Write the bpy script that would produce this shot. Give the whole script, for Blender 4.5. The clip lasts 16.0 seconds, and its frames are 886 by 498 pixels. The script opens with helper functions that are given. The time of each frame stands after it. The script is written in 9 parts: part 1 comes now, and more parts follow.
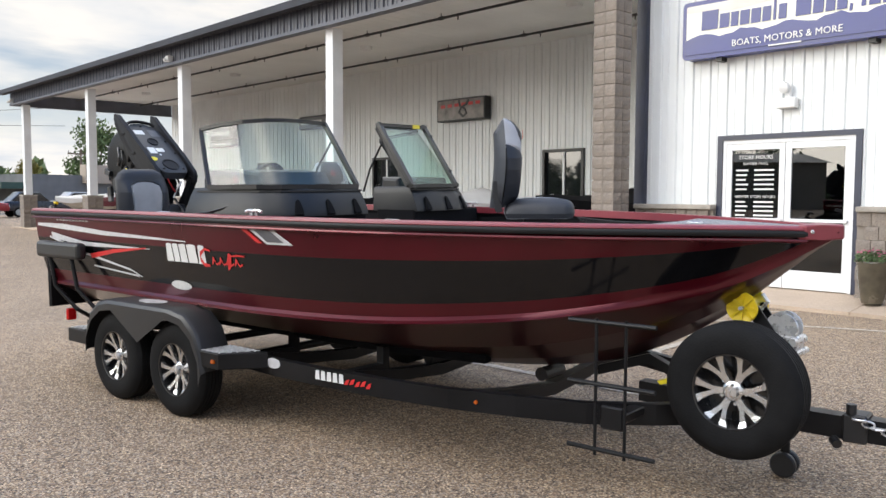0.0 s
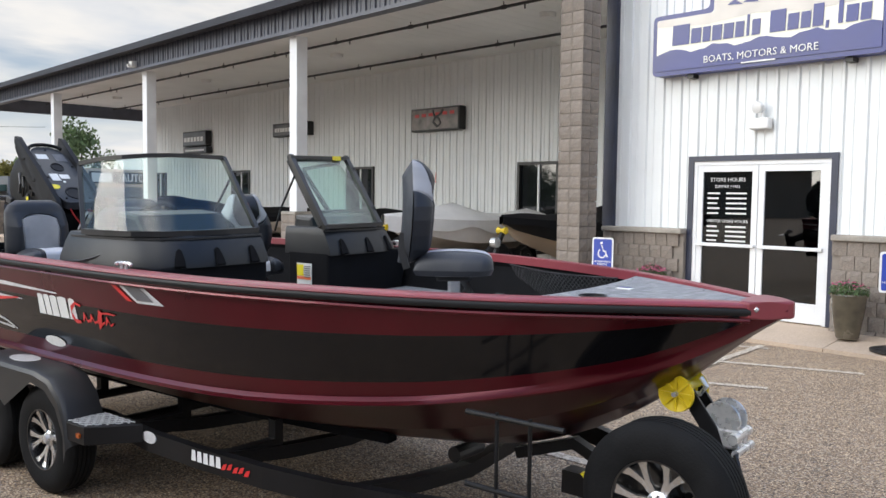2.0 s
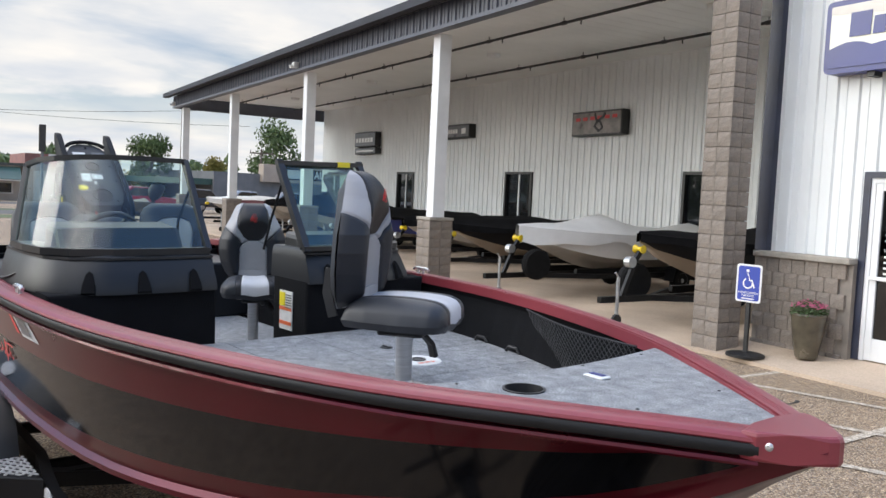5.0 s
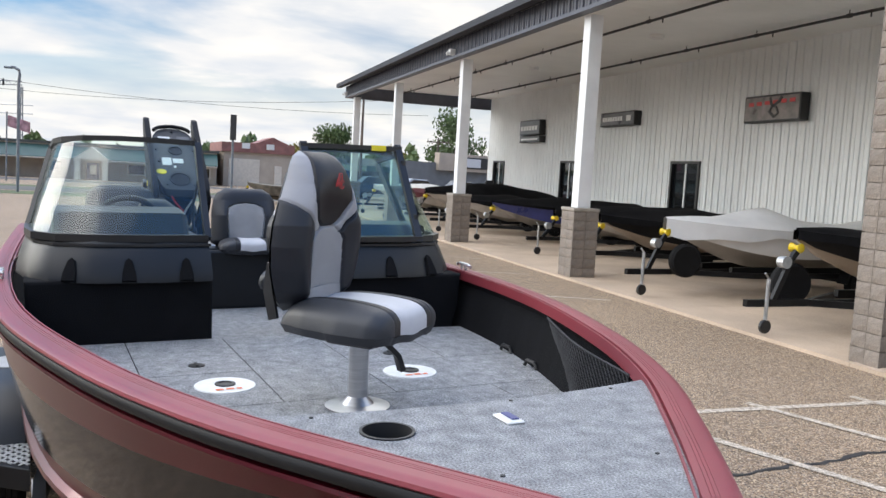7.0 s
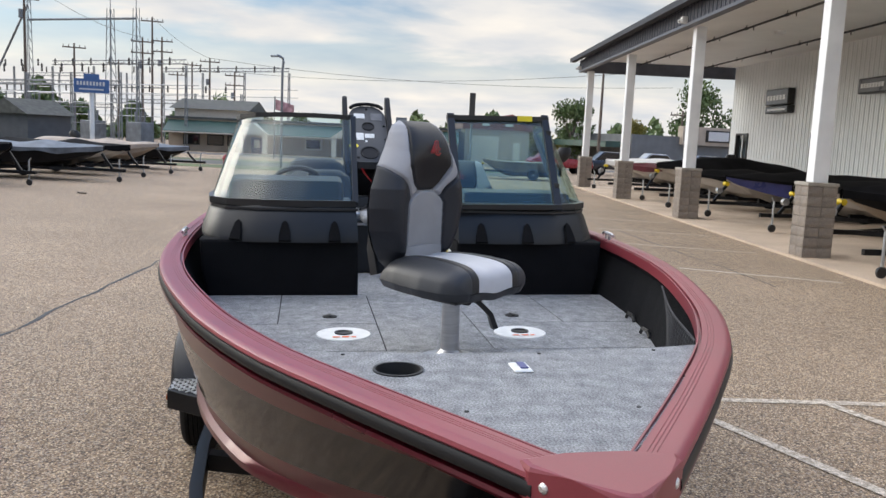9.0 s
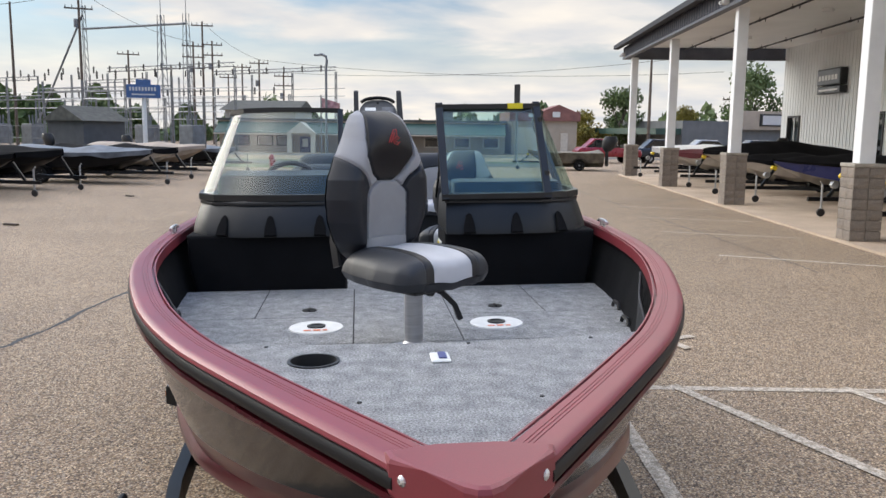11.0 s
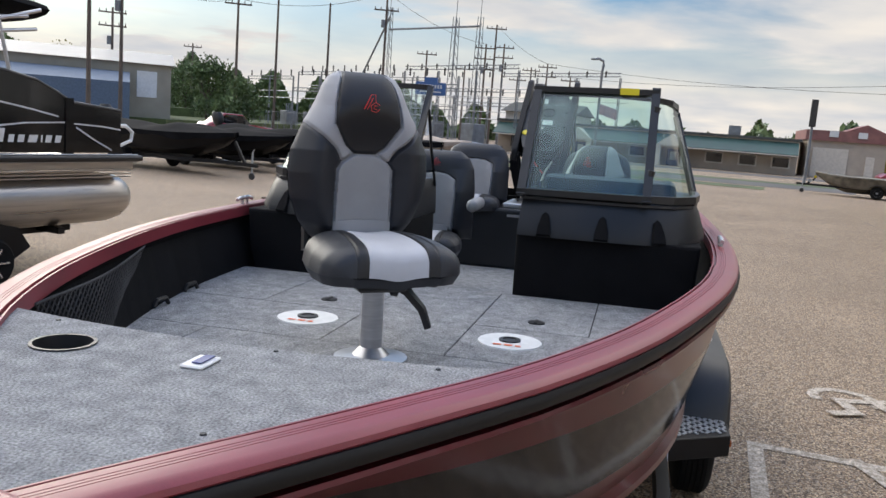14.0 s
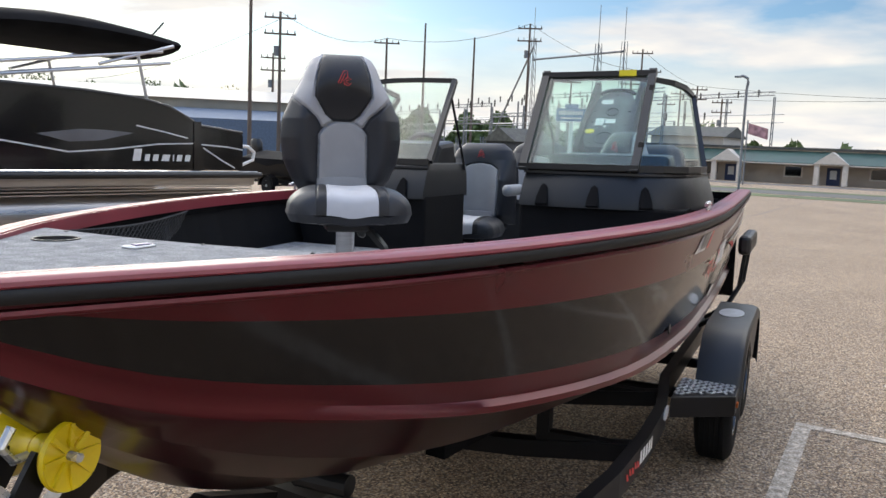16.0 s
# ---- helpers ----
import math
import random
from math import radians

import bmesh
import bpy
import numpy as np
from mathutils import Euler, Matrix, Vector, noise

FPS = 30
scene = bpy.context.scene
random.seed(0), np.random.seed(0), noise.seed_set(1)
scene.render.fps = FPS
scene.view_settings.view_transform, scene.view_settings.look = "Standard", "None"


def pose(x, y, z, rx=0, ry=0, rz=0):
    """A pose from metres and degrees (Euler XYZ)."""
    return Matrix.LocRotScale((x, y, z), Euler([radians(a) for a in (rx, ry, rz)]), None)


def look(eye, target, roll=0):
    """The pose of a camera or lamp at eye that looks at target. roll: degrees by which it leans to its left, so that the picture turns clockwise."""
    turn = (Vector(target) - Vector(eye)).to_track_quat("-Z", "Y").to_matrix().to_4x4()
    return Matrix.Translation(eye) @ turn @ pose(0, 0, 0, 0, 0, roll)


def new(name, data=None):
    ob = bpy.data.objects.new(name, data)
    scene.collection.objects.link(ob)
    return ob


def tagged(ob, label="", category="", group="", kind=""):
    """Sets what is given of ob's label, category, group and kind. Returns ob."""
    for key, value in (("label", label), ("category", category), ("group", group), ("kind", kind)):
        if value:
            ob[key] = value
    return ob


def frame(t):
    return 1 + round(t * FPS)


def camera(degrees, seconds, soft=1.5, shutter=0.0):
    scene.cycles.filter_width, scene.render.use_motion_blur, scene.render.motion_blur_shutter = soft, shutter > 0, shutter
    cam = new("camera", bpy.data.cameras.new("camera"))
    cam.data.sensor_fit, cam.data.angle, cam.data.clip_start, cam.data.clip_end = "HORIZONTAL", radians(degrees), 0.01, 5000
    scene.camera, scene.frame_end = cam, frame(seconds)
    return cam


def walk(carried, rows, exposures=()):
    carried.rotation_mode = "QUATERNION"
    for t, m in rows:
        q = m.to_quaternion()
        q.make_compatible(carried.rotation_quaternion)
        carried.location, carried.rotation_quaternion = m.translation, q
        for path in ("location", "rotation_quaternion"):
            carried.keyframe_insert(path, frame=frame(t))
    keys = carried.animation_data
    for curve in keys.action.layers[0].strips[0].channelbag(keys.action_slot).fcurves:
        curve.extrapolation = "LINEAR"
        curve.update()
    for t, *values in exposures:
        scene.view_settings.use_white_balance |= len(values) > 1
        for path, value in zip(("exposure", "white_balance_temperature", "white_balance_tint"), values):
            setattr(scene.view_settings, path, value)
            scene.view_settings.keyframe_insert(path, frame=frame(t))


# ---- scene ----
cam = camera(56.7, 16.0)
PATH = [
    (0, (0.24, 0.022, 1.603), (-1.217, 1.386, 1.47), 0.2),
    (0.5, (0.257, 0.178, 1.616), (-1.183, 1.559, 1.476), 0.6),
    (1, (0.242, 0.399, 1.689), (-1.187, 1.791, 1.538), 1.3),
    (1.5, (0.136, 0.63, 1.775), (-1.287, 2.027, 1.617), 0.9),
    (2, (0.051, 0.884, 1.884), (-1.387, 2.268, 1.759), 0.7),
    (2.5, (0.0, 1.189, 1.958), (-1.498, 2.511, 1.868), 1.5),
    (3, (-0.112, 1.459, 1.975), (-1.662, 2.72, 1.9), 1.6),
    (3.5, (-0.213, 1.697, 2.014), (-1.793, 2.921, 1.946), 1.4),
    (4, (-0.212, 1.955, 2.004), (-1.83, 3.127, 1.92), 2.4),
    (6.3, (-0.325, 3.247, 2.017), (-2.147, 4.054, 1.841), 2.3),
    (6.5, (-0.347, 3.332, 2.019), (-2.181, 4.109, 1.838), 2.6),
    (7, (-0.4, 3.536, 2.037), (-2.291, 4.161, 1.859), 3.3),
    (7.5, (-0.352, 3.74, 2.039), (-2.312, 4.09, 1.849), 4.1),
    (8, (-0.283, 3.899, 2.044), (-2.264, 4.073, 1.834), 4.0),
    (8.5, (-0.186, 3.991, 2.034), (-2.169, 4.091, 1.794), 3.2),
    (9, (-0.144, 4.067, 2.031), (-2.126, 4.12, 1.766), 2.6),
    (9.5, (-0.116, 4.145, 2.032), (-2.096, 4.174, 1.754), 2.5),
    (11.8, (-0.338, 4.66, 2.004), (-2.31, 4.498, 1.707), 0.9),
    (12, (-0.386, 4.738, 2.001), (-2.353, 4.54, 1.695), 1.6),
    (12.5, (-0.475, 4.972, 2.003), (-2.42, 4.654, 1.66), 3.4),
    (13, (-0.626, 5.1, 1.992), (-2.535, 4.622, 1.64), 3.5),
    (13.5, (-0.796, 5.206, 1.985), (-2.677, 4.607, 1.667), 3.5),
    (14, (-0.949, 5.339, 1.943), (-2.79, 4.618, 1.646), 4.4),
    (14.5, (-1.008, 5.55, 1.902), (-2.792, 4.686, 1.636), 5.0),
    (15, (-0.955, 5.74, 1.846), (-2.711, 4.814, 1.603), 4.4),
    (15.5, (-0.884, 5.948, 1.797), (-2.611, 4.974, 1.534), 2.9),
    (16, (-0.821, 6.194, 1.741), (-2.502, 5.138, 1.497), 2.4),
]
walk(cam, [(t, look(eye, target, roll)) for t, eye, target, roll in PATH],
     exposures=[(0.0, 0.34, 6560, 10), (2.0, 0.18, 6400, 10), (4.0, 0.18, 6390, 10), (7.0, 0.34, 6440, 10), (8.0, 0.10, 6600, 10), (9.5, 0.20, 6660, 10), (12.0, 0.12, 6760, 11), (13.5, 0.02, 6720, 11), (15.2, 0.06, 6700, 10), (16.0, 0.30, 6700, 10)])

# ---- world and sun ----
SUN_EL, SUN_AZ = 17.0, 240.0      # degrees; azimuth counter-clockwise from +x of the way towards the sun
world = bpy.data.worlds.new("world")
scene.world = world
world.use_nodes = True
wn, wl = world.node_tree.nodes, world.node_tree.links
wn.clear()
w_out = wn.new("ShaderNodeOutputWorld")
w_bg = wn.new("ShaderNodeBackground")
w_sky = wn.new("ShaderNodeTexSky")
w_sky.sky_type, w_sky.sun_disc = "NISHITA", False
w_sky.sun_elevation, w_sky.sun_rotation = radians(SUN_EL), radians(90 - SUN_AZ)
w_sky.dust_density = 0.8
w_co = wn.new("ShaderNodeTexCoord")
# clouds: stretched noise on a flat layer over the place
w_sep = wn.new("ShaderNodeSeparateXYZ")
w_zz = wn.new("ShaderNodeMath"); w_zz.operation = "ADD"; w_zz.inputs[1].default_value = 0.12
w_zm = wn.new("ShaderNodeMath"); w_zm.operation = "MAXIMUM"; w_zm.inputs[1].default_value = 0.05
w_dx = wn.new("ShaderNodeMath"); w_dx.operation = "DIVIDE"
w_dy = wn.new("ShaderNodeMath"); w_dy.operation = "DIVIDE"
w_com = wn.new("ShaderNodeCombineXYZ")
w_n1 = wn.new("ShaderNodeTexNoise"); w_n1.inputs["Scale"].default_value = 0.6; w_n1.inputs["Detail"].default_value = 7; w_n1.inputs["Roughness"].default_value = 0.52; w_n1.inputs["Distortion"].default_value = 0.5
w_r1 = wn.new("ShaderNodeValToRGB")
w_r1.color_ramp.elements[0].position, w_r1.color_ramp.elements[1].position = 0.43, 0.60
w_n2 = wn.new("ShaderNodeTexNoise"); w_n2.inputs["Scale"].default_value = 1.6; w_n2.inputs["Detail"].default_value = 5
w_r2 = wn.new("ShaderNodeValToRGB")
w_r2.color_ramp.elements[0].position, w_r2.color_ramp.elements[1].position = 0.3, 0.72
w_r2.color_ramp.elements[0].color, w_r2.color_ramp.elements[1].color = (6.4, 6.8, 7.4, 1), (9.8, 9.3, 8.6, 1)
w_mix = wn.new("ShaderNodeMixRGB")
wl.new(w_co.outputs["Generated"], w_sep.inputs[0])
wl.new(w_sep.outputs["Z"], w_zz.inputs[0]); wl.new(w_zz.outputs[0], w_zm.inputs[0])
wl.new(w_sep.outputs["X"], w_dx.inputs[0]); wl.new(w_zm.outputs[0], w_dx.inputs[1])
wl.new(w_sep.outputs["Y"], w_dy.inputs[0]); wl.new(w_zm.outputs[0], w_dy.inputs[1])
wl.new(w_dx.outputs[0], w_com.inputs[0]); wl.new(w_dy.outputs[0], w_com.inputs[1])
wl.new(w_com.outputs[0], w_n1.inputs["Vector"]); wl.new(w_com.outputs[0], w_n2.inputs["Vector"])
wl.new(w_n1.outputs["Fac"], w_r1.inputs[0]); wl.new(w_n2.outputs["Fac"], w_r2.inputs[0])
w_tint = wn.new("ShaderNodeVectorMath"); w_tint.operation = "MULTIPLY"; w_tint.inputs[1].default_value = (0.62, 0.86, 1.16)
wl.new(w_sky.outputs[0], w_tint.inputs[0]); wl.new(w_tint.outputs[0], w_mix.inputs["Color1"]); wl.new(w_r2.outputs[0], w_mix.inputs["Color2"]); w_hz = wn.new("ShaderNodeMapRange"); w_hz.inputs["From Min"].default_value, w_hz.inputs["From Max"].default_value = 0.05, 0.15; w_hz.inputs["To Min"].default_value, w_hz.inputs["To Max"].default_value = 1.0, 0.0
w_mx = wn.new("ShaderNodeMath"); w_mx.operation = "MAXIMUM"
wl.new(w_sep.outputs["Z"], w_hz.inputs[0]); wl.new(w_hz.outputs[0], w_mx.inputs[0]); wl.new(w_r1.outputs[0], w_mx.inputs[1]); wl.new(w_mx.outputs[0], w_mix.inputs["Fac"])
w_up = wn.new("ShaderNodeMapRange"); w_up.inputs["From Min"].default_value = 0.25; w_up.inputs["To Min"].default_value, w_up.inputs["To Max"].default_value = 0.66, 3.7
w_mul = wn.new("ShaderNodeVectorMath"); w_mul.operation = "SCALE"
wl.new(w_sep.outputs["Z"], w_up.inputs[0]); wl.new(w_mix.outputs[0], w_mul.inputs[0]); wl.new(w_up.outputs[0], w_mul.inputs["Scale"])
wl.new(w_mul.outputs[0], w_bg.inputs["Color"]); wl.new(w_bg.outputs[0], w_out.inputs[0])
w_bg.inputs["Strength"].default_value = 0.14

sun = new("sun", bpy.data.lights.new("sun", "SUN"))
sun.data.energy, sun.data.angle, sun.data.color = 2.0, radians(40), (1.0, 0.93, 0.82)
sun.matrix_world = look((0, 0, 30), (-30 * math.cos(radians(SUN_AZ)), -30 * math.sin(radians(SUN_AZ)), 30 - 30 * math.tan(radians(SUN_EL))))


# ---- mesh helpers ----
def empty(name, m=None):
    ob = new(name)
    ob.empty_display_size = 0.2
    if m is not None:
        ob.matrix_world = m
    return ob


def part(name, bm, material, parent=None, label="", smooth=False, m=None):
    """Links a bmesh as one mesh object; material may be a list."""
    me = bpy.data.meshes.new(name)
    bm.normal_update()
    bm.to_mesh(me)
    bm.free()
    for mt in (material if isinstance(material, (list, tuple)) else [material]):
        me.materials.append(mt)
    if smooth:
        me.shade_smooth()
        me.set_sharp_from_angle(angle=radians(35))
    ob = new(name, me)
    if parent is not None:
        ob.parent = parent
    if m is not None:
        ob.matrix_basis = m
    if label:
        ob["label"] = label
    return ob


def share(name, me, parent, m):
    """One more object on a mesh that exists already."""
    ob = new(name, me)
    ob.parent = parent
    ob.matrix_basis = m
    return ob


def BM():
    return bmesh.new()


def box(bm, x0, x1, y0, y1, z0, z1, bevel=0.0, seg=2, m=None, mi=0):
    v = [bm.verts.new(p) for p in ((x0, y0, z0), (x1, y0, z0), (x1, y1, z0), (x0, y1, z0), (x0, y0, z1), (x1, y0, z1), (x1, y1, z1), (x0, y1, z1))]
    if m is not None:
        for q in v:
            q.co = m @ q.co
    f = [bm.faces.new([v[i] for i in ix]) for ix in ((0, 3, 2, 1), (4, 5, 6, 7), (0, 1, 5, 4), (1, 2, 6, 5), (2, 3, 7, 6), (3, 0, 4, 7))]
    for q in f:
        q.material_index = mi
    if bevel > 0:
        r = bmesh.ops.bevel(bm, geom=list({e for q in f for e in q.edges}), offset=bevel, segments=seg, affect="EDGES", profile=0.5)
        for q in r["faces"]:
            q.material_index = mi
    return bm


def ring(c, u, w, r, n, r2=None):
    r2 = r if r2 is None else r2
    return [c + u * (r * math.cos(2 * math.pi * k / n)) + w * (r2 * math.sin(2 * math.pi * k / n)) for k in range(n)]


def bridge(bm, loops, closed=True, caps=True, mi=0):
    """Skins loops of equally many points."""
    vs = [[bm.verts.new(p) for p in lp] for lp in loops]
    n = len(vs[0])
    for a, b in zip(vs, vs[1:]):
        for k in range(n if closed else n - 1):
            f = bm.faces.new((a[k], a[(k + 1) % n], b[(k + 1) % n], b[k]))
            f.material_index = mi
    if caps and closed:
        bm.faces.new(vs[0][::-1]).material_index = mi
        bm.faces.new(vs[-1]).material_index = mi
    return vs


def axes_for(d):
    d = Vector(d).normalized()
    u = d.cross(Vector((0, 0, 1)) if abs(d.z) < 0.95 else Vector((1, 0, 0))).normalized()
    return u, d.cross(u).normalized()


def cyl(bm, p0, p1, r, n=12, r1=None, mi=0, caps=True):
    p0, p1 = Vector(p0), Vector(p1)
    u, w = axes_for(p1 - p0)
    bridge(bm, [ring(p0, u, w, r, n), ring(p1, u, w, r if r1 is None else r1, n)], mi=mi, caps=caps)
    return bm


def pipe(bm, pts, r, n=8, mi=0, flat=None):
    """A tube along a line of points; flat=(half width, half height) makes a bar with a square section."""
    pts = [Vector(p) for p in pts]
    loops, ref = [], None
    for i, p in enumerate(pts):
        d = (pts[min(i + 1, len(pts) - 1)] - pts[max(i - 1, 0)]).normalized()
        u, w = axes_for(d)
        if ref is not None and u.dot(ref) < 0:
            u, w = -u, -w
        ref = u
        if flat:
            loops.append([p + u * flat[0] + w * flat[1], p - u * flat[0] + w * flat[1], p - u * flat[0] - w * flat[1], p + u * flat[0] - w * flat[1]])
        else:
            loops.append(ring(p, u, w, r, n))
    bridge(bm, loops, mi=mi)
    return bm


def lathe(bm, prof, c=(0, 0, 0), axis=(0, 0, 1), n=24, mi=0, caps=True):
    """Turns (radius, height) pairs round an axis through c."""
    c, d = Vector(c), Vector(axis).normalized()
    u, w = axes_for(d)
    bridge(bm, [ring(c + d * h, u, w, max(r, 1e-4), n) for r, h in prof], mi=mi, caps=caps)
    return bm


def prism(bm, poly, z0, z1, m=None, mi=0, bevel=0.0):
    """A flat outline (x, y) raised from z0 to z1, then moved by m."""
    a = [bm.verts.new((m or Matrix()) @ Vector((x, y, z0))) for x, y in poly]
    b = [bm.verts.new((m or Matrix()) @ Vector((x, y, z1))) for x, y in poly]
    n = len(poly)
    f = [bm.faces.new(a[::-1]), bm.faces.new(b)] + [bm.faces.new((a[k], a[(k + 1) % n], b[(k + 1) % n], b[k])) for k in range(n)]
    for q in f:
        q.material_index = mi
    if bevel > 0:
        r = bmesh.ops.bevel(bm, geom=list(f[0].edges) + list(f[1].edges), offset=bevel, segments=2, affect="EDGES", profile=0.5)
        for q in r["faces"]:
            q.material_index = mi
    return bm


def lerp_table(tab, x):
    """Smooth reading between (x, values...) rows in rising x."""
    if x <= tab[0][0]:
        return tab[0][1:]
    for a, b in zip(tab, tab[1:]):
        if x <= b[0]:
            s = (x - a[0]) / (b[0] - a[0])
            return tuple(p + (q - p) * s for p, q in zip(a[1:], b[1:]))
    return tab[-1][1:]


def text_mesh(bm, txt, size, m, mi=0, depth=0.004, align="CENTER"):
    """Raised letters in the built-in font."""
    cu = bpy.data.curves.new("letters", "FONT")
    cu.body, cu.size, cu.extrude, cu.align_x, cu.align_y, cu.resolution_u = txt, size, depth, align, "CENTER", 2
    ob = bpy.data.objects.new("letters", cu)
    me = ob.to_mesh()
    tmp = bmesh.new()
    tmp.from_mesh(me)
    tmp.transform(m)
    for f in tmp.faces:
        f.material_index = mi
    me2 = bpy.data.meshes.new("letters")
    tmp.to_mesh(me2)
    tmp.free()
    n0 = len(bm.faces)
    bm.from_mesh(me2)
    bm.faces.ensure_lookup_table()
    for f in bm.faces[n0:]:
        f.material_index = mi
    bpy.data.meshes.remove(me2)
    bpy.data.objects.remove(ob)
    bpy.data.curves.remove(cu)
    return bm


# ---- materials ----
def mat(name, col, rough=0.6, metal=0.0, var=0.12, scale=6.0, bump=0.0, bscale=60.0, coat=0.0, coat_rough=0.05, col2=None, fine=0.0, fscale=90.0, spec=0.5, per_object=0.0, rvar=0.1, stretch=None, sheen=0.0):
    """A node material: base colour with a broad stain and a fine grain, uneven gloss and relief."""
    m = bpy.data.materials.new(name)
    m.use_nodes = True
    n, l = m.node_tree.nodes, m.node_tree.links
    b = n["Principled BSDF"]
    b.inputs["Roughness"].default_value, b.inputs["Metallic"].default_value = rough, metal
    b.inputs["Specular IOR Level"].default_value = spec
    b.inputs["Coat Weight"].default_value, b.inputs["Coat Roughness"].default_value = coat, coat_rough
    if sheen:
        b.inputs["Sheen Weight"].default_value = sheen
    co = n.new("ShaderNodeTexCoord")
    mp = n.new("ShaderNodeMapping")
    if stretch:
        mp.inputs["Scale"].default_value = stretch
    l.new(co.outputs["Object"], mp.inputs[0])
    n1 = n.new("ShaderNodeTexNoise")
    n1.inputs["Scale"].default_value, n1.inputs["Detail"].default_value = scale, 5
    l.new(mp.outputs[0], n1.inputs["Vector"])
    r1 = n.new("ShaderNodeValToRGB")
    c2 = col2 or tuple(c * (1 - var * 1.6) for c in col)
    c1 = tuple(min(1.0, c * (1 + var)) for c in col)
    r1.color_ramp.elements[0].color, r1.color_ramp.elements[1].color = (*c2, 1), (*c1, 1)
    r1.color_ramp.elements[0].position, r1.color_ramp.elements[1].position = 0.32, 0.68
    l.new(n1.outputs["Fac"], r1.inputs[0])
    out = r1.outputs[0]
    if fine:
        n2 = n.new("ShaderNodeTexNoise")
        n2.inputs["Scale"].default_value, n2.inputs["Detail"].default_value = fscale, 3
        l.new(mp.outputs[0], n2.inputs["Vector"])
        r2 = n.new("ShaderNodeMapRange")
        r2.inputs["From Min"].default_value, r2.inputs["From Max"].default_value = 0.3, 0.7
        r2.inputs["To Min"].default_value, r2.inputs["To Max"].default_value = 1 - fine, 1 + fine
        l.new(n2.outputs["Fac"], r2.inputs[0])
        mu = n.new("ShaderNodeVectorMath"); mu.operation = "SCALE"
        l.new(out, mu.inputs[0]); l.new(r2.outputs[0], mu.inputs["Scale"])
        out = mu.outputs[0]
    if per_object:
        oi = n.new("ShaderNodeObjectInfo")
        r3 = n.new("ShaderNodeMapRange")
        r3.inputs["To Min"].default_value, r3.inputs["To Max"].default_value = 1 - per_object, 1 + per_object
        l.new(oi.outputs["Random"], r3.inputs[0])
        mu = n.new("ShaderNodeVectorMath"); mu.operation = "SCALE"
        l.new(out, mu.inputs[0]); l.new(r3.outputs[0], mu.inputs["Scale"])
        out = mu.outputs[0]
    l.new(out, b.inputs["Base Color"])
    if rvar:
        r4 = n.new("ShaderNodeMapRange")
        r4.inputs["To Min"].default_value, r4.inputs["To Max"].default_value = max(0.02, rough - rvar), min(1, rough + rvar)
        l.new(n1.outputs["Fac"], r4.inputs[0]); l.new(r4.outputs[0], b.inputs["Roughness"])
    if bump:
        n3 = n.new("ShaderNodeTexNoise")
        n3.inputs["Scale"].default_value, n3.inputs["Detail"].default_value = bscale, 4
        l.new(mp.outputs[0], n3.inputs["Vector"])
        bp = n.new("ShaderNodeBump")
        bp.inputs["Strength"].default_value, bp.inputs["Distance"].default_value = bump, 0.01
        l.new(n3.outputs["Fac"], bp.inputs["Height"]); l.new(bp.outputs[0], b.inputs["Normal"])
    return m


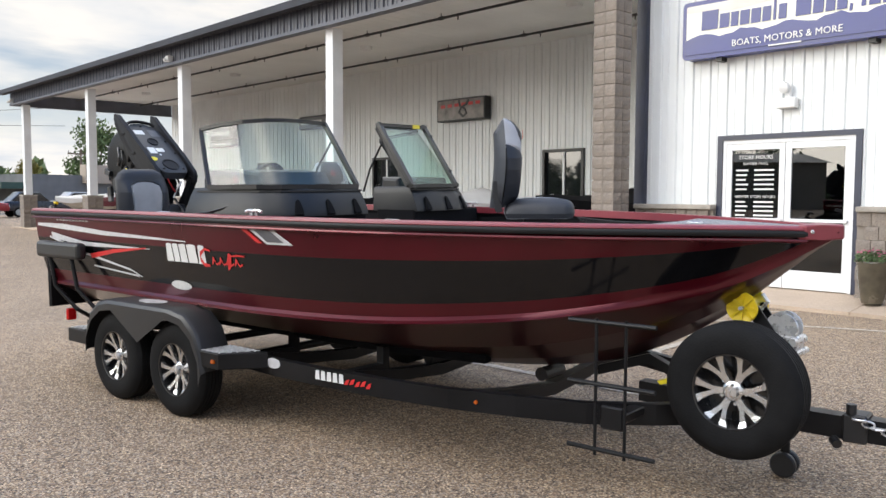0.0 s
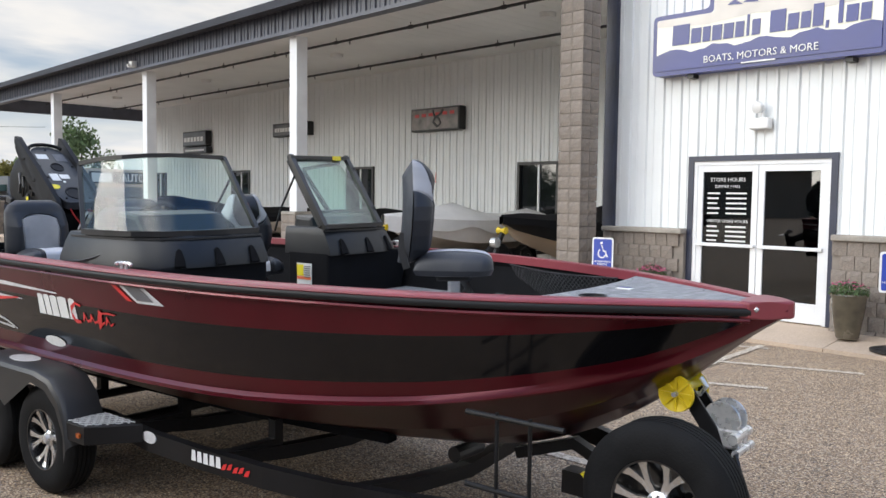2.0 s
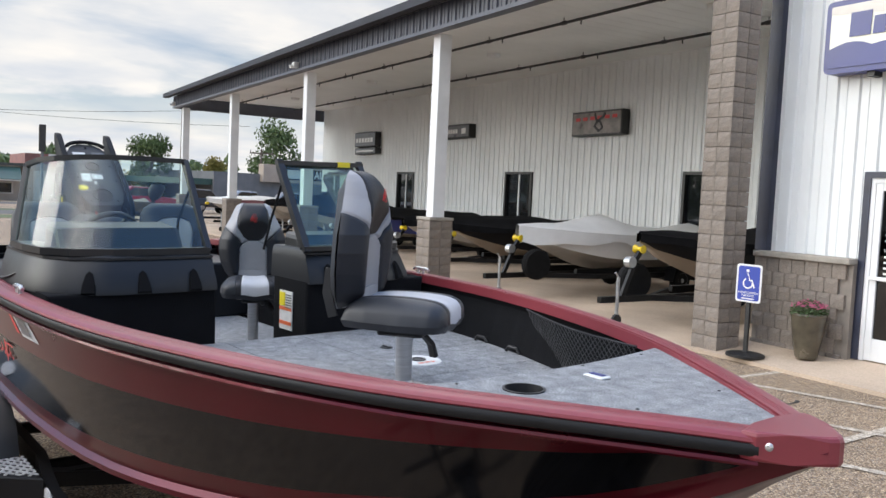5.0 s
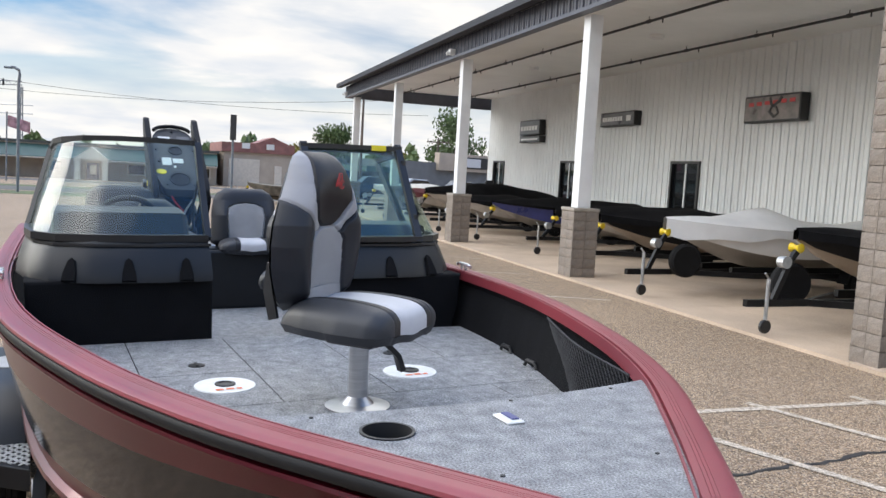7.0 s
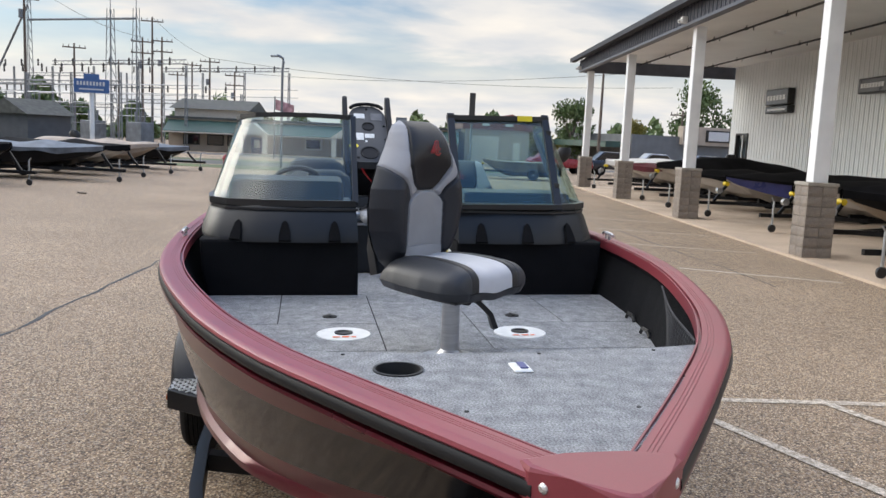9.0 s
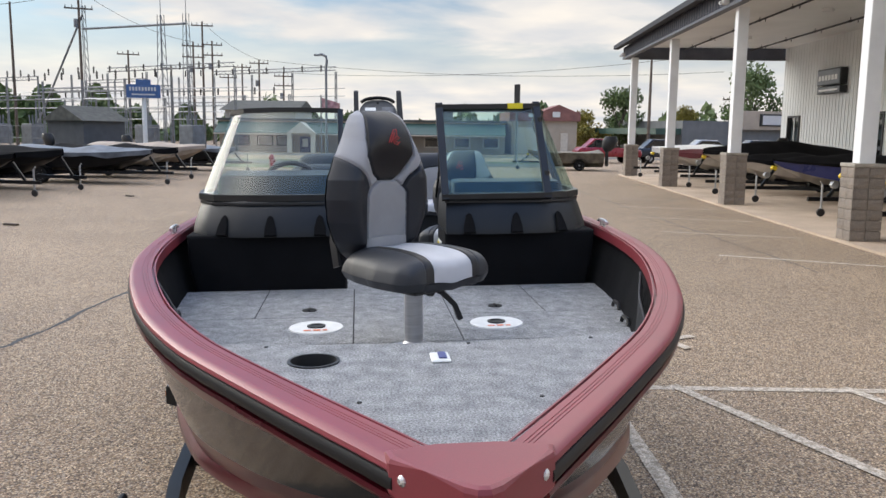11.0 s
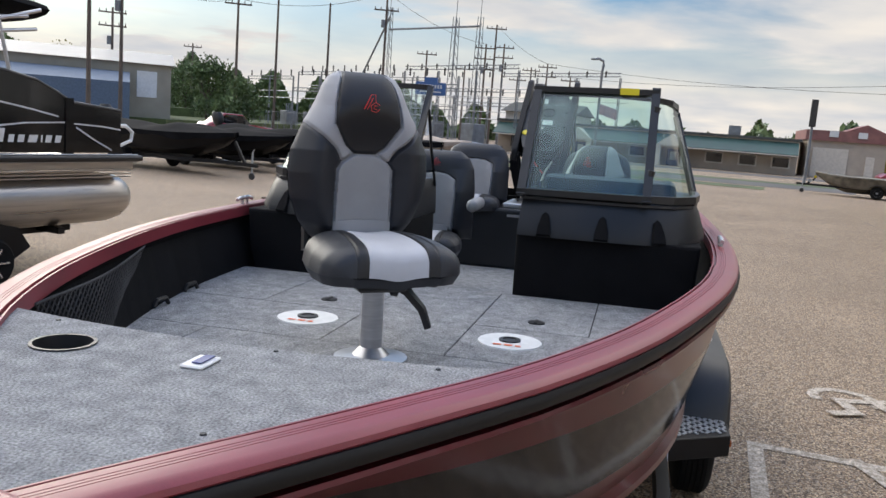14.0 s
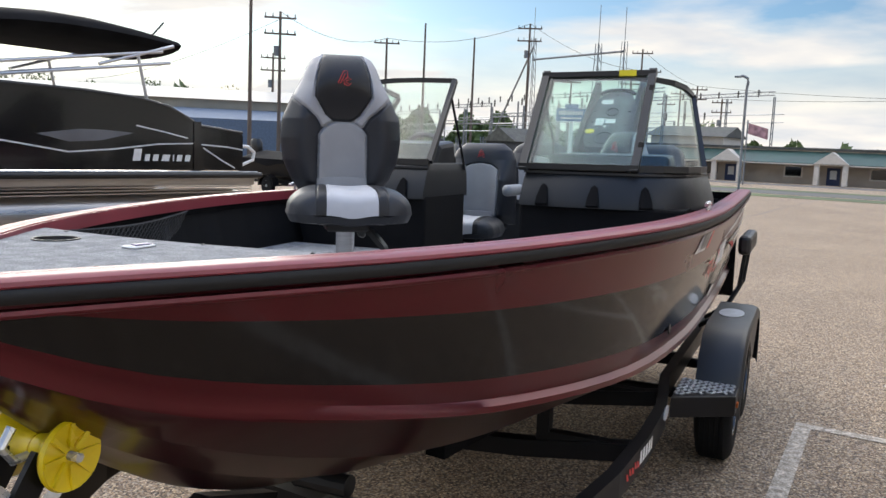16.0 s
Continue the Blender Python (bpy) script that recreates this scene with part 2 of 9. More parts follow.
def ground_mat():
    """Exposed-aggregate paving: small tan, brown and grey pebbles in a dark binder, worn and stained in broad patches."""
    m = bpy.data.materials.new("aggregate_paving")
    m.use_nodes = True
    n, l = m.node_tree.nodes, m.node_tree.links
    b = n["Principled BSDF"]
    b.inputs["Roughness"].default_value = 0.85
    co = n.new("ShaderNodeTexCoord")
    v = n.new("ShaderNodeTexVoronoi"); v.inputs["Scale"].default_value = 86
    l.new(co.outputs["Object"], v.inputs["Vector"])
    sep = n.new("ShaderNodeSeparateColor")
    l.new(v.outputs["Color"], sep.inputs[0])
    r = n.new("ShaderNodeValToRGB")
    e = r.color_ramp.elements
    e[0].color, e[0].position = (0.085, 0.060, 0.043, 1), 0.0
    e[1].color, e[1].position = (0.78, 0.59, 0.38, 1), 1.0
    for p, c in ((0.3, (0.255, 0.172, 0.11, 1)), (0.6, (0.47, 0.325, 0.195, 1)), (0.8, (0.37, 0.305, 0.245, 1))):
        q = e.new(p); q.color = c
    l.new(sep.outputs[0], r.inputs[0])
    d = n.new("ShaderNodeMapRange"); d.inputs["From Min"].default_value, d.inputs["From Max"].default_value = 0.25, 0.75
    d.inputs["To Min"].default_value, d.inputs["To Max"].default_value = 1.1, 0.5
    l.new(v.outputs["Distance"], d.inputs[0])
    n1 = n.new("ShaderNodeTexNoise"); n1.inputs["Scale"].default_value, n1.inputs["Detail"].default_value = 0.35, 6
    l.new(co.outputs["Object"], n1.inputs["Vector"])
    d2 = n.new("ShaderNodeMapRange"); d2.inputs["From Min"].default_value, d2.inputs["From Max"].default_value = 0.3, 0.7
    d2.inputs["To Min"].default_value, d2.inputs["To Max"].default_value = 0.84, 1.12
    l.new(n1.outputs["Fac"], d2.inputs[0])
    n4 = n.new("ShaderNodeTexNoise"); n4.inputs["Scale"].default_value, n4.inputs["Detail"].default_value = 9, 4
    l.new(co.outputs["Object"], n4.inputs["Vector"])
    d4 = n.new("ShaderNodeMapRange"); d4.inputs["From Min"].default_value, d4.inputs["From Max"].default_value = 0.3, 0.7
    d4.inputs["To Min"].default_value, d4.inputs["To Max"].default_value = 0.88, 1.1
    l.new(n4.outputs["Fac"], d4.inputs[0])
    m1 = n.new("ShaderNodeMath"); m1.operation = "MULTIPLY"; l.new(d.outputs[0], m1.inputs[0]); l.new(d2.outputs[0], m1.inputs[1])
    m2 = n.new("ShaderNodeMath"); m2.operation = "MULTIPLY"; l.new(m1.outputs[0], m2.inputs[0]); l.new(d4.outputs[0], m2.inputs[1])
    mu = n.new("ShaderNodeVectorMath"); mu.operation = "SCALE"
    l.new(r.outputs[0], mu.inputs[0]); l.new(m2.outputs[0], mu.inputs["Scale"])
    l.new(mu.outputs[0], b.inputs["Base Color"])
    bp = n.new("ShaderNodeBump"); bp.inputs["Strength"].default_value, bp.inputs["Distance"].default_value = 0.5, 0.006
    bp.invert = True
    l.new(v.outputs["Distance"], bp.inputs["Height"]); l.new(bp.outputs[0], b.inputs["Normal"])
    return m


def glass_mat(name, tint, rough=0.0, mix=0.05):
    """Thin pane: mostly clear with a tint, and a mirror film that grows at grazing angles."""
    m = bpy.data.materials.new(name)
    m.use_nodes = True
    n, l = m.node_tree.nodes, m.node_tree.links
    n.remove(n["Principled BSDF"])
    t = n.new("ShaderNodeBsdfTransparent"); t.inputs[0].default_value = (*tint, 1)
    g = n.new("ShaderNodeBsdfGlossy"); g.inputs["Roughness"].default_value = rough
    f = n.new("ShaderNodeLayerWeight"); f.inputs[0].default_value = 0.5
    pw = n.new("ShaderNodeMath"); pw.operation = "POWER"; pw.inputs[1].default_value = 4.0
    a = n.new("ShaderNodeMath"); a.operation = "MULTIPLY_ADD"; a.inputs[1].default_value, a.inputs[2].default_value = 0.42, mix; a.use_clamp = True
    x = n.new("ShaderNodeMixShader")
    l.new(f.outputs["Facing"], pw.inputs[0]); l.new(pw.outputs[0], a.inputs[0])
    l.new(a.outputs[0], x.inputs[0]); l.new(t.outputs[0], x.inputs[1]); l.new(g.outputs[0], x.inputs[2])
    l.new(x.outputs[0], n["Material Output"].inputs[0])
    return m


M_GROUND = ground_mat()
M_CONC = mat("concrete", (0.49, 0.385, 0.29), 0.85, var=0.12, scale=0.7, bump=0.15, fine=0.1, fscale=40)
M_LINE = mat("worn_road_paint", (0.52, 0.455, 0.375), 0.85, var=0.2, scale=20, bump=0.4, fine=0.4, fscale=80, col2=(0.29, 0.235, 0.175))
M_TAR = mat("tar", (0.03, 0.028, 0.027), 0.6, var=0.3, fine=0.3)
M_WALL = mat("white_metal_siding", (0.77, 0.79, 0.79), 0.45, var=0.05, scale=0.6, bump=0.03, bscale=8, fine=0.02)
M_SOFFIT = mat("white_soffit", (0.80, 0.80, 0.78), 0.5, var=0.05, scale=0.5)
M_POST = mat("white_post_paint", (0.78, 0.79, 0.80), 0.4, var=0.05, scale=2)
M_NAVY = mat("navy_trim_metal", (0.025, 0.030, 0.055), 0.42, var=0.2, scale=2)
M_ROOF = mat("dark_roof_metal", (0.035, 0.037, 0.046), 0.65, spec=0.25, var=0.2, scale=1.5)
M_BLOCK = mat("split_face_block", (0.235, 0.20, 0.17), 0.9, var=0.14, scale=5, bump=0.7, bscale=34, fine=0.2, fscale=60, per_object=0.08)
M_MORTAR = mat("mortar", (0.24, 0.21, 0.18), 0.95, var=0.1)
M_CAP = mat("stone_cap", (0.33, 0.30, 0.26), 0.85, var=0.12, bump=0.2, fine=0.1)
M_WHITEFRAME = mat("white_door_frame", (0.74, 0.75, 0.76), 0.4, var=0.05, scale=2)
M_DARKGLASS = mat("dark_window_glass", (0.012, 0.014, 0.016), 0.03, var=0.2, rvar=0.0, spec=0.8)
M_BLACKPIPE = mat("black_pipe", (0.02, 0.02, 0.022), 0.5, var=0.2)
M_WHITE = mat("white_paint", (0.75, 0.75, 0.74), 0.45, var=0.05)
M_SIGNBLUE = mat("sign_blue", (0.035, 0.045, 0.19), 0.35, var=0.08, scale=1.2)
M_SIGNCREAM = mat("sign_cream", (0.78, 0.77, 0.66), 0.4, var=0.05, scale=1.5)
M_SIGNSAND = mat("sign_sand", (0.60, 0.56, 0.51), 0.4, var=0.08, scale=2)
M_SIGNGREY = mat("sign_grey", (0.13, 0.13, 0.14), 0.3, var=0.15, scale=2)
M_SIGNTAN = mat("sign_dim_picture", (0.20, 0.17, 0.16), 0.3, var=0.35, scale=3)
M_HCBLUE = mat("sign_handicap_blue", (0.03, 0.06, 0.36), 0.35, var=0.05)
M_REDTXT = mat("red_print", (0.5, 0.02, 0.02), 0.4, var=0.1)
M_PLANTER = mat("glazed_planter", (0.10, 0.085, 0.06), 0.25, var=0.25, scale=4)
M_LEAF = mat("leaf_green", (0.055, 0.10, 0.028), 0.6, var=0.4, scale=9, per_object=0.1)
M_FLOWER = mat("pink_petals", (0.50, 0.10, 0.20), 0.6, var=0.3, scale=20)

# boat
M_RED = mat("metallic_red_paint", (0.092, 0.004, 0.011), 0.28, metal=0.5, var=0.10, scale=1.5, coat=0.25, coat_rough=0.03, fine=0.10, fscale=900, rvar=0.02)
M_BLACKP = mat("gloss_black_paint", (0.005, 0.005, 0.006), 0.10, var=0.2, scale=1.5, rvar=0.02, spec=0.4)
M_BOTTOM = mat("dark_red_bottom_paint", (0.04, 0.005, 0.008), 0.3, metal=0.2, var=0.15, scale=2, coat=0.3, coat_rough=0.05, rvar=0.03)
M_REDCAP = mat("satin_red_gunwale", (0.22, 0.032, 0.043), 0.40, spec=0.6, var=0.08, scale=3, fine=0.08, fscale=500, rvar=0.05)
M_RUB = mat("black_rub_rail", (0.010, 0.010, 0.011), 0.5, spec=0.3, var=0.15, scale=3)
M_CARPET = mat("grey_marine_carpet", (0.30, 0.302, 0.306), 0.95, var=0.13, scale=20, bump=0.8, bscale=210, fine=0.48, fscale=190, col2=(0.215, 0.218, 0.223), spec=0.15)
M_SEAM = mat("dark_carpet_seam", (0.05, 0.05, 0.053), 0.95, var=0.2, spec=0.1)
M_LINER = mat("black_hull_liner", (0.006, 0.006, 0.007), 0.9, spec=0.15, var=0.2, bump=0.3, bscale=150)
M_CONSOLE = mat("charcoal_moulded_plastic", (0.013, 0.014, 0.016), 0.42, spec=0.35, var=0.1, scale=4, bump=0.08, bscale=260)
M_WSFRAME = mat("black_anodised_frame", (0.012, 0.012, 0.013), 0.35, var=0.2)
M_WSGLASS = glass_mat("windshield_glass", (0.74, 0.88, 0.83), 0.0, 0.07)
M_VDARK = mat("charcoal_vinyl", (0.012, 0.014, 0.020), 0.5, var=0.12, scale=8, bump=0.12, bscale=240)
M_VMID = mat("silver_grey_vinyl", (0.29, 0.29, 0.30), 0.5, var=0.06, scale=8, bump=0.1, bscale=240)
M_VLIGHT = mat("pale_grey_vinyl", (0.50, 0.50, 0.52), 0.5, var=0.05, scale=8, bump=0.1, bscale=240)
M_ALU = mat("brushed_aluminium", (0.55, 0.55, 0.56), 0.35, metal=0.9, var=0.08, scale=10, stretch=(1, 1, 12))
M_CHROME = mat("zinc_plated_steel", (0.66, 0.66, 0.66), 0.28, metal=0.65, var=0.15, scale=20)
M_BLKPLAST = mat("black_plastic", (0.015, 0.015, 0.016), 0.45, var=0.2)
M_COWL = mat("graphite_cowl", (0.014, 0.014, 0.016), 0.5, spec=0.15, var=0.15, scale=3, bump=0.03)
M_COWLTOP = mat("graphite_cover", (0.030, 0.031, 0.034), 0.5, var=0.15, scale=4, bump=0.05)
M_VOID = mat("black_engine_bay", (0.006, 0.006, 0.006), 0.6, spec=0.2, var=0.3, scale=9, bump=0.3)
M_STEELD = mat("dull_grey_metal", (0.12, 0.12, 0.125), 0.5, metal=0.4, var=0.2, scale=12)
M_YELLOW = mat("yellow_sticker", (0.75, 0.62, 0.02), 0.4, var=0.05)
M_STICKER = mat("white_sticker", (0.7, 0.7, 0.68), 0.5, var=0.06, scale=30)
M_ORANGE = mat("orange_print", (0.75, 0.16, 0.05), 0.5, var=0.1)
M_SILVERDECAL = mat("silver_decal", (0.6, 0.6, 0.61), 0.35, var=0.08, scale=20)
M_REDDECAL = mat("bright_red_decal", (0.62, 0.03, 0.03), 0.35, var=0.05)
M_TRAILER = mat("black_trailer_paint", (0.008, 0.008, 0.009), 0.4, spec=0.25, var=0.2, scale=3)
M_TYRE = mat("tyre_rubber", (0.009, 0.009, 0.0095), 0.75, spec=0.15, var=0.2, scale=9, bump=0.2, bscale=90)
M_RIMBLK = mat("gloss_black_rim", (0.01, 0.01, 0.011), 0.25, var=0.2, coat=0.5)
M_RIMALU = mat("machined_aluminium", (0.72, 0.72, 0.72), 0.25, metal=0.9, var=0.06)
M_TREADPL = mat("diamond_tread_plate", (0.66, 0.66, 0.66), 0.35, metal=0.3, var=0.12, scale=20)
M_YROLL = mat("yellow_translucent_roller", (0.72, 0.52, 0.01), 0.3, var=0.1, coat=0.3)
M_AMBER = mat("amber_lens", (0.38, 0.08, 0.01), 0.2, var=0.05)
M_REDLENS = mat("red_lens", (0.5, 0.01, 0.01), 0.2, var=0.05)


# ---- ground, slab, markings ----
bm = BM()
box(bm, -900, 600, -600, 600, -0.4, 0.0)
ground = tagged(part("ground", bm, M_GROUND), "tan pebbled exposed-aggregate paving of a large parking lot", "ground", kind="structure")

bm = BM()
for x0, x1 in [(-41.0 + 4.1 * k, -41.0 + 4.1 * k + 4.09) for k in range(8)] + [(-8.2, -4.0), (-3.99, 0.0), (0.01, 6.0)]:
    z1 = 0.10 if x1 < -8 else 0.17
    y1 = 19.0 if x1 < -8 else 12.55
    v = [bm.verts.new(p) for p in ((x0, 11.42, -0.1), (x1, 11.42, -0.1), (x1, y1, -0.1), (x0, y1, -0.1), (x0, 11.42, 0.05), (x1, 11.42, 0.05), (x1, y1, z1), (x0, y1, z1))]
    for ix in ((4, 5, 6, 7), (0, 1, 5, 4), (1, 2, 6, 5), (2, 3, 7, 6), (3, 0, 4, 7)):
        bm.faces.new([v[i] for i in ix])
tagged(part("pavement", bm, M_CONC), "tan concrete apron slab in front of the store", "pavement", kind="structure")


def stripe(pts, w=0.1, z=0.005, material=None, name="parking_line", label="worn white painted parking line"):
    bm = BM()
    for a, b in zip(pts, pts[1:]):
        a, b = Vector((*a, z)), Vector((*b, z))
        d = (b - a).normalized() * (w / 2)
        s = Vector((-d.y, d.x, 0))
        bm.faces.new([bm.verts.new(p) for p in (a - d + s, a - d - s, b + d - s, b + d + s)])
        z += 0.001
    return tagged(part(name, bm, material or M_LINE), label, "road marking", kind="structure")


stripe([(-6.62, 5.45), (-6.78, 11.4)])
stripe([(-6.60, 5.45), (-2.3, 5.70)], z=0.008)
stripe([(-6.66, 6.07), (-4.3, 7.25)], z=0.008)
stripe([(-6.70, 7.45), (-3.6, 8.9)], z=0.008)
stripe([(-6.85, 8.9), (-3.2, 10.4)], z=0.008)
stripe([(-6.93, 10.25), (-4.6, 11.1)], z=0.008)
stripe([(-4.7, 11.2), (-4.2, 5.6)], z=0.011)
stripe([(-14.1, 8.6), (-13.2, 10.9)], z=0.006)
for k in range(5):
    stripe([(-17.4 - 3.0 * k, 8.4), (-16.7 - 3.0 * k, 10.9)], w=0.08, z=0.006)
# wheelchair figure painted on the paving
bm = BM()
c = Vector((-8.15, 6.1))
for a0 in range(9):
    t0, t1 = radians(60 + a0 * 27), radians(60 + (a0 + 1) * 27)
    q = [(c.x + r * math.cos(t), c.y + r * math.sin(t), 0.006) for r, t in ((0.2, t0), (0.29, t0), (0.29, t1), (0.2, t1))]
    bm.faces.new([bm.verts.new(p) for p in q])
for k, (pa, pb) in enumerate((((-8.05, 6.05), (-8.35, 6.6)), ((-8.2, 6.3), (-7.9, 6.45)), ((-8.05, 6.05), (-7.75, 6.15)), ((-7.75, 6.15), (-7.65, 6.0)))):
    a, b = Vector(pa), Vector(pb)
    d = (b - a).normalized() * 0.05
    s = Vector((-d.y, d.x))
    bm.faces.new([bm.verts.new((*p, 0.010 + 0.004 * k)) for p in (a - d + s, a - d - s, b + d - s, b + d + s)])
tagged(part("wheelchair_marking", bm, M_LINE), "worn white wheelchair symbol painted on the paving", "road marking", kind="structure")


def crack(pts, w, name="tar_seam", material=None):
    bm = BM()
    rnd = random.Random(len(pts) + int(abs(pts[0][0]) * 7))
    line = []
    for a, b in zip(pts, pts[1:]):
        for k in range(12):
            s = k / 12
            line.append((a[0] + (b[0] - a[0]) * s + rnd.uniform(-0.04, 0.04), a[1] + (b[1] - a[1]) * s + rnd.uniform(-0.04, 0.04)))
    line.append(pts[-1])
    vs = []
    for i, p in enumerate(line):
        q = line[min(i + 1, len(line) - 1)]
        o = line[max(i - 1, 0)]
        d = Vector((q[0] - o[0], q[1] - o[1])).normalized() * w * rnd.uniform(0.3, 0.7)
        vs.append((bm.verts.new((p[0] - d.y, p[1] + d.x, 0.003)), bm.verts.new((p[0] + d.y, p[1] - d.x, 0.003))))
    for a, b in zip(vs, vs[1:]):
        bm.faces.new((a[0], a[1], b[1], b[0]))
    return tagged(part(name, bm, material or M_TAR), "dark tar-filled crack in the paving", "crack", kind="structure")


crack([(-5.0, -0.3), (-7.7, 0.13), (-12.5, 0.1), (-24, 0.6), (-50, 0.2)], 0.045)
crack([(-5.16, 7.3), (-5.4, 8.8), (-5.7, 10.3)], 0.05)
crack([(-12.5, 9.6), (-20, 8.9), (-30, 8.0)], 0.028)
crack([(-17.5, -4), (-18.6, 1), (-18.9, 5.5)], 0.03)

# ---- store building ----
RIB = 0.305


def ribbed(bm, x0, x1, z0, z1, y, face=-1, skip=(), depth=0.03, pitch=RIB, mi=0):
    """Siding in the xz plane with trapezoid ribs that stand proud on the side of face; skip: openings (x0, x1, z0, z1)."""
    prof = []
    x = x0
    while x < x1 - 1e-6:
        for dx, d in ((0.0, 1), (0.035, 1), (0.055, 0), (0.145, 0), (0.152, 0.35), (0.164, 0.35), (0.171, 0), (pitch - 0.02, 0)):
            if x + dx < x1:
                prof.append((x + dx, d))
        x += pitch
    prof.append((x1, 0))
    cuts = sorted({c for s in skip for c in s[:2] if x0 < c < x1})
    for c in cuts:
        for i, (a, b) in enumerate(zip(prof, prof[1:])):
            if a[0] < c - 1e-5 and b[0] > c + 1e-5:
                s = (c - a[0]) / (b[0] - a[0])
                prof.insert(i + 1, (c, a[1] + (b[1] - a[1]) * s))
                break
    zs = sorted({z0, z1, *[c for s in skip for c in s[2:] if z0 < c < z1]})
    for za, zb in zip(zs, zs[1:]):
        for a, b in zip(prof, prof[1:]):
            mx, mz = (a[0] + b[0]) / 2, (za + zb) / 2
            if any(s[0] < mx < s[1] and s[2] < mz < s[3] for s in skip):
                continue
            f = bm.faces.new([bm.verts.new(p) for p in ((a[0], y + face * depth * a[1], za), (b[0], y + face * depth * b[1], za), (b[0], y + face * depth * b[1], zb), (a[0], y + face * depth * a[1], zb))])
            f.material_index = mi


WINS = [(-15.6, -14.2), (-23.75, -22.3), (-31.9, -30.5), (-39.6, -38.3)]
WZ0, WZ1 = 1.25, 2.87
bm = BM()
ribbed(bm, -40.5, -7.95, 0.1, 6.15, 19.0, skip=[(a, b, WZ0, WZ1) for a, b in WINS])
# thickness behind the siding
zz = [(-40.5, WINS[3][0]), (WINS[3][1], WINS[2][0]), (WINS[2][1], WINS[1][0]), (WINS[1][1], WINS[0][0]), (WINS[0][1], -7.95)]
for a, b in zz:
    box(bm, a, b, 19.01, 19.25, 0.0, 6.15)
for a, b in WINS:
    box(bm, a, b, 19.01, 19.25, 0.0, WZ0)
    box(bm, a, b, 19.01, 19.25, WZ1, 6.15)
tagged(part("wall_canopy", bm, M_WALL), "white ribbed metal wall under the canopy", "wall", kind="structure")

bm = BM()
DOOR = (-6.42, -4.37, 0.17, 2.48)
ribbed(bm, -7.95, 6.0, 1.45, 8.0, 12.5, skip=[(DOOR[0] - 0.09, DOOR[1] + 0.09, 0, DOOR[3] + 0.08)])
box(bm, -7.95, DOOR[0] - 0.09, 12.52, 12.75, 0.0, 8.0)
box(bm, DOOR[1] + 0.09, 6.0, 12.52, 12.75, 0.0, 8.0)
box(bm, DOOR[0] - 0.09, DOOR[1] + 0.09, 12.52, 12.75, DOOR[3] + 0.08, 8.0)
box(bm, -7.95, -7.72, 12.76, 19.2, 0.0, 8.0)
box(bm, -7.7, 6.0, 15.0, 15.2, 0.0, 4.0)
tagged(part("wall_entrance", bm, M_WALL), "white ribbed metal front wall of the store entrance", "wall", kind="structure")
bm = BM()
box(bm, -7.7, 6.0, 12.76, 15.0, 0.02, 0.12)
tagged(part("floor_shop", bm, M_CONC), "grey shop floor behind the glass doors", "floor", kind="structure")
bm = BM()
box(bm, -7.7, 6.0, 12.76, 15.0, 3.0, 3.1)
tagged(part("ceiling_shop", bm, M_WHITE), "white shop ceiling behind the glass doors", "ceiling", kind="structure")
bm = BM()
box(bm, -8.06, -7.86, 12.40, 12.50, 1.45, 8.0)
box(bm, -8.06, -7.96, 12.50, 12.66, 1.45, 8.0)
for za, zb, xa, xb in ((0.17, 2.56, DOOR[0] - 0.09, DOOR[0]), (0.17, 2.56, DOOR[1], DOOR[1] + 0.09)):
    box(bm, xa, xb, 12.44, 12.56, za, zb)
box(bm, DOOR[0], DOOR[1], 12.44, 12.56, 2.48, 2.56)
tagged(part("trim_navy", bm, M_NAVY), "navy metal corner and door trim", "trim", kind="structure")

# canopy: ceiling, roof, fascia
bm = BM()
for k in range(80):
    box(bm, -40.6 + 0.408 * k, -40.6 + 0.408 * (k + 1) - 0.012, 11.5, 19.0, 6.10, 6.16)
tagged(part("ceiling_canopy", bm, M_SOFFIT), "white panelled soffit ceiling of the canopy", "ceiling", kind="structure")
bm = BM()
prof = [(10.95, 6.02), (10.95, 6.2), (19.5, 8.1), (26.0, 9.5), (26.0, 9.3), (19.5, 7.9), (11.2, 6.17), (11.2, 6.02)]
bridge(bm, [[Vector((x, y, z)) for y, z in prof] for x in (-40.95, -7.9)])
tagged(part("roof_canopy", bm, M_ROOF), "dark metal shed roof edge of the long canopy", "roof", kind="structure")
bm = BM()
ribbed(bm, -40.7, -8.3, 5.62, 6.1, 11.42, depth=0.035, pitch=0.305)
box(bm, -40.7, -8.3, 11.43, 11.55, 5.62, 6.1)
box(bm, -40.75, -8.3, 11.36, 11.6, 5.54, 5.62)
box(bm, -40.75, -40.6, 11.6, 19.0, 5.62, 6.15)
box(bm, -40.8, -40.57, 11.6, 19.0, 5.54, 5.62)
tagged(part("fascia_canopy", bm, mat("slate_blue_fascia", (0.085, 0.09, 0.115), 0.42, var=0.12, scale=2)), "slate-blue ribbed metal fascia under the canopy eave", "fascia", kind="structure")
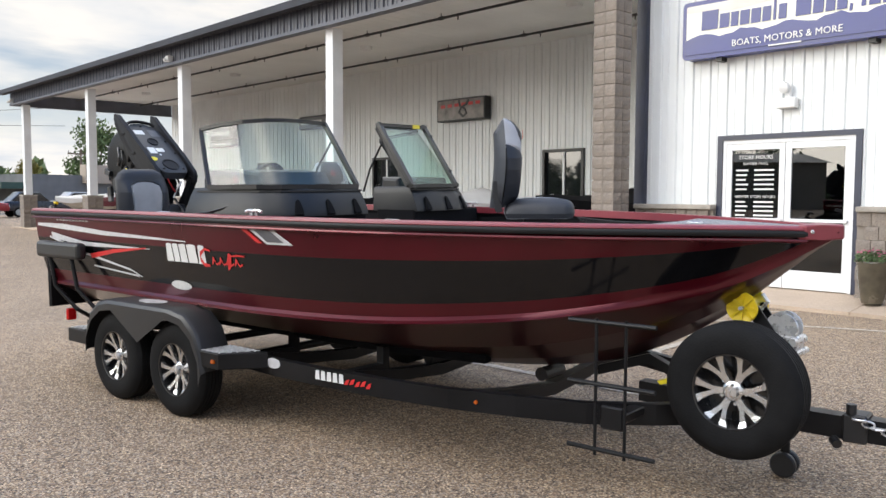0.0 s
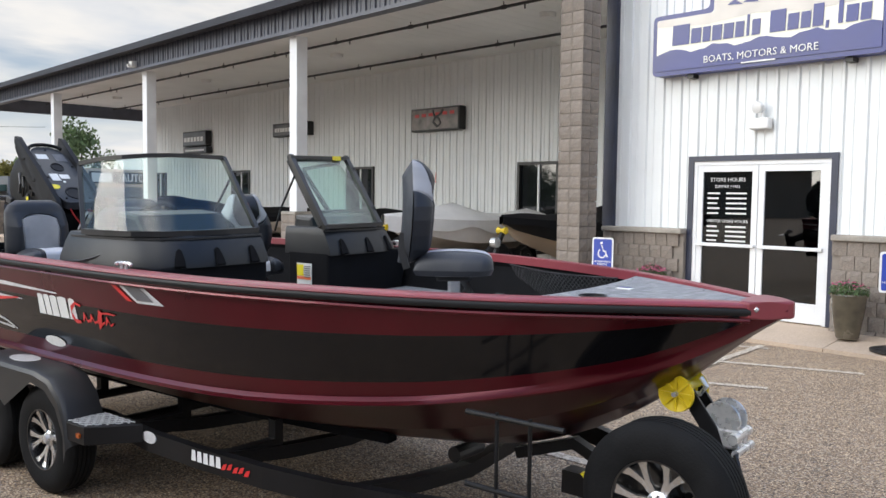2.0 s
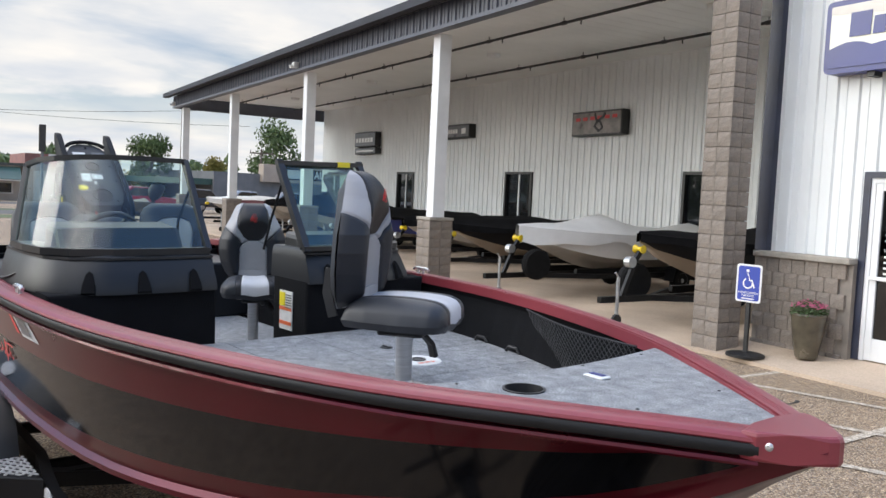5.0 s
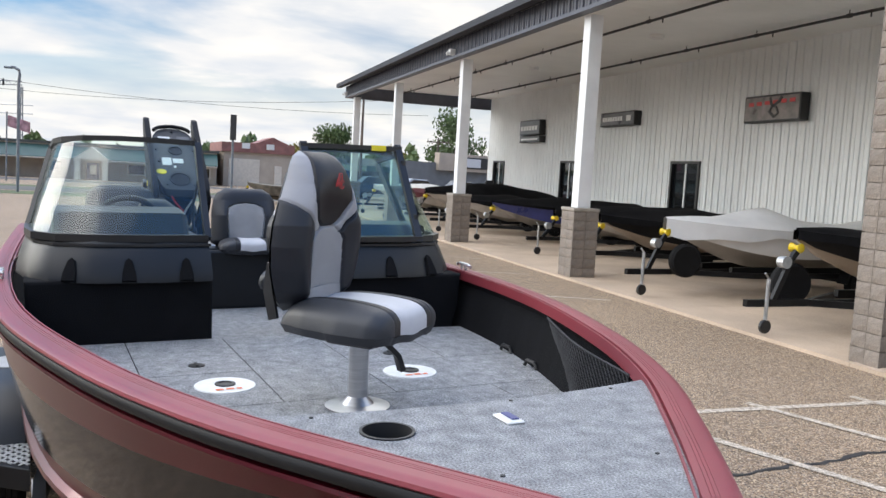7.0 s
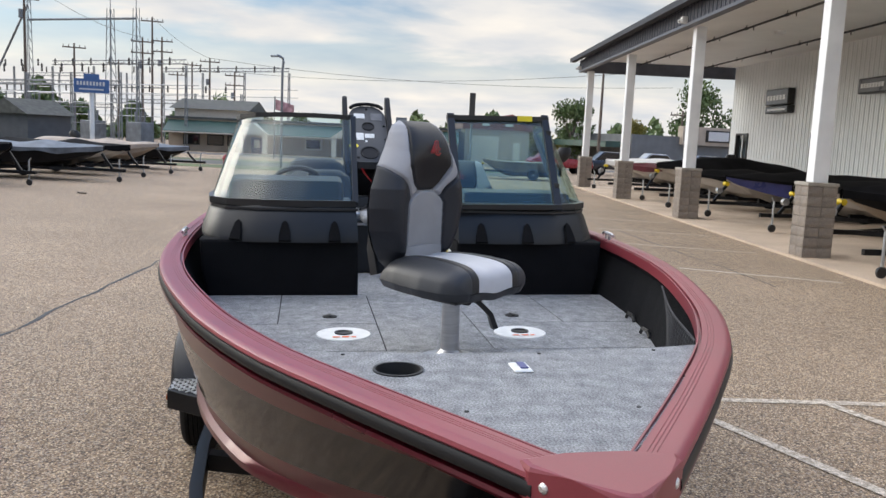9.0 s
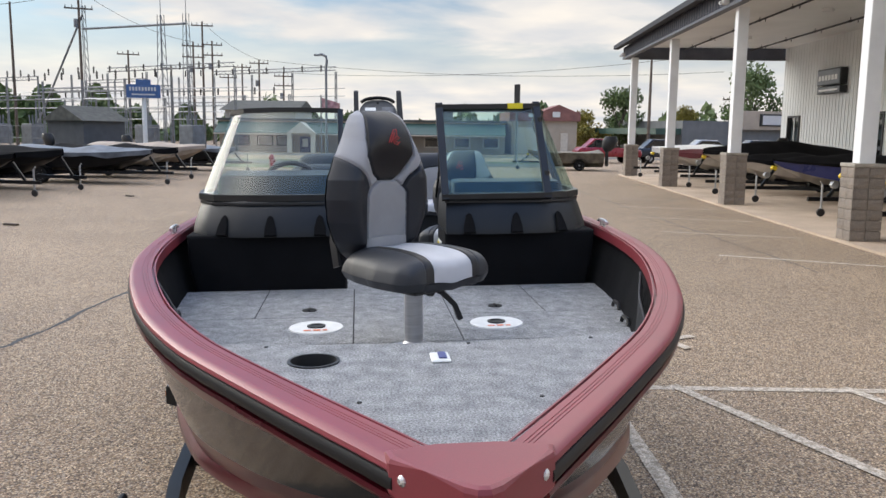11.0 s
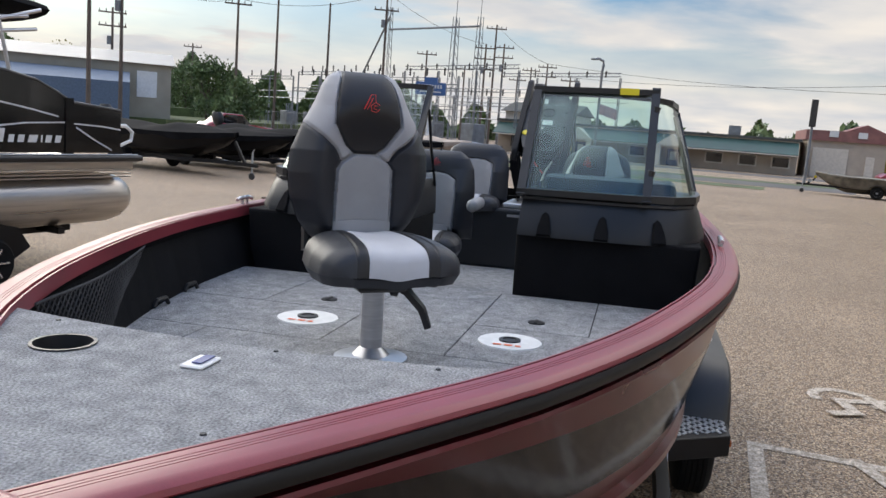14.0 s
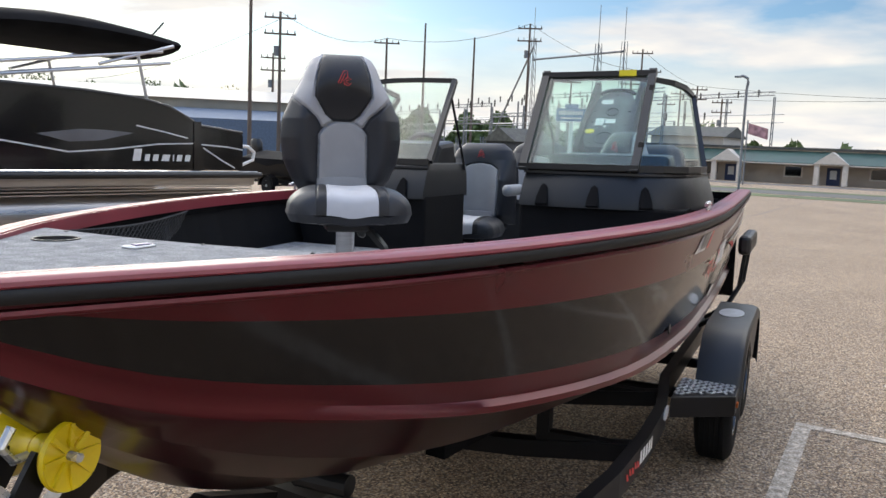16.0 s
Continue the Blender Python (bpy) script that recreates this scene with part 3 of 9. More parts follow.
for y in (14.2, 17.3):
    bm = BM()
    pipe(bm, [(-40.4, y, 5.98), (-8.0, y, 5.98)], 0.035, 8)
    for k in range(11):
        x = -39 + 3 * k
        cyl(bm, (x, y, 5.98), (x, y, 6.1), 0.012, 6)
        cyl(bm, (x + 0.6, y, 5.99), (x + 0.6, y, 5.86), 0.018, 6)
        cyl(bm, (x - 0.06, y, 5.98), (x + 0.06, y, 5.98), 0.05, 8)
    tagged(part("sprinkler_pipe", bm, M_BLACKPIPE), "black sprinkler pipe hung under the canopy ceiling", "pipe", group="sprinkler pipes")
for x in (-12, -20, -28, -36):
    for y in (15.7,):
        bm = BM()
        lathe(bm, [(0.02, 0.0), (0.17, 0.0), (0.19, 0.03), (0.19, 0.1)], (x, y, 6.0), n=16)
        lathe(bm, [(0.21, 0.0), (0.21, 0.02)], (x, y, 6.08), n=16)
        tagged(part("canopy_lamp", bm, M_WHITE, smooth=True), "round white lamp on the canopy ceiling, unlit", "ceiling lamp", group="canopy lamps")


def window(k, a, b):
    w = empty("window_%d" % k)
    tagged(w, "dark sliding window with a black frame in the white wall", "window", kind="structure")
    bm = BM()
    for q in ((a - 0.06, b + 0.06, WZ1 - 0.02, WZ1 + 0.06), (a - 0.06, b + 0.06, WZ0 - 0.06, WZ0 + 0.02), (a - 0.06, a + 0.03, WZ0 + 0.02, WZ1 - 0.02), (b - 0.03, b + 0.06, WZ0 + 0.02, WZ1 - 0.02)):
        box(bm, q[0], q[1], 18.93, 19.1, q[2], q[3])
    part("window_frame", bm, M_BLKPLAST, w)
    bm = BM()
    c = (a + b) / 2
    box(bm, c - 0.035, c + 0.035, 18.99, 19.08, WZ0 + 0.02, WZ1 - 0.02)
    part("mullion", bm, M_WHITEFRAME, w)
    for x0, x1 in ((a + 0.03, c - 0.035), (c + 0.035, b - 0.03)):
        bm = BM()
        box(bm, x0, x1, 19.03, 19.05, WZ0 + 0.02, WZ1 - 0.02)
        part("pane", bm, M_DARKGLASS, w)


for k, (a, b) in enumerate(WINS):
    window(k + 1, a, b)


# entrance doors
def door(k, x0, x1, hinge_left):
    d = empty("door_%d" % k)
    tagged(d, "white-framed glass store door, closed", "door", kind="structure")
    z0, z1 = 0.18, 2.42
    bm = BM()
    st = 0.09
    box(bm, x0, x0 + st, 12.47, 12.53, z0, z1, 0.004, 1)
    box(bm, x1 - st, x1, 12.47, 12.53, z0, z1, 0.004, 1)
    box(bm, x0 + st, x1 - st, 12.472, 12.528, z0, z0 + 0.28, 0.004, 1)
    box(bm, x0 + st, x1 - st, 12.472, 12.528, z1 - 0.1, z1, 0.004, 1)
    part("door_frame", bm, M_WHITEFRAME, d)
    bm = BM()
    box(bm, x0 + 0.02, x1 - 0.02, 12.42, 12.455, 1.2, 1.25, 0.006, 1)
    part("push_bar", bm, M_WHITEFRAME, d)
    bm = BM()
    box(bm, x0 + st, x1 - st, 12.495, 12.505, z0 + 0.28, z1 - 0.1)
    part("pane", bm, M_DOORGLASS, d, "dark reflecting glass")
    return d


M_DOORGLASS = glass_mat("door_glass", (0.16, 0.18, 0.19), 0.0, 0.10)
door(1, -6.36, -5.405, True)
door(2, -5.395, -4.43, False)
bm = BM()
box(bm, DOOR[0], -6.36, 12.46, 12.55, 0.17, 2.48)
box(bm, -4.43, DOOR[1], 12.46, 12.55, 0.17, 2.48)
box(bm, -6.36, -4.43, 12.46, 12.55, 2.42, 2.48)
tagged(part("door_surround", bm, M_WHITEFRAME), "white aluminium frame round the double doors", "door frame", kind="structure")
# opening hours on the glass
oh = empty("opening_hours", pose(-5.88, 12.488, 1.8, 90, 0, 0))
tagged(oh, "white lettering of opening hours stuck on the door glass", "lettering")
for txt, size, z in (("STORE HOURS", 0.085, 0.40), ("SUMMER / FALL", 0.06, 0.30), ("WINTER STORE HOURS", 0.062, -0.22)):
    bm = BM()
    text_mesh(bm, txt, size, pose(0, z, 0), depth=0.001)
    part("lettering", bm, M_STICKER, oh)
for k in range(9):
    z = 0.2 - 0.075 * k if k < 5 else -0.3 - 0.07 * (k - 5)
    for xa, xb in ((-0.32, -0.12 - 0.02 * (k % 3)), (-0.02, 0.30)):
        bm = BM()
        box(bm, xa, xb, z - 0.014, z + 0.012, -0.001, 0.002)
        part("text_bar", bm, M_STICKER, oh)


# ---- split-face block work ----
def block_mesh(name, w, h, d, seed):
    rnd = random.Random(seed)
    bm = BM()
    nx, nz = 4, 3
    g = [[bm.verts.new((w * (i / nx - 0.5), -d / 2 - (rnd.uniform(0.008, 0.017) if 0 < i < nx and 0 < j < nz else 0.0), h * j / nz)) for i in range(nx + 1)] for j in range(nz + 1)]
    for j in range(nz):
        for i in range(nx):
            bm.faces.new((g[j][i], g[j][i + 1], g[j + 1][i + 1], g[j + 1][i]))
    back = [bm.verts.new(p) for p in ((-w / 2, d / 2, 0), (w / 2, d / 2, 0), (w / 2, d / 2, h), (-w / 2, d / 2, h))]
    bm.faces.new([g[0][i] for i in range(nx, -1, -1)] + back[:2])
    bm.faces.new([g[nz][i] for i in range(nx + 1)] + [back[2], back[3]])
    bm.faces.new([g[j][0] for j in range(nz + 1)] + [back[3], back[0]])
    bm.faces.new([g[j][nx] for j in range(nz, -1, -1)] + [back[1], back[2]])
    me = bpy.data.meshes.new(name)
    bm.normal_update()
    bm.to_mesh(me)
    bm.free()
    me.materials.append(M_BLOCK)
    return me


HALF = [block_mesh("block", 0.292, 0.19, 0.1, s) for s in range(5)]
FULLB = [block_mesh("block", 0.39, 0.19, 0.1, s + 20) for s in range(5)]
SMALL = [block_mesh("block", 0.19, 0.19, 0.1, s + 40) for s in range(4)]


def column(name, label, x, y, half, z0, courses, post_to=None):
    col = empty(name, pose(x, y, z0))
    tagged(col, label, "column", group="canopy columns")
    bm = BM()
    h = 0.2 * courses
    box(bm, -half + 0.025, half - 0.025, -half + 0.025, half - 0.025, 0, h)
    part("core", bm, M_MORTAR, col)
    rnd = random.Random(int(x * 10))
    for c in range(courses):
        for f in range(4):
            for s in (-1, 1):
                share("block", rnd.choice(HALF), col, pose(0, 0, 0, 0, 0, 90 * f) @ pose(s * half / 2, -half + 0.05, 0.2 * c + 0.005) @ Matrix.Diagonal((half / 0.3, 1, 1, 1)))
    if post_to:
        bm = BM()
        box(bm, -half - 0.02, half + 0.02, -half - 0.02, half + 0.02, h, h + 0.07, 0.015)
        part("stone_cap", bm, M_CAP, col)
        bm = BM()
        box(bm, -0.15, 0.15, -0.15, 0.15, h + 0.07, post_to - z0, 0.008, 1)
        part("post", bm, M_POST, col, "white boxed post")
    return col


for x in (-16.2, -24.15, -32.05, -39.9):
    column("canopy_post", "white post on a grey split-face block pier", x, 11.8, 0.29, 0.05, 7, 5.55)
column("entrance_pillar", "tall tan-grey split-face block pillar beside the entrance", -8.08, 11.72, 0.225, 0.05, 31)

wain = empty("wainscot_wall")
tagged(wain, "tan split-face block base of the entrance wall", "wall base", kind="structure")
rnd = random.Random(5)
for x0, x1 in ((-7.98, DOOR[0] - 0.09), (DOOR[1] + 0.09, 6.0)):
    bm = BM()
    box(bm, x0, x1, 12.36, 12.5, 0.0, 1.37)
    part("core", bm, M_MORTAR, wain)
    bm = BM()
    box(bm, x0, x1, 12.26, 12.5, 1.37, 1.45, 0.015)
    part("cap", bm, M_CAP, wain)
    for c in range(7):
        x = x0 + (0.1 if c % 2 else 0.0)
        while x + 0.19 < x1 + 0.02 and x < -0.5:
            w = 0.2
            share("block", rnd.choice(SMALL), wain, pose(x + w / 2, 12.37, 0.0 + 0.195 * c + 0.004))
            x += w

# conduit lamp and camera on fascia
for x in (-24.15, -40.3):
    bm = BM()
    box(bm, -0.09, 0.09, -0.12, 0.06, -0.09, 0.09, 0.02)
    cyl(bm, (0, -0.1, -0.02), (0, -0.2, -0.06), 0.05, 10)
    tagged(part("flood_lamp", bm, M_WHITE, m=pose(x, 11.34, 5.72)), "small white flood lamp fixed to the canopy fascia", "flood lamp", group="flood lamps")

# wall lamp over the doors
wl_ = empty("emergency_lamp", pose(-5.37, 12.45, 3.0))
tagged(wl_, "white emergency light box with a round lamp head on the wall", "wall lamp")
bm = BM()
box(bm, -0.15, 0.15, -0.12, 0.02, -0.08, 0.08, 0.02)
part("box", bm, M_WHITE, wl_)
bm = BM()
cyl(bm, (0.02, -0.02, 0.08), (0.02, -0.02, 0.22), 0.03, 10)
part("neck", bm, M_WHITE, wl_)
bm = BM()
lathe(bm, [(0.03, 0.0), (0.085, 0.05), (0.085, 0.11), (0.07, 0.12)], (-0.02, 0.0, 0.25), (-0.25, -1, -0.2), 16)
part("lamp_head", bm, M_WHITE, wl_, smooth=True)

# ---- signs ----
def rounded(poly_pts, r=0.06, n=4):
    out = []
    m_ = len(poly_pts)
    for i, p in enumerate(poly_pts):
        a, b = Vector(poly_pts[i - 1]), Vector(poly_pts[(i + 1) % m_])
        p = Vector(p)
        pa, pb = p + (a - p).normalized() * r, p + (b - p).normalized() * r
        for k in range(n + 1):
            t = k / n
            q = pa * (1 - t) ** 2 + p * 2 * t * (1 - t) + pb * t * t
            out.append((q.x, q.y))
    return out


SGN = pose(0, 12.47, 0, 90, 0, 0)      # x stays x, outline y becomes z, thickness comes forward
sg = empty("store_sign")
tagged(sg, "large blue and cream store sign with stepped crest", "sign")
OUT = [(-7.06, 3.80), (-3.66, 3.80), (-3.66, 4.72), (-4.68, 4.72), (-4.68, 5.22), (-6.12, 5.22), (-6.12, 4.72), (-7.06, 4.72)]
bm = BM()
prism(bm, rounded(OUT, 0.09), 0.02, 0.24, SGN)
part("cabinet", bm, M_SIGNBLUE, sg)
IN = [(-6.99, 4.06), (-3.73, 4.06), (-3.73, 4.65), (-4.75, 4.65), (-4.75, 5.15), (-6.05, 5.15), (-6.05, 4.65), (-6.99, 4.65)]
bm = BM()
prism(bm, rounded(IN, 0.07), 0.24, 0.246, SGN)
part("cream_panel", bm, M_SIGNCREAM, sg)
bm = BM()
prism(bm, rounded([(-6.99, 4.55), (-6.2, 4.49), (-5.4, 4.55), (-4.6, 4.47), (-3.73, 4.52), (-3.73, 4.65), (-4.75, 4.65), (-4.75, 5.15), (-6.05, 5.15), (-6.05, 4.65), (-6.99, 4.65)], 0.03), 0.247, 0.25, SGN)
part("sand_band", bm, M_SIGNSAND, sg)
bm = BM()
wave = [(-6.99, 3.87), (-3.73, 3.87)]
top = []
for k in range(29):
    x = -3.73 - 3.26 * k / 28
    top.append((x, 4.145 + 0.05 * (1 - k / 28) + 0.035 * math.sin(k * 1.05) + 0.012 * math.sin(k * 2.9)))
prism(bm, wave + top, 0.251, 0.256, SGN)
part("wave_band", bm, M_SIGNBLUE, sg)
bm = BM()
text_mesh(bm, "BOATS, MOTORS & MORE", 0.145, pose(-5.35, 12.2, 3.97, 90, 0, 0), depth=0.003)
box(bm, -5.6, -5.1, 12.205, 12.212, 3.855, 3.875)
part("slogan", bm, M_WHITE, sg)
for a, b, h in ((-6.72, -6.44, 0.3), (-6.41, -6.25, 0.22), (-6.22, -6.1, 0.22), (-6.07, -5.92, 0.22), (-5.89, -5.74, 0.22), (-5.71, -5.58, 0.22), (-5.54, -5.5, 0.3), (-5.46, -5.34, 0.22), (-5.2, -4.98, 0.3), (-4.95, -4.8, 0.22), (-4.77, -4.64, 0.22), (-4.61, -4.47, 0.3), (-4.44, -4.4, 0.1), (-4.28, -4.22, 0.3), (-4.18, -4.03, 0.22), (-4.0, -3.87, 0.22)):
    za = 4.24 if h > 0.15 else 4.2
    bm = BM()
    prism(bm, [(a, za), (b, za), (b + 0.01, za + h), (a + 0.01, za + h)], 0.251, 0.257, SGN)
    part("name_bar", bm, M_SIGNBLUE, sg)
bm = BM()
for k, (a, b) in enumerate(((-5.62, -5.42), (-5.38, -5.24), (-5.2, -5.14))):
    prism(bm, [(a, 4.86), (b, 4.86), (b, 5.08), (a, 5.08)], 0.251, 0.256, SGN)
for k in range(3):
    cx = -5.72 + 0.24 * k
    pts_ = [(cx - 0.12, 4.72), (cx, 4.80), (cx + 0.05, 4.84), (cx + 0.09, 4.80), (cx + 0.06, 4.79), (cx + 0.03, 4.80), (cx + 0.02, 4.76), (cx + 0.12, 4.70)]
    prism(bm, pts_, 0.251, 0.256, SGN)
part("wave_emblem", bm, M_SIGNBLUE, sg)
bm = BM()
box(bm, -6.5, -6.4, 12.3, 12.5, 3.74, 3.8)
box(bm, -4.2, -4.1, 12.3, 12.5, 3.74, 3.8)
part("bracket", bm, M_BLKPLAST, sg)


def wall_sign(label, x0, x1, z0, z1, face, bars, name="wall_sign"):
    s = empty(name)
    tagged(s, label, "sign", group="dealer signs")
    bm = BM()
    box(bm, x0, x1, 18.68, 18.97, z0, z1, 0.015, 1)
    part("cabinet", bm, M_BLKPLAST, s)
    bm = BM()
    box(bm, x0 + 0.05, x1 - 0.05, 18.67, 18.69, z0 + 0.05, z1 - 0.05)
    part("face", bm, face, s)
    if bars:
        for a, b, c, d in bars:
            bm = BM()
            box(bm, x0 + (x1 - x0) * a, x0 + (x1 - x0) * b, 18.662, 18.672, z0 + (z1 - z0) * c, z0 + (z1 - z0) * d)
            part("letter_bar", bm, M_WHITE, s)
    return s


s3 = wall_sign("dark picture sign with a black mark on the white wall", -20.0, -17.8, 3.98, 4.70, M_SIGNTAN, None)
bm = BM()
pipe(bm, [(-18.75, 18.66, 4.1), (-18.95, 18.66, 4.25), (-18.85, 18.66, 4.38), (-18.6, 18.66, 4.5), (-18.5, 18.66, 4.62)], 0, flat=(0.01, 0.035))
pipe(bm, [(-18.95, 18.66, 4.62), (-18.9, 18.66, 4.45), (-18.7, 18.66, 4.36), (-18.6, 18.66, 4.2), (-18.75, 18.66, 4.1)], 0, flat=(0.01, 0.03))
part("black_mark", bm, M_BLKPLAST, s3)
for k in range(6):
    bm = BM()
    box(bm, -19.8 + 0.32 * k, -19.6 + 0.32 * k, 18.664, 18.67, 4.42 + 0.008 * k, 4.52 + 0.008 * k)
    part("letter_bar", bm, M_REDTXT, s3)
wall_sign("small grey dealer sign with pale lettering bars on the wall", -28.25, -25.85, 4.18, 4.69, M_SIGNGREY, [(0.08 + 0.075 * k, 0.135 + 0.075 * k, 0.35, 0.65) for k in range(8)] + [(0.78, 0.9, 0.3, 0.7)])
wall_sign("small dark dealer sign with a pale panel on the wall", -35.9, -33.7, 4.08, 4.74, M_SIGNGREY, [(0.08 + 0.14 * k, 0.18 + 0.14 * k, 0.3, 0.6) for k in range(6)])
wall_sign("narrow dark sign under a larger one on the wall", -35.85, -33.65, 3.74, 4.04, M_SIGNGREY, [(0.1, 0.9, 0.35, 0.6)])


def planter(x, y, flowers):
    p = empty("planter", pose(x, y, 0.135))
    tagged(p, "tall brown glazed planter with pink flowering plant" if flowers else "tall brown glazed planter with a leafy plant", "planter", group="planters")
    bm = BM()
    lathe(bm, [(0.13, 0.0), (0.14, 0.02), (0.19, 0.3), (0.215, 0.52), (0.225, 0.56), (0.215, 0.58), (0.19, 0.58), (0.18, 0.52)], n=28)
    part("pot", bm, M_PLANTER, p, smooth=True)
    rnd = random.Random(int(x * 100))
    bm = BM()
    for k in range(520):
        a, r = rnd.uniform(0, 6.283), 0.24 * math.sqrt(rnd.random())
        h = 0.56 + 0.2 * rnd.random() * (1 - (r / 0.3) ** 2)
        m_ = pose(r * math.cos(a), r * math.sin(a), h, rnd.uniform(-60, 60), rnd.uniform(-60, 60), rnd.uniform(0, 360))
        l, w = rnd.uniform(0.02, 0.04), 0.009
        bm.faces.new([bm.verts.new(m_ @ Vector(q)) for q in ((-w, 0, 0), (0, -l, 0.004), (w, 0, 0), (0, l, -0.004))])
    part("foliage", bm, M_LEAF, p)["kind"] = "stuff"
    bm = BM()
    for k in range(130 if flowers else 40):
        a, r = rnd.uniform(0, 6.283), 0.23 * math.sqrt(rnd.random())
        c_ = Vector((r * math.cos(a), r * math.sin(a), 0.74 - r * 0.3 + rnd.uniform(-0.02, 0.03)))
        bmesh.ops.create_icosphere(bm, subdivisions=1, radius=rnd.uniform(0.008, 0.015), matrix=Matrix.Translation(c_) @ Matrix.Diagonal((1.3, 1.3, 0.6, 1)))
    part("flowers", bm, M_FLOWER, p)["kind"] = "stuff"


planter(-6.85, 12.02, True)
planter(-3.9, 11.95, False)


def handicap_sign(x, y, yaw):
    s = empty("parking_sign", pose(x, y, 0.075, 0, 0, yaw))
    tagged(s, "blue and white disabled parking sign on a black post", "parking sign", group="parking signs")
    bm = BM()
    lathe(bm, [(0.25, 0.0), (0.25, 0.03), (0.2, 0.045), (0.05, 0.06)], n=28)
    part("base", bm, M_BLKPLAST, s, smooth=True)
    bm = BM()
    box(bm, -0.03, 0.03, -0.02, 0.02, 0.05, 1.1, 0.005, 1)
    part("post", bm, M_BLKPLAST, s)
    bm = BM()
    prism(bm, rounded([(-0.18, 0.72), (0.18, 0.72), (0.18, 1.22), (-0.18, 1.22)], 0.04), 0.0, 0.006, pose(0, -0.024, 0, 90, 0, 0))
    pl = part("plate", bm, M_WHITE, s, "blue sign plate with white border")
    bm = BM()
    prism(bm, rounded([(-0.155, 0.745), (0.155, 0.745), (0.155, 1.195), (-0.155, 1.195)], 0.03), 0.0, 0.002, pose(0, -0.0305, 0, 90, 0, 0))
    part("blue_field", bm, M_HCBLUE, pl)
    bm = BM()
    F = pose(0, -0.0335, 0, 90, 0, 0)
    c_ = (-0.01, 0.97)
    for a0 in range(10):
        t0, t1 = radians(120 + a0 * 25), radians(120 + (a0 + 1) * 25)
        prism(bm, [(c_[0] + r * math.cos(t), c_[1] + r * math.sin(t)) for r, t in ((0.055, t0), (0.075, t0), (0.075, t1), (0.055, t1))], 0, 0.002, F)
    prism(bm, [(-0.03, 1.1), (-0.005, 1.1), (0.005, 1.0), (0.06, 1.0), (0.06, 1.018), (0.02, 1.018), (-0.005, 1.1)][:6], 0, 0.002, F)
    prism(bm, [(0.04, 1.0), (0.06, 1.0), (0.095, 0.92), (0.075, 0.91)], 0, 0.002, F)
    lathe(bm, [(0.022, 0.0), (0.022, 0.002)], F @ Vector((-0.02, 1.135, 0)), (0, -1, 0), 12)
    part("wheelchair_symbol", bm, M_WHITE, pl)
    bm = BM()
    text_mesh(bm, "HANDICAPPED", 0.042, pose(0, -0.034, 0.845, 90, 0, 0), depth=0.001)
    text_mesh(bm, "PARKING", 0.042, pose(0, -0.034, 0.805, 90, 0, 0), depth=0.001)
    box(bm, -0.09, 0.09, -0.035, -0.033, 0.76, 0.775)
    part("lettering", bm, M_WHITE, pl)


handicap_sign(-7.42, 11.55, 8)
handicap_sign(-3.28, 11.7, 20)


# ---- the red fishing boat ----
BOAT = pose(-3.727, 4.126, 0.0, 0, 0, 8.2)
HULLM = BOAT @ pose(0, 0, 1.0, 0.9) @ pose(0, 0, -1.0)      # the hull leans a little on its trailer
boat = empty("fishing_boat", HULLM)
tagged(boat, "metallic red and black aluminium fishing boat resting on its trailer", "boat")

# x, half breadth at the sheer, sheer height, half breadth at the chine, chine height, keel height
HULL = [
    (-4.15, 1.15, 1.455, 1.03, 0.80, 0.42), (-3.0, 1.19, 1.455, 1.07, 0.80, 0.41), (-2.0, 1.22, 1.452, 1.09, 0.80, 0.41), (-1.0, 1.225, 1.447, 1.08, 0.80, 0.41),
    (-0.1, 1.145, 1.442, 0.99, 0.82, 0.425), (0.75, 0.922, 1.435, 0.75, 0.885, 0.515), (1.29, 0.692, 1.43, 0.49, 0.97, 0.685), (1.71, 0.428, 1.425, 0.255, 1.08, 0.93),
    (2.02, 0.214, 1.42, 0.10, 1.23, 1.185), (2.15, 0.12, 1.415, 0.05, 1.31, 1.295), (2.29, 0.04, 1.41, 0.012, 1.395, 1.392)]


def hull_at(x):
    """Cubic reading of the hull's lines."""
    t = HULL
    if x <= t[0][0]:
        return t[0][1:]
    if x >= t[-1][0]:
        return t[-1][1:]
    i = max(k for k in range(len(t) - 1) if t[k][0] <= x)
    p0, p1, p2, p3 = t[max(i - 1, 0)], t[i], t[i + 1], t[min(i + 2, len(t) - 1)]
    h = p2[0] - p1[0]
    s = (x - p1[0]) / h
    out = []
    for k in range(1, 6):
        m1 = (p2[k] - p0[k]) / (p2[0] - p0[0]) * h if p2[0] != p0[0] else 0
        m2 = (p3[k] - p1[k]) / (p3[0] - p1[0]) * h
        out.append((2 * s ** 3 - 3 * s ** 2 + 1) * p1[k] + (s ** 3 - 2 * s ** 2 + s) * m1 + (-2 * s ** 3 + 3 * s ** 2) * p2[k] + (s ** 3 - s ** 2) * m2)
    return out


STN = [-4.15 + 0.25 * k for k in range(17)] + [0.05 + 0.12 * k for k in range(16)] + [1.9, 1.98, 2.06, 2.13, 2.19, 2.24, 2.29]


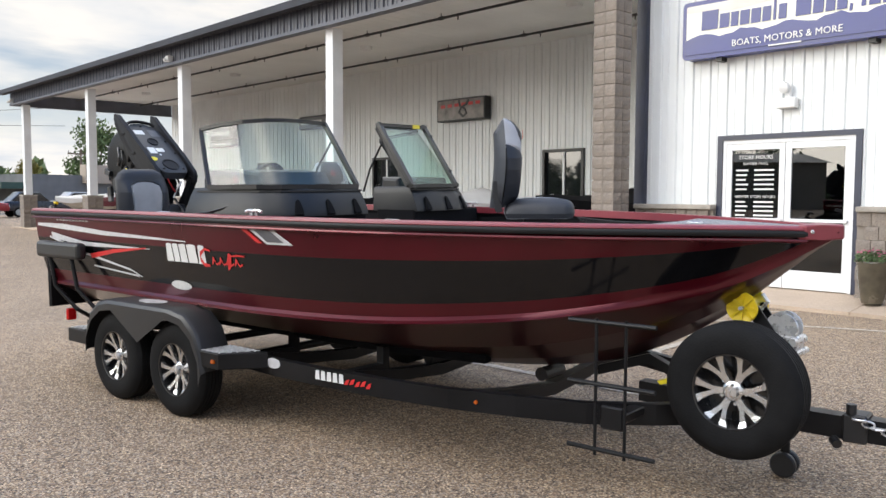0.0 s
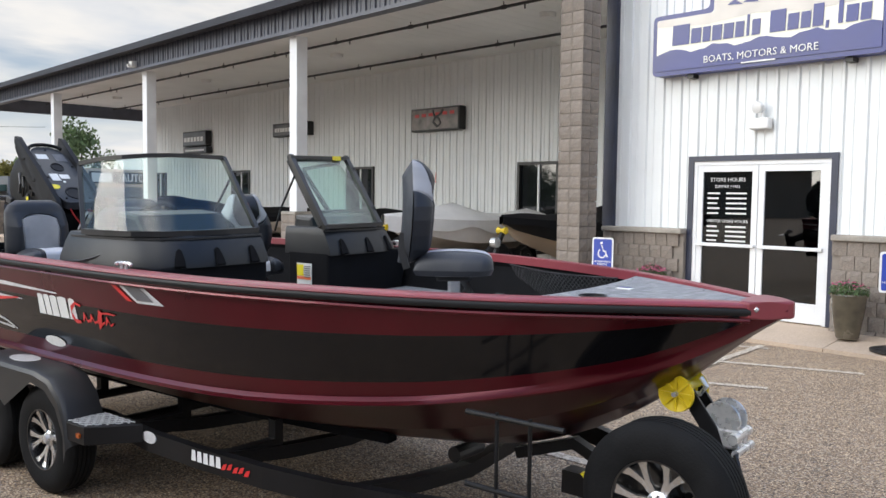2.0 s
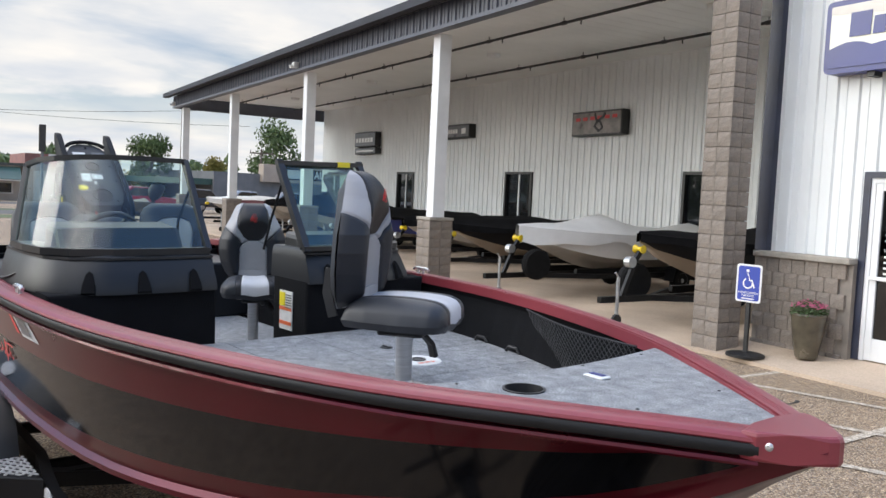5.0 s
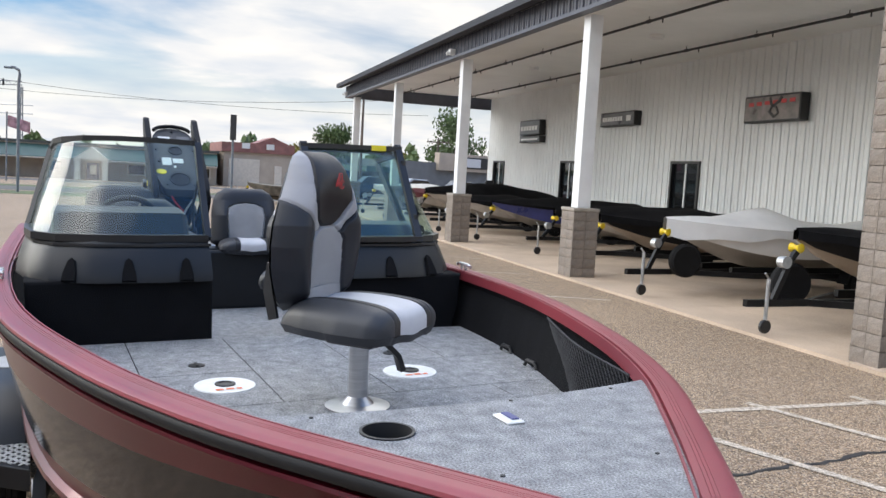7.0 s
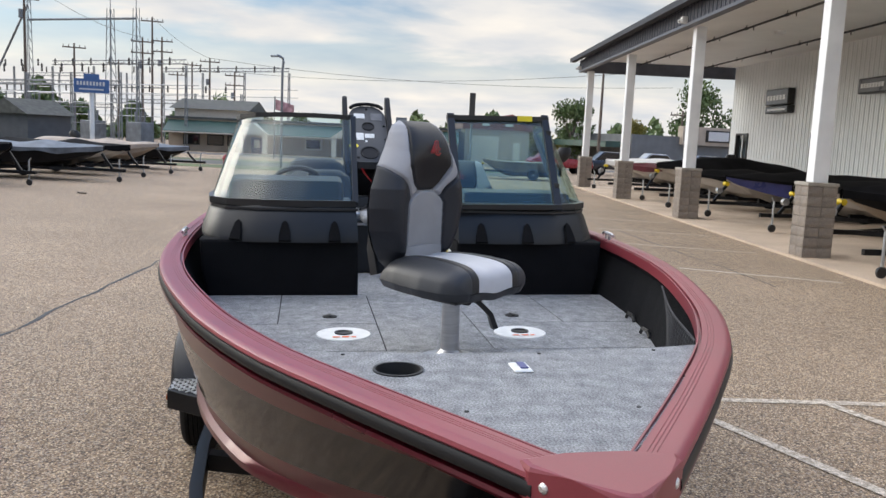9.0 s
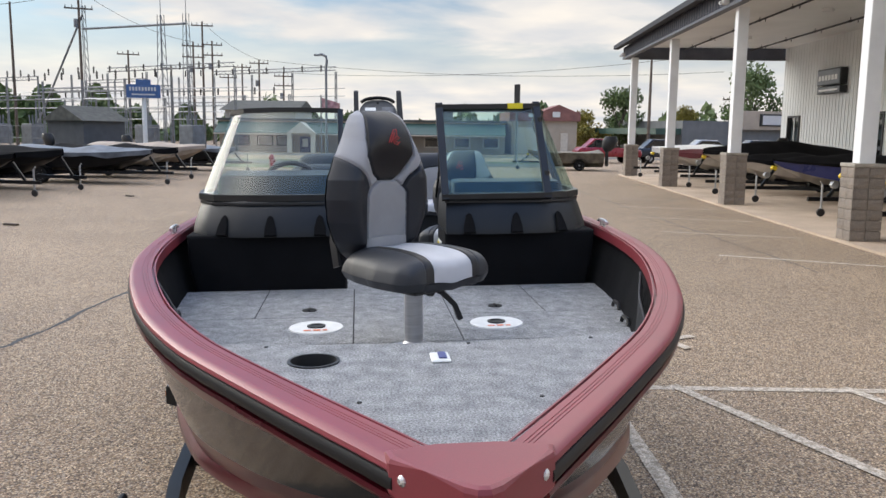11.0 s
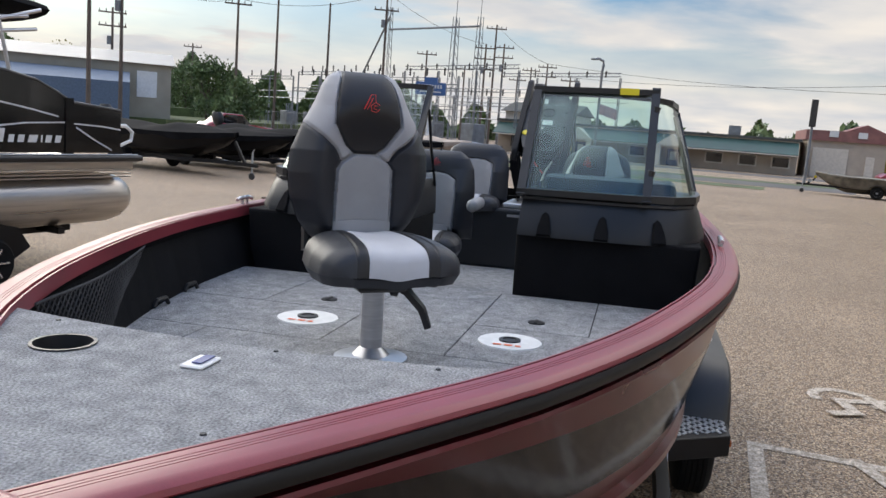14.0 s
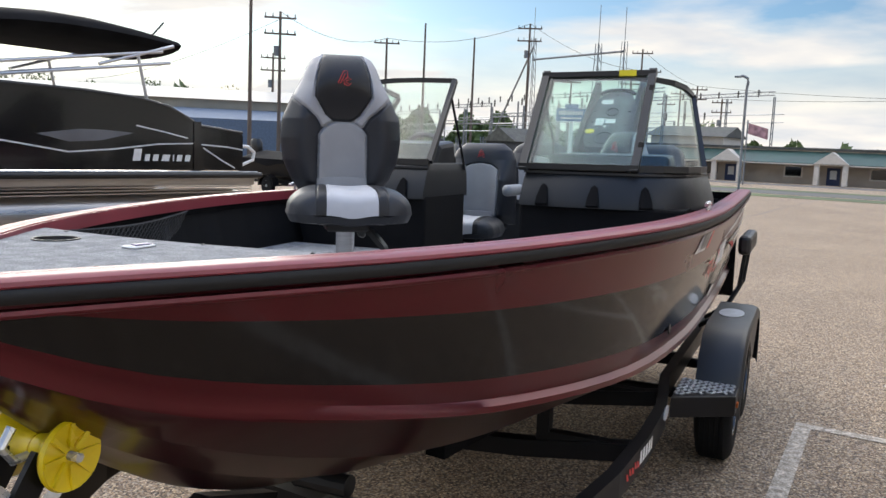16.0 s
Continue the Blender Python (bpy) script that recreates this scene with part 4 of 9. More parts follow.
def section(x):
    """Half section from the keel to the sheer: (y, z, material to the next point)."""
    b, zs, c, zc, zk = hull_at(x)
    fade = min(1.0, max(0.0, (1.75 - x) / 1.0))
    lip = 0.028 * fade
    pts = [(0.0, zk, 2), (0.03, zk + 0.012, 2), (c * 0.33, zk + (zc - zk) * 0.27, 2), (c * 0.35, zk + (zc - zk) * 0.27 - 0.012 * fade, 2), (c * 0.66, zk + (zc - zk) * 0.58, 2), (c * 0.68, zk + (zc - zk) * 0.58 - 0.012 * fade, 2),
           (c, zc, 0), (c + lip, zc + 0.01, 0), (c + lip * 0.9, zc + 0.03, 0), (c + 0.004, zc + 0.05, 0)]
    z0, y0 = zc + 0.05, c + 0.004
    for f, mi in ((0.05, 0), (0.15, 1), (0.4, 1), (0.63, 0), (0.8, 0), (1.0, 0)):
        bow = 0.02 * math.sin(math.pi * f) * (1 if x < 0.5 else max(0.0, 1 - (x - 0.5)))
        pts.append((y0 + (b - y0) * f + bow, z0 + (zs - z0) * f, mi))
    return pts


bm = BM()
for side in (-1, 1):
    prev = None
    for x in STN:
        pts = section(x)
        row = [bm.verts.new((x, side * y, z)) for y, z, _ in pts]
        if prev:
            for k in range(len(row) - 1):
                q = (prev[k], row[k], row[k + 1], prev[k + 1])
                f = bm.faces.new(q if side < 0 else q[::-1])
                f.material_index = pts[k][2]
        prev = row
# transom
pts = section(STN[0])
tr = [bm.verts.new((STN[0], -y, z)) for y, z, _ in pts] + [bm.verts.new((STN[0], y, z)) for y, z, _ in pts[:0:-1]]
bm.faces.new(tr).material_index = 1
bmesh.ops.remove_doubles(bm, verts=bm.verts, dist=0.0004)
hull = part("hull", bm, [M_RED, M_BLACKP, M_BOTTOM], boat, "metallic red hull with a wide black band", smooth=True)


def plan(x, off):
    """A point of the sheer line moved inwards by off, at the starboard side."""
    b0, b1 = hull_at(x - 0.01)[0], hull_at(x + 0.01)[0]
    d = Vector((0.02, -(b1 - b0), 0)).normalized()
    nrm = Vector((-d.y, d.x, 0))
    b, zs = hull_at(x)[:2]
    p = Vector((x, -b, 0)) + nrm * off
    return p.x, min(p.y, -0.004), zs


def rail(prof, stations, closed=False):
    bm = BM()
    for side in (1, -1):
        loops = []
        for x in stations:
            lp = []
            for off, dz in prof:
                px, py, zs = plan(x, off)
                lp.append(Vector((px, py * side, zs + dz)))
            loops.append(lp if side > 0 else lp[::-1])
        bridge(bm, loops, closed=True, caps=True)
    return bm


RST = [x for x in STN if x <= 2.10] + [2.15]
bm = rail([(-0.012, -0.029), (-0.027, -0.026), (-0.033, -0.015), (-0.032, -0.003), (-0.028, 0.005), (-0.022, 0.007), (0.01, 0.003), (0.01, -0.029)], RST)
part("rub_rail", bm, M_RUB, boat, "black rub rail", smooth=True)
GP = [(o if o < 0.02 else 0.02 + (o - 0.02) * 0.58, z) for o, z in [(-0.022, 0.004), (-0.0275, 0.011), (-0.025, 0.020), (-0.016, 0.027), (-0.004, 0.0295), (0.026, 0.030), (0.027, 0.0285), (0.029, 0.0285), (0.030, 0.030), (0.041, 0.030), (0.042, 0.0285), (0.044, 0.0285), (0.045, 0.030), (0.056, 0.030), (0.057, 0.0285), (0.059, 0.0285), (0.060, 0.030),
      (0.088, 0.030), (0.090, 0.016), (0.102, 0.016), (0.104, 0.028), (0.112, 0.028), (0.114, -0.02), (0.106, -0.02), (0.01, 0.004)]]
bm = rail(GP, RST)
part("gunwale", bm, M_REDCAP, boat, "broad red gunwale cap with fine grooves", smooth=True)
bm = rail([(-0.010, -0.058), (-0.022, -0.055), (-0.025, -0.048), (-0.022, -0.039), (0.01, -0.039), (0.01, -0.058)], RST)
part("rail_lip", bm, M_RED, boat, "red lip under the rub rail", smooth=True)
bm = BM()
prism(bm, [(2.095, -0.062), (2.12, -0.158), (2.16, -0.150), (2.225, -0.092), (2.29, -0.034), (2.305, -0.012), (2.305, 0.012), (2.29, 0.034), (2.225, 0.092), (2.16, 0.150), (2.12, 0.158), (2.095, 0.062)], 1.375, 1.453, bevel=0.012)
cap = part("bow_cap", bm, M_REDCAP, boat, "red cast bow cap")
for s in (-1, 1):
    bm = BM()
    lathe(bm, [(0.012, 0.0), (0.012, 0.006), (0.006, 0.01)], (2.18, s * 0.124, 1.418), (0.5, s, 0), 10)
    part("bolt", bm, M_CHROME, cap)

# inside: liner, decks
bm = BM()
for side in (-1, 1):
    prev = None
    for x in [x for x in STN if -4.05 < x < 2.05]:
        b, zs, c, zc, zk = hull_at(x)
        row = [bm.verts.new((x, side * max(0.0, y), z)) for y, z in ((b - 0.070, zs - 0.012), (b - 0.05, zs - 0.05), (c * 0.55 + b * 0.45 - 0.05, (zs + zc) / 2), (max(c - 0.06, 0), zc + 0.05), (max(c - 0.3, 0), 0.85 if x < 0 else zc))]
        if prev:
            for k in range(4):
                bm.faces.new((prev[k], row[k], row[k + 1], prev[k + 1]))
        prev = row
box(bm, -4.05, -4.0, -1.1, 1.1, 0.6, 1.40)
part("liner", bm, M_LINER, boat, "black inner liner")


def inb(x, off=0.1):
    return hull_at(x)[0] - off


def hull_y(x, z):
    """Half breadth of the hull's side at a height."""
    pts = section(x)[6:]
    for (ya, za, _), (yb, zb, _) in zip(pts, pts[1:]):
        if za <= z <= zb and zb > za:
            return ya + (yb - ya) * (z - za) / (zb - za)
    return pts[-1][0] if z > pts[-1][1] else pts[0][0]


DZ = 1.176
bm = BM()
xs = [-0.86 + 0.11 * k for k in range(20)]
v0 = [(x, -hull_y(x, 1.06) + 0.03) for x in xs] + [(x, hull_y(x, 1.06) - 0.03) for x in xs[::-1]]
prism(bm, v0, 1.05, DZ - 0.004)
part("deck_base", bm, M_SEAM, boat)


def panel(name, x0, x1, y0, y1, label=""):
    """A carpeted deck panel; y1 None runs to the hull's side."""
    n = 8
    g = 0.003
    xs_ = [x0 + g + (x1 - x0 - 2 * g) * k / n for k in range(n + 1)]
    lim = lambda x, y: math.copysign(min(abs(y), hull_y(x, 1.13) - 0.02), y)
    poly = [(x, lim(x, y0 + g)) for x in xs_] + [(x, lim(x, (y1 if y1 is not None else 2.0) - g)) for x in xs_[::-1]]
    for sgn in (1,):
        bm = BM()
        prism(bm, poly, DZ - 0.02, DZ)
        part(name, bm, M_CARPET, boat, label)


def panel_both(x0, x1, y0, y1):
    panel("deck_panel", x0, x1, y0, y1)
    n = 8
    g = 0.003
    xs_ = [x0 + g + (x1 - x0 - 2 * g) * k / n for k in range(n + 1)]
    lim = lambda x, y: math.copysign(min(abs(y), hull_y(x, 1.13) - 0.02), y)
    yb = y1 if y1 is not None else 2.0
    poly = [(x, -lim(x, yb - g)) for x in xs_] + [(x, -lim(x, y0 + g)) for x in xs_[::-1]]
    bm = BM()
    prism(bm, poly, DZ - 0.02, DZ)
    part("deck_panel", bm, M_CARPET, boat)


panel("deck_panel", -0.86, 0.31, -0.225, 0.225, "grey carpeted centre deck hatch")
panel("deck_panel", 0.31, 1.30, -0.65, 0.65)
panel_both(-0.86, -0.18, 0.225, 0.675)
panel_both(-0.86, -0.18, 0.675, None)
panel_both(-0.18, 0.31, 0.225, None)
panel_both(0.31, 1.30, 0.65, None)

# raised bow deck with a round hole
FZ = 1.442
bm = BM()
edge = [(1.28 + 0.065 * (1 - (y / 0.62) ** 2), y) for y in [0.62 - 1.24 * k / 12 for k in range(13)]]
outl = [(x, -inb(x, 0.074)) for x in (1.28, 1.42, 1.54, 1.66, 1.78, 1.9)] + [(2.0, -0.158), (2.085, -0.085), (2.105, -0.045), (2.105, 0.0), (2.105, 0.045), (2.085, 0.085), (2.0, 0.158)] + [(x, inb(x, 0.074)) for x in (1.9, 1.78, 1.66, 1.54, 1.42, 1.28)] + edge[1:-1]
HC, HR = (1.495, -0.315), 0.062
ov = [bm.verts.new((x, y, FZ)) for x, y in outl]
hv = [bm.verts.new((HC[0] + HR * math.cos(2 * math.pi * k / 20), HC[1] + HR * math.sin(2 * math.pi * k / 20), FZ)) for k in range(20)]
es = [bm.edges.new((lp[k], lp[(k + 1) % len(lp)])) for lp in (ov, hv) for k in range(len(lp))]
bmesh.ops.triangle_fill(bm, use_beauty=True, edges=es)
lo = [bm.verts.new((x, y, FZ - 0.03)) for x, y in outl]
for k in range(len(ov)):
    bm.faces.new((ov[k], ov[(k + 1) % len(ov)], lo[(k + 1) % len(ov)], lo[k]))
bmesh.ops.recalc_face_normals(bm, faces=bm.faces)
fd = part("bow_deck", bm, M_CARPET, boat, "raised grey carpeted bow deck")
bm = BM()
ed = [(x + 0.004, min(max(y, -0.56), 0.56)) for x, y in edge]
for (xa, ya), (xb, yb) in zip(ed, ed[1:]):
    bm.faces.new([bm.verts.new(p) for p in ((xa, ya, DZ), (xb, yb, DZ), (xb, yb, FZ - 0.02), (xa, ya, FZ - 0.02))])
part("riser", bm, M_CARPET, fd)
bm = BM()
lathe(bm, [(HR + 0.004, 0.0), (HR + 0.004, 0.004), (HR - 0.003, 0.004), (HR - 0.006, -0.09), (0.01, -0.092)], (*HC, FZ), n=24, caps=False)
part("cup_recess", bm, M_BLKPLAST, fd, smooth=True)
bm = BM()
box(bm, 1.465, 1.545, -0.018, 0.032, FZ, FZ + 0.007, 0.003, 1)
part("plastic_bag", bm, M_STICKER, fd, "small clear bag with white papers")
bm = BM()
box(bm, 1.475, 1.53, 0.002, 0.022, FZ + 0.0085, FZ + 0.011)
part("print", bm, M_SIGNBLUE, fd)
for k, (x, y) in enumerate(((1.34, -0.45), (1.6, -0.42), (1.83, -0.2), (1.83, 0.2), (1.6, 0.42), (1.34, 0.45), (1.36, 0.1))):
    bm = BM()
    lathe(bm, [(0.006, 0), (0.005, 0.003)], (x, y, FZ), n=8)
    part("screw", bm, M_BLKPLAST, fd)

# hatch discs and latches
for y in (-0.386, 0.404):
    bm = BM()
    lathe(bm, [(0.118, 0.0), (0.116, 0.004), (0.04, 0.006)], (0.025, y, DZ), n=32)
    d = part("seat_base_plate", bm, M_STICKER, boat, "round white seat base plate with orange print", smooth=True)
    bm = BM()
    lathe(bm, [(0.04, 0.0), (0.04, 0.006), (0.026, 0.007), (0.024, 0.003), (0.01, 0.003)], (0.025, y, DZ + 0.005), n=24)
    part("socket", bm, M_BLKPLAST, d, smooth=True)
    bm = BM()
    for a, b in ((-0.05, -0.02), (-0.01, 0.02), (0.03, 0.05)):
        box(bm, 0.085 + abs(a) * 0.1, 0.105, y + a, y + b, DZ + 0.0065, DZ + 0.0075)
    part("orange_print", bm, M_ORANGE, d)
    bm = BM()
    lathe(bm, [(0.035, 0), (0.034, 0.004), (0.02, 0.005)], (-0.325, y * 1.13, DZ), n=20)
    box(bm, -0.355, -0.295, y * 1.13 - 0.006, y * 1.13 + 0.006, DZ + 0.004, DZ + 0.009)
    part("latch", bm, M_BLKPLAST, boat)

# cockpit floor, side nets
bm = BM()
prism(bm, [(-4.0, -0.95), (-0.86, -0.95), (-0.86, 0.95), (-4.0, 0.95)], 0.86, 0.90)
part("cockpit_floor", bm, M_CARPET, boat)
bm = BM()
box(bm, -0.90, -0.86, -0.27, 0.27, 0.9, 1.14)
part("step_riser", bm, M_LINER, boat)
bm = BM()
lathe(bm, [(0.12, 0.0), (0.118, 0.005), (0.04, 0.007)], (-1.45, 0.12, 0.90), n=28)
d = part("seat_base_plate", bm, M_STICKER, boat, smooth=True)
bm = BM()
lathe(bm, [(0.04, 0.0), (0.04, 0.006), (0.01, 0.006)], (-1.45, 0.12, 0.907), n=20)
part("socket", bm, M_BLKPLAST, d)
M_NET = mat("black_net_cord", (0.055, 0.055, 0.058), 0.8, var=0.2, spec=0.2)
for side in (-1, 1):
    bm = BM()

    def P(u, v):
        x = 0.17 + 0.97 * u
        z = 1.415 - 0.225 * v - 0.018 * math.sin(math.pi * u) * (1 - v)
        y = inb(x, 0.085) - (0.035 + 0.05 * v) * math.sin(math.pi * u)
        x += 0.16 * v * (1 - u)
        return Vector((x, side * min(y, hull_y(x, z) - 0.04), z))
    nu, nv = 27, 7
    for i in range(-nv, nu + 1):
        for dr in (1, -1):
            pts_ = [P(min(1, max(0, (i + (k if dr > 0 else nv - k)) / nu)), k / nv) for k in range(nv + 1) if 0 <= i + (k if dr > 0 else nv - k) <= nu]
            if len(pts_) > 1:
                pipe(bm, pts_, 0.0022, 4)
    pipe(bm, [P(u / 20, 0) for u in range(21)], 0.004, 6)
    part("storage_net", bm, M_NET, boat, "black elastic storage net")
    for x in (-0.2, 0.12):
        bm = BM()
        y = side * min(inb(x, 0.14), hull_y(x + 0.05, DZ) - 0.06)
        pipe(bm, [(x - 0.05, y, DZ + 0.005), (x - 0.03, y, DZ + 0.03), (x + 0.03, y, DZ + 0.03), (x + 0.05, y, DZ + 0.005)], 0.009, 6)
        part("strap_clip", bm, M_BLKPLAST, boat)


# consoles with windshields
def console(side):
    c = empty("console")
    c.parent = boat
    c["label"] = "charcoal moulded console on a black base"
    Y = lambda y: side * y
    q = lambda lst: lst if side > 0 else lst[::-1]
    bm = BM()
    prism(bm, [(0.27, 0.9), (0.99, 0.9), (1.09, 1.30), (1.1, 1.475), (0.27, 1.475)], 0.86, 1.42 if side < 0 else 1.27, Matrix(((0, 0, -1, 0), (side, 0, 0, 0), (0, 1, 0, 0), (0, 0, 0, 1))), bevel=0.015)
    part("base", bm, M_LINER, c, "black carpeted console base")
    # moulded top: outline at three levels
    def outline(f, ins):
        fr = [(-0.84 - 0.09 * f, 0.275 + ins), (-0.82 - 0.09 * f, 0.5), (-0.83 - 0.09 * f, 0.8), (-0.89 - 0.1 * f, 1.0 - 0.03 * f), (-1.02 - 0.1 * f, 1.09 - 0.04 * f), (-1.3 - 0.06 * f, 1.14 - 0.06 * f), (-1.72 - 0.05 * f, 1.14 - 0.06 * f), (-1.9 + 0.06 * f, 1.10 - 0.04 * f), (-1.9 + 0.06 * f, 0.275 + ins)]
        ax = -1.31 if side > 0 else -1.46
        fr[-1:] = [(-1.9 + 0.06 * f, 0.92), (ax, 0.90), (ax, 0.275 + ins)]
        return fr
    bm = BM()
    loops = []
    for z, f, ins in ((1.465, 0.0, 0.0), (1.50, 0.05, 0.0), (1.60, 0.6, 0.004), (1.645, 0.95, 0.01), (1.66, 1.1, 0.02)):
        loops.append(q([Vector((x, Y(y), z)) for x, y in outline(f, ins)]))
    bridge(bm, loops)
    part("moulded_top", bm, M_CONSOLE, c, smooth=True)
    # no notches are cut: near-black plates on the face stand for their shade
    for y in (0.40, 0.66, 0.92):
        bm = BM()
        x, tw = (-0.812, 0.0) if y < 0.8 else (-0.852, 24.0)
        up = Vector((-0.42, 0, 0.9)).normalized()
        M3 = Matrix(((0, up.x, up.z, 0), (1, 0, 0, 0), (0, up.z, -up.x, 0), (0, 0, 0, 1)))
        m_ = Matrix.Translation((x, Y(y), 1.475)) @ pose(0, 0, 0, 0, 0, side * tw) @ M3
        prism(bm, [(-0.032, 0.0), (0.032, 0.0), (0.03, 0.04), (0.016, 0.10), (0.0, 0.115), (-0.016, 0.10), (-0.03, 0.04)], -0.03, 0.006, m_, bevel=0.004)
        part("notch_shade", bm, M_LINER, c, "dark plate painted as the shade of a console notch")
    bm = BM()
    pipe(bm, [Vector((x + 0.006, Y(y), 1.635)) for x, y in outline(0.88, 0.0)[:7]], 0, flat=(0.008, 0.006))
    part("trim_bead", bm, M_BLKPLAST, c)
    # dash behind the glass
    bm = BM()
    prism(bm, [(-1.45, 1.6), (-1.1, 1.63), (-1.2, 1.77), (-1.42, 1.79)] if side < 0 else [(-1.30, 1.6), (-1.06, 1.6), (-1.10, 1.73), (-1.28, 1.74)], min(Y(0.34), Y(0.98)), max(Y(0.34), Y(0.98)), pose(0, 0, 0, 90, 0, 0) @ Matrix.Diagonal((1, 1, -1, 1)), bevel=0.03)
    part("dash", bm, M_CONSOLE, c)
    # windshield: bottom and top lines
    bot = [(-0.94, 0.285), (-0.92, 0.55), (-0.935, 0.78), (-0.99, 0.96), (-1.12, 1.055), (-1.35, 1.085), (-1.62, 1.085)]
    top = [(-1.27, 0.29), (-1.255, 0.5), (-1.265, 0.68), (-1.31, 0.83), (-1.43, 0.92), (-1.64, 0.955), (-1.86, 0.965)]
    zb, zt = 1.665, 2.135
    ztop = [zt, zt + 0.005, zt + 0.005, zt, zt - 0.01, zt - 0.02, zt - 0.045]
    bm = BM()
    B_ = [bm.verts.new((x, Y(y), zb)) for x, y in bot]
    T_ = [bm.verts.new((x, Y(y), z)) for (x, y), z in zip(top, ztop)]
    for k in range(len(bot) - 1):
        bm.faces.new((B_[k], B_[k + 1], T_[k + 1], T_[k]))
    g = part("windshield_pane", bm, M_WSGLASS, c, "pale green tinted curved glass", smooth=True)
    g.visible_shadow = False
    P3 = [Vector((x, Y(y), zb)) for x, y in bot]
    T3 = [Vector((x, Y(y), z)) for (x, y), z in zip(top, ztop)]
    bm = BM()
    pipe(bm, P3, 0, flat=(0.018, 0.017))
    part("lower_frame", bm, M_WSFRAME, c)
    bm = BM()
    pipe(bm, [P3[0], (P3[0] + T3[0]) / 2, T3[0], T3[0] + (T3[1] - T3[0]) * 0.15], 0, flat=(0.015, 0.015))
    pipe(bm, T3, 0, flat=(0.013, 0.013))
    pipe(bm, [T3[-1], T3[-1] * 0.96 + P3[-1] * 0.04 + Vector((-0.015, 0, 0)), (P3[-1] + T3[-1]) / 2 + Vector((-0.01, 0, 0)), P3[-1]], 0, flat=(0.014, 0.016))
    part("upper_frame", bm, M_WSFRAME, c)
    return c


con_s = console(-1)
con_p = console(1)

# open centre pane folded against the port windshield
fr = empty("centre_windshield")
fr.parent = boat
fr["label"] = "black-framed walk-through pane folded open"
A, B_, C_, D_ = Vector((-0.885, 0.275, 1.665)), Vector((-0.90, 0.845, 1.668)), Vector((-1.245, 0.845, 2.162)), Vector((-1.232, 0.275, 2.155))
bm = BM()
bm.faces.new([bm.verts.new(p) for p in (A, B_, C_, D_)])
g = part("pane", bm, M_WSGLASS, fr)
g.visible_shadow = False
bm = BM()
for a, b in ((A, B_), (B_, C_), (C_, D_), (D_, A)):
    d = (b - a).normalized() * 0.02
    pipe(bm, [a - d, b + d], 0, flat=(0.020, 0.014))
part("frame", bm, M_WSFRAME, fr)
bm = BM()
o = (C_ - D_).normalized()
for s in (0.70,):
    p = D_ + (C_ - D_) * s
    pipe(bm, [p + Vector((0.016, 0, 0.0)), p + o * 0.09 + Vector((0.016, 0, 0.0))], 0, flat=(0.006, 0.016))
part("yellow_sticker", bm, M_YELLOW, fr)
for s in (0.2, 0.8):
    p = B_ + (C_ - B_) * s
    bm = BM()
    cyl(bm, p - Vector((0, 0, 0.03)), p + Vector((0, 0.012, 0.03)), 0.016, 8)
    part("hinge", bm, M_WSFRAME, fr)
# support struts on the aisle side
for s in (-1, 1):
    bm = BM()
    pipe(bm, [(-1.2, s * 0.275, 2.02), (-1.36, s * 0.29, 1.80), (-1.42, s * 0.275, 1.62)], 0.008, 6)
    part("support_strut", bm, M_WSFRAME, con_s if s < 0 else con_p)


# ---- decals on the hull ----
def on_hull(bm, poly, side=-1, lift=0.004, mi=0, n=1):
    """Lays an outline of (x, z) on the hull's side."""
    f = bm.faces.new([bm.verts.new((x, side * (hull_y(x, z) + lift), z)) for x, z in (poly if side < 0 else poly[::-1])])
    f.material_index = mi


def strip_on_hull(bm, line, side=-1, lift=0.004):
    """A band of (x, z, half width) along the hull."""
    for a, b in zip(line, line[1:]):
        on_hull(bm, [(a[0], a[1] - a[2]), (b[0], b[1] - b[2]), (b[0], b[1] + b[2]), (a[0], a[1] + a[2])], side, lift)


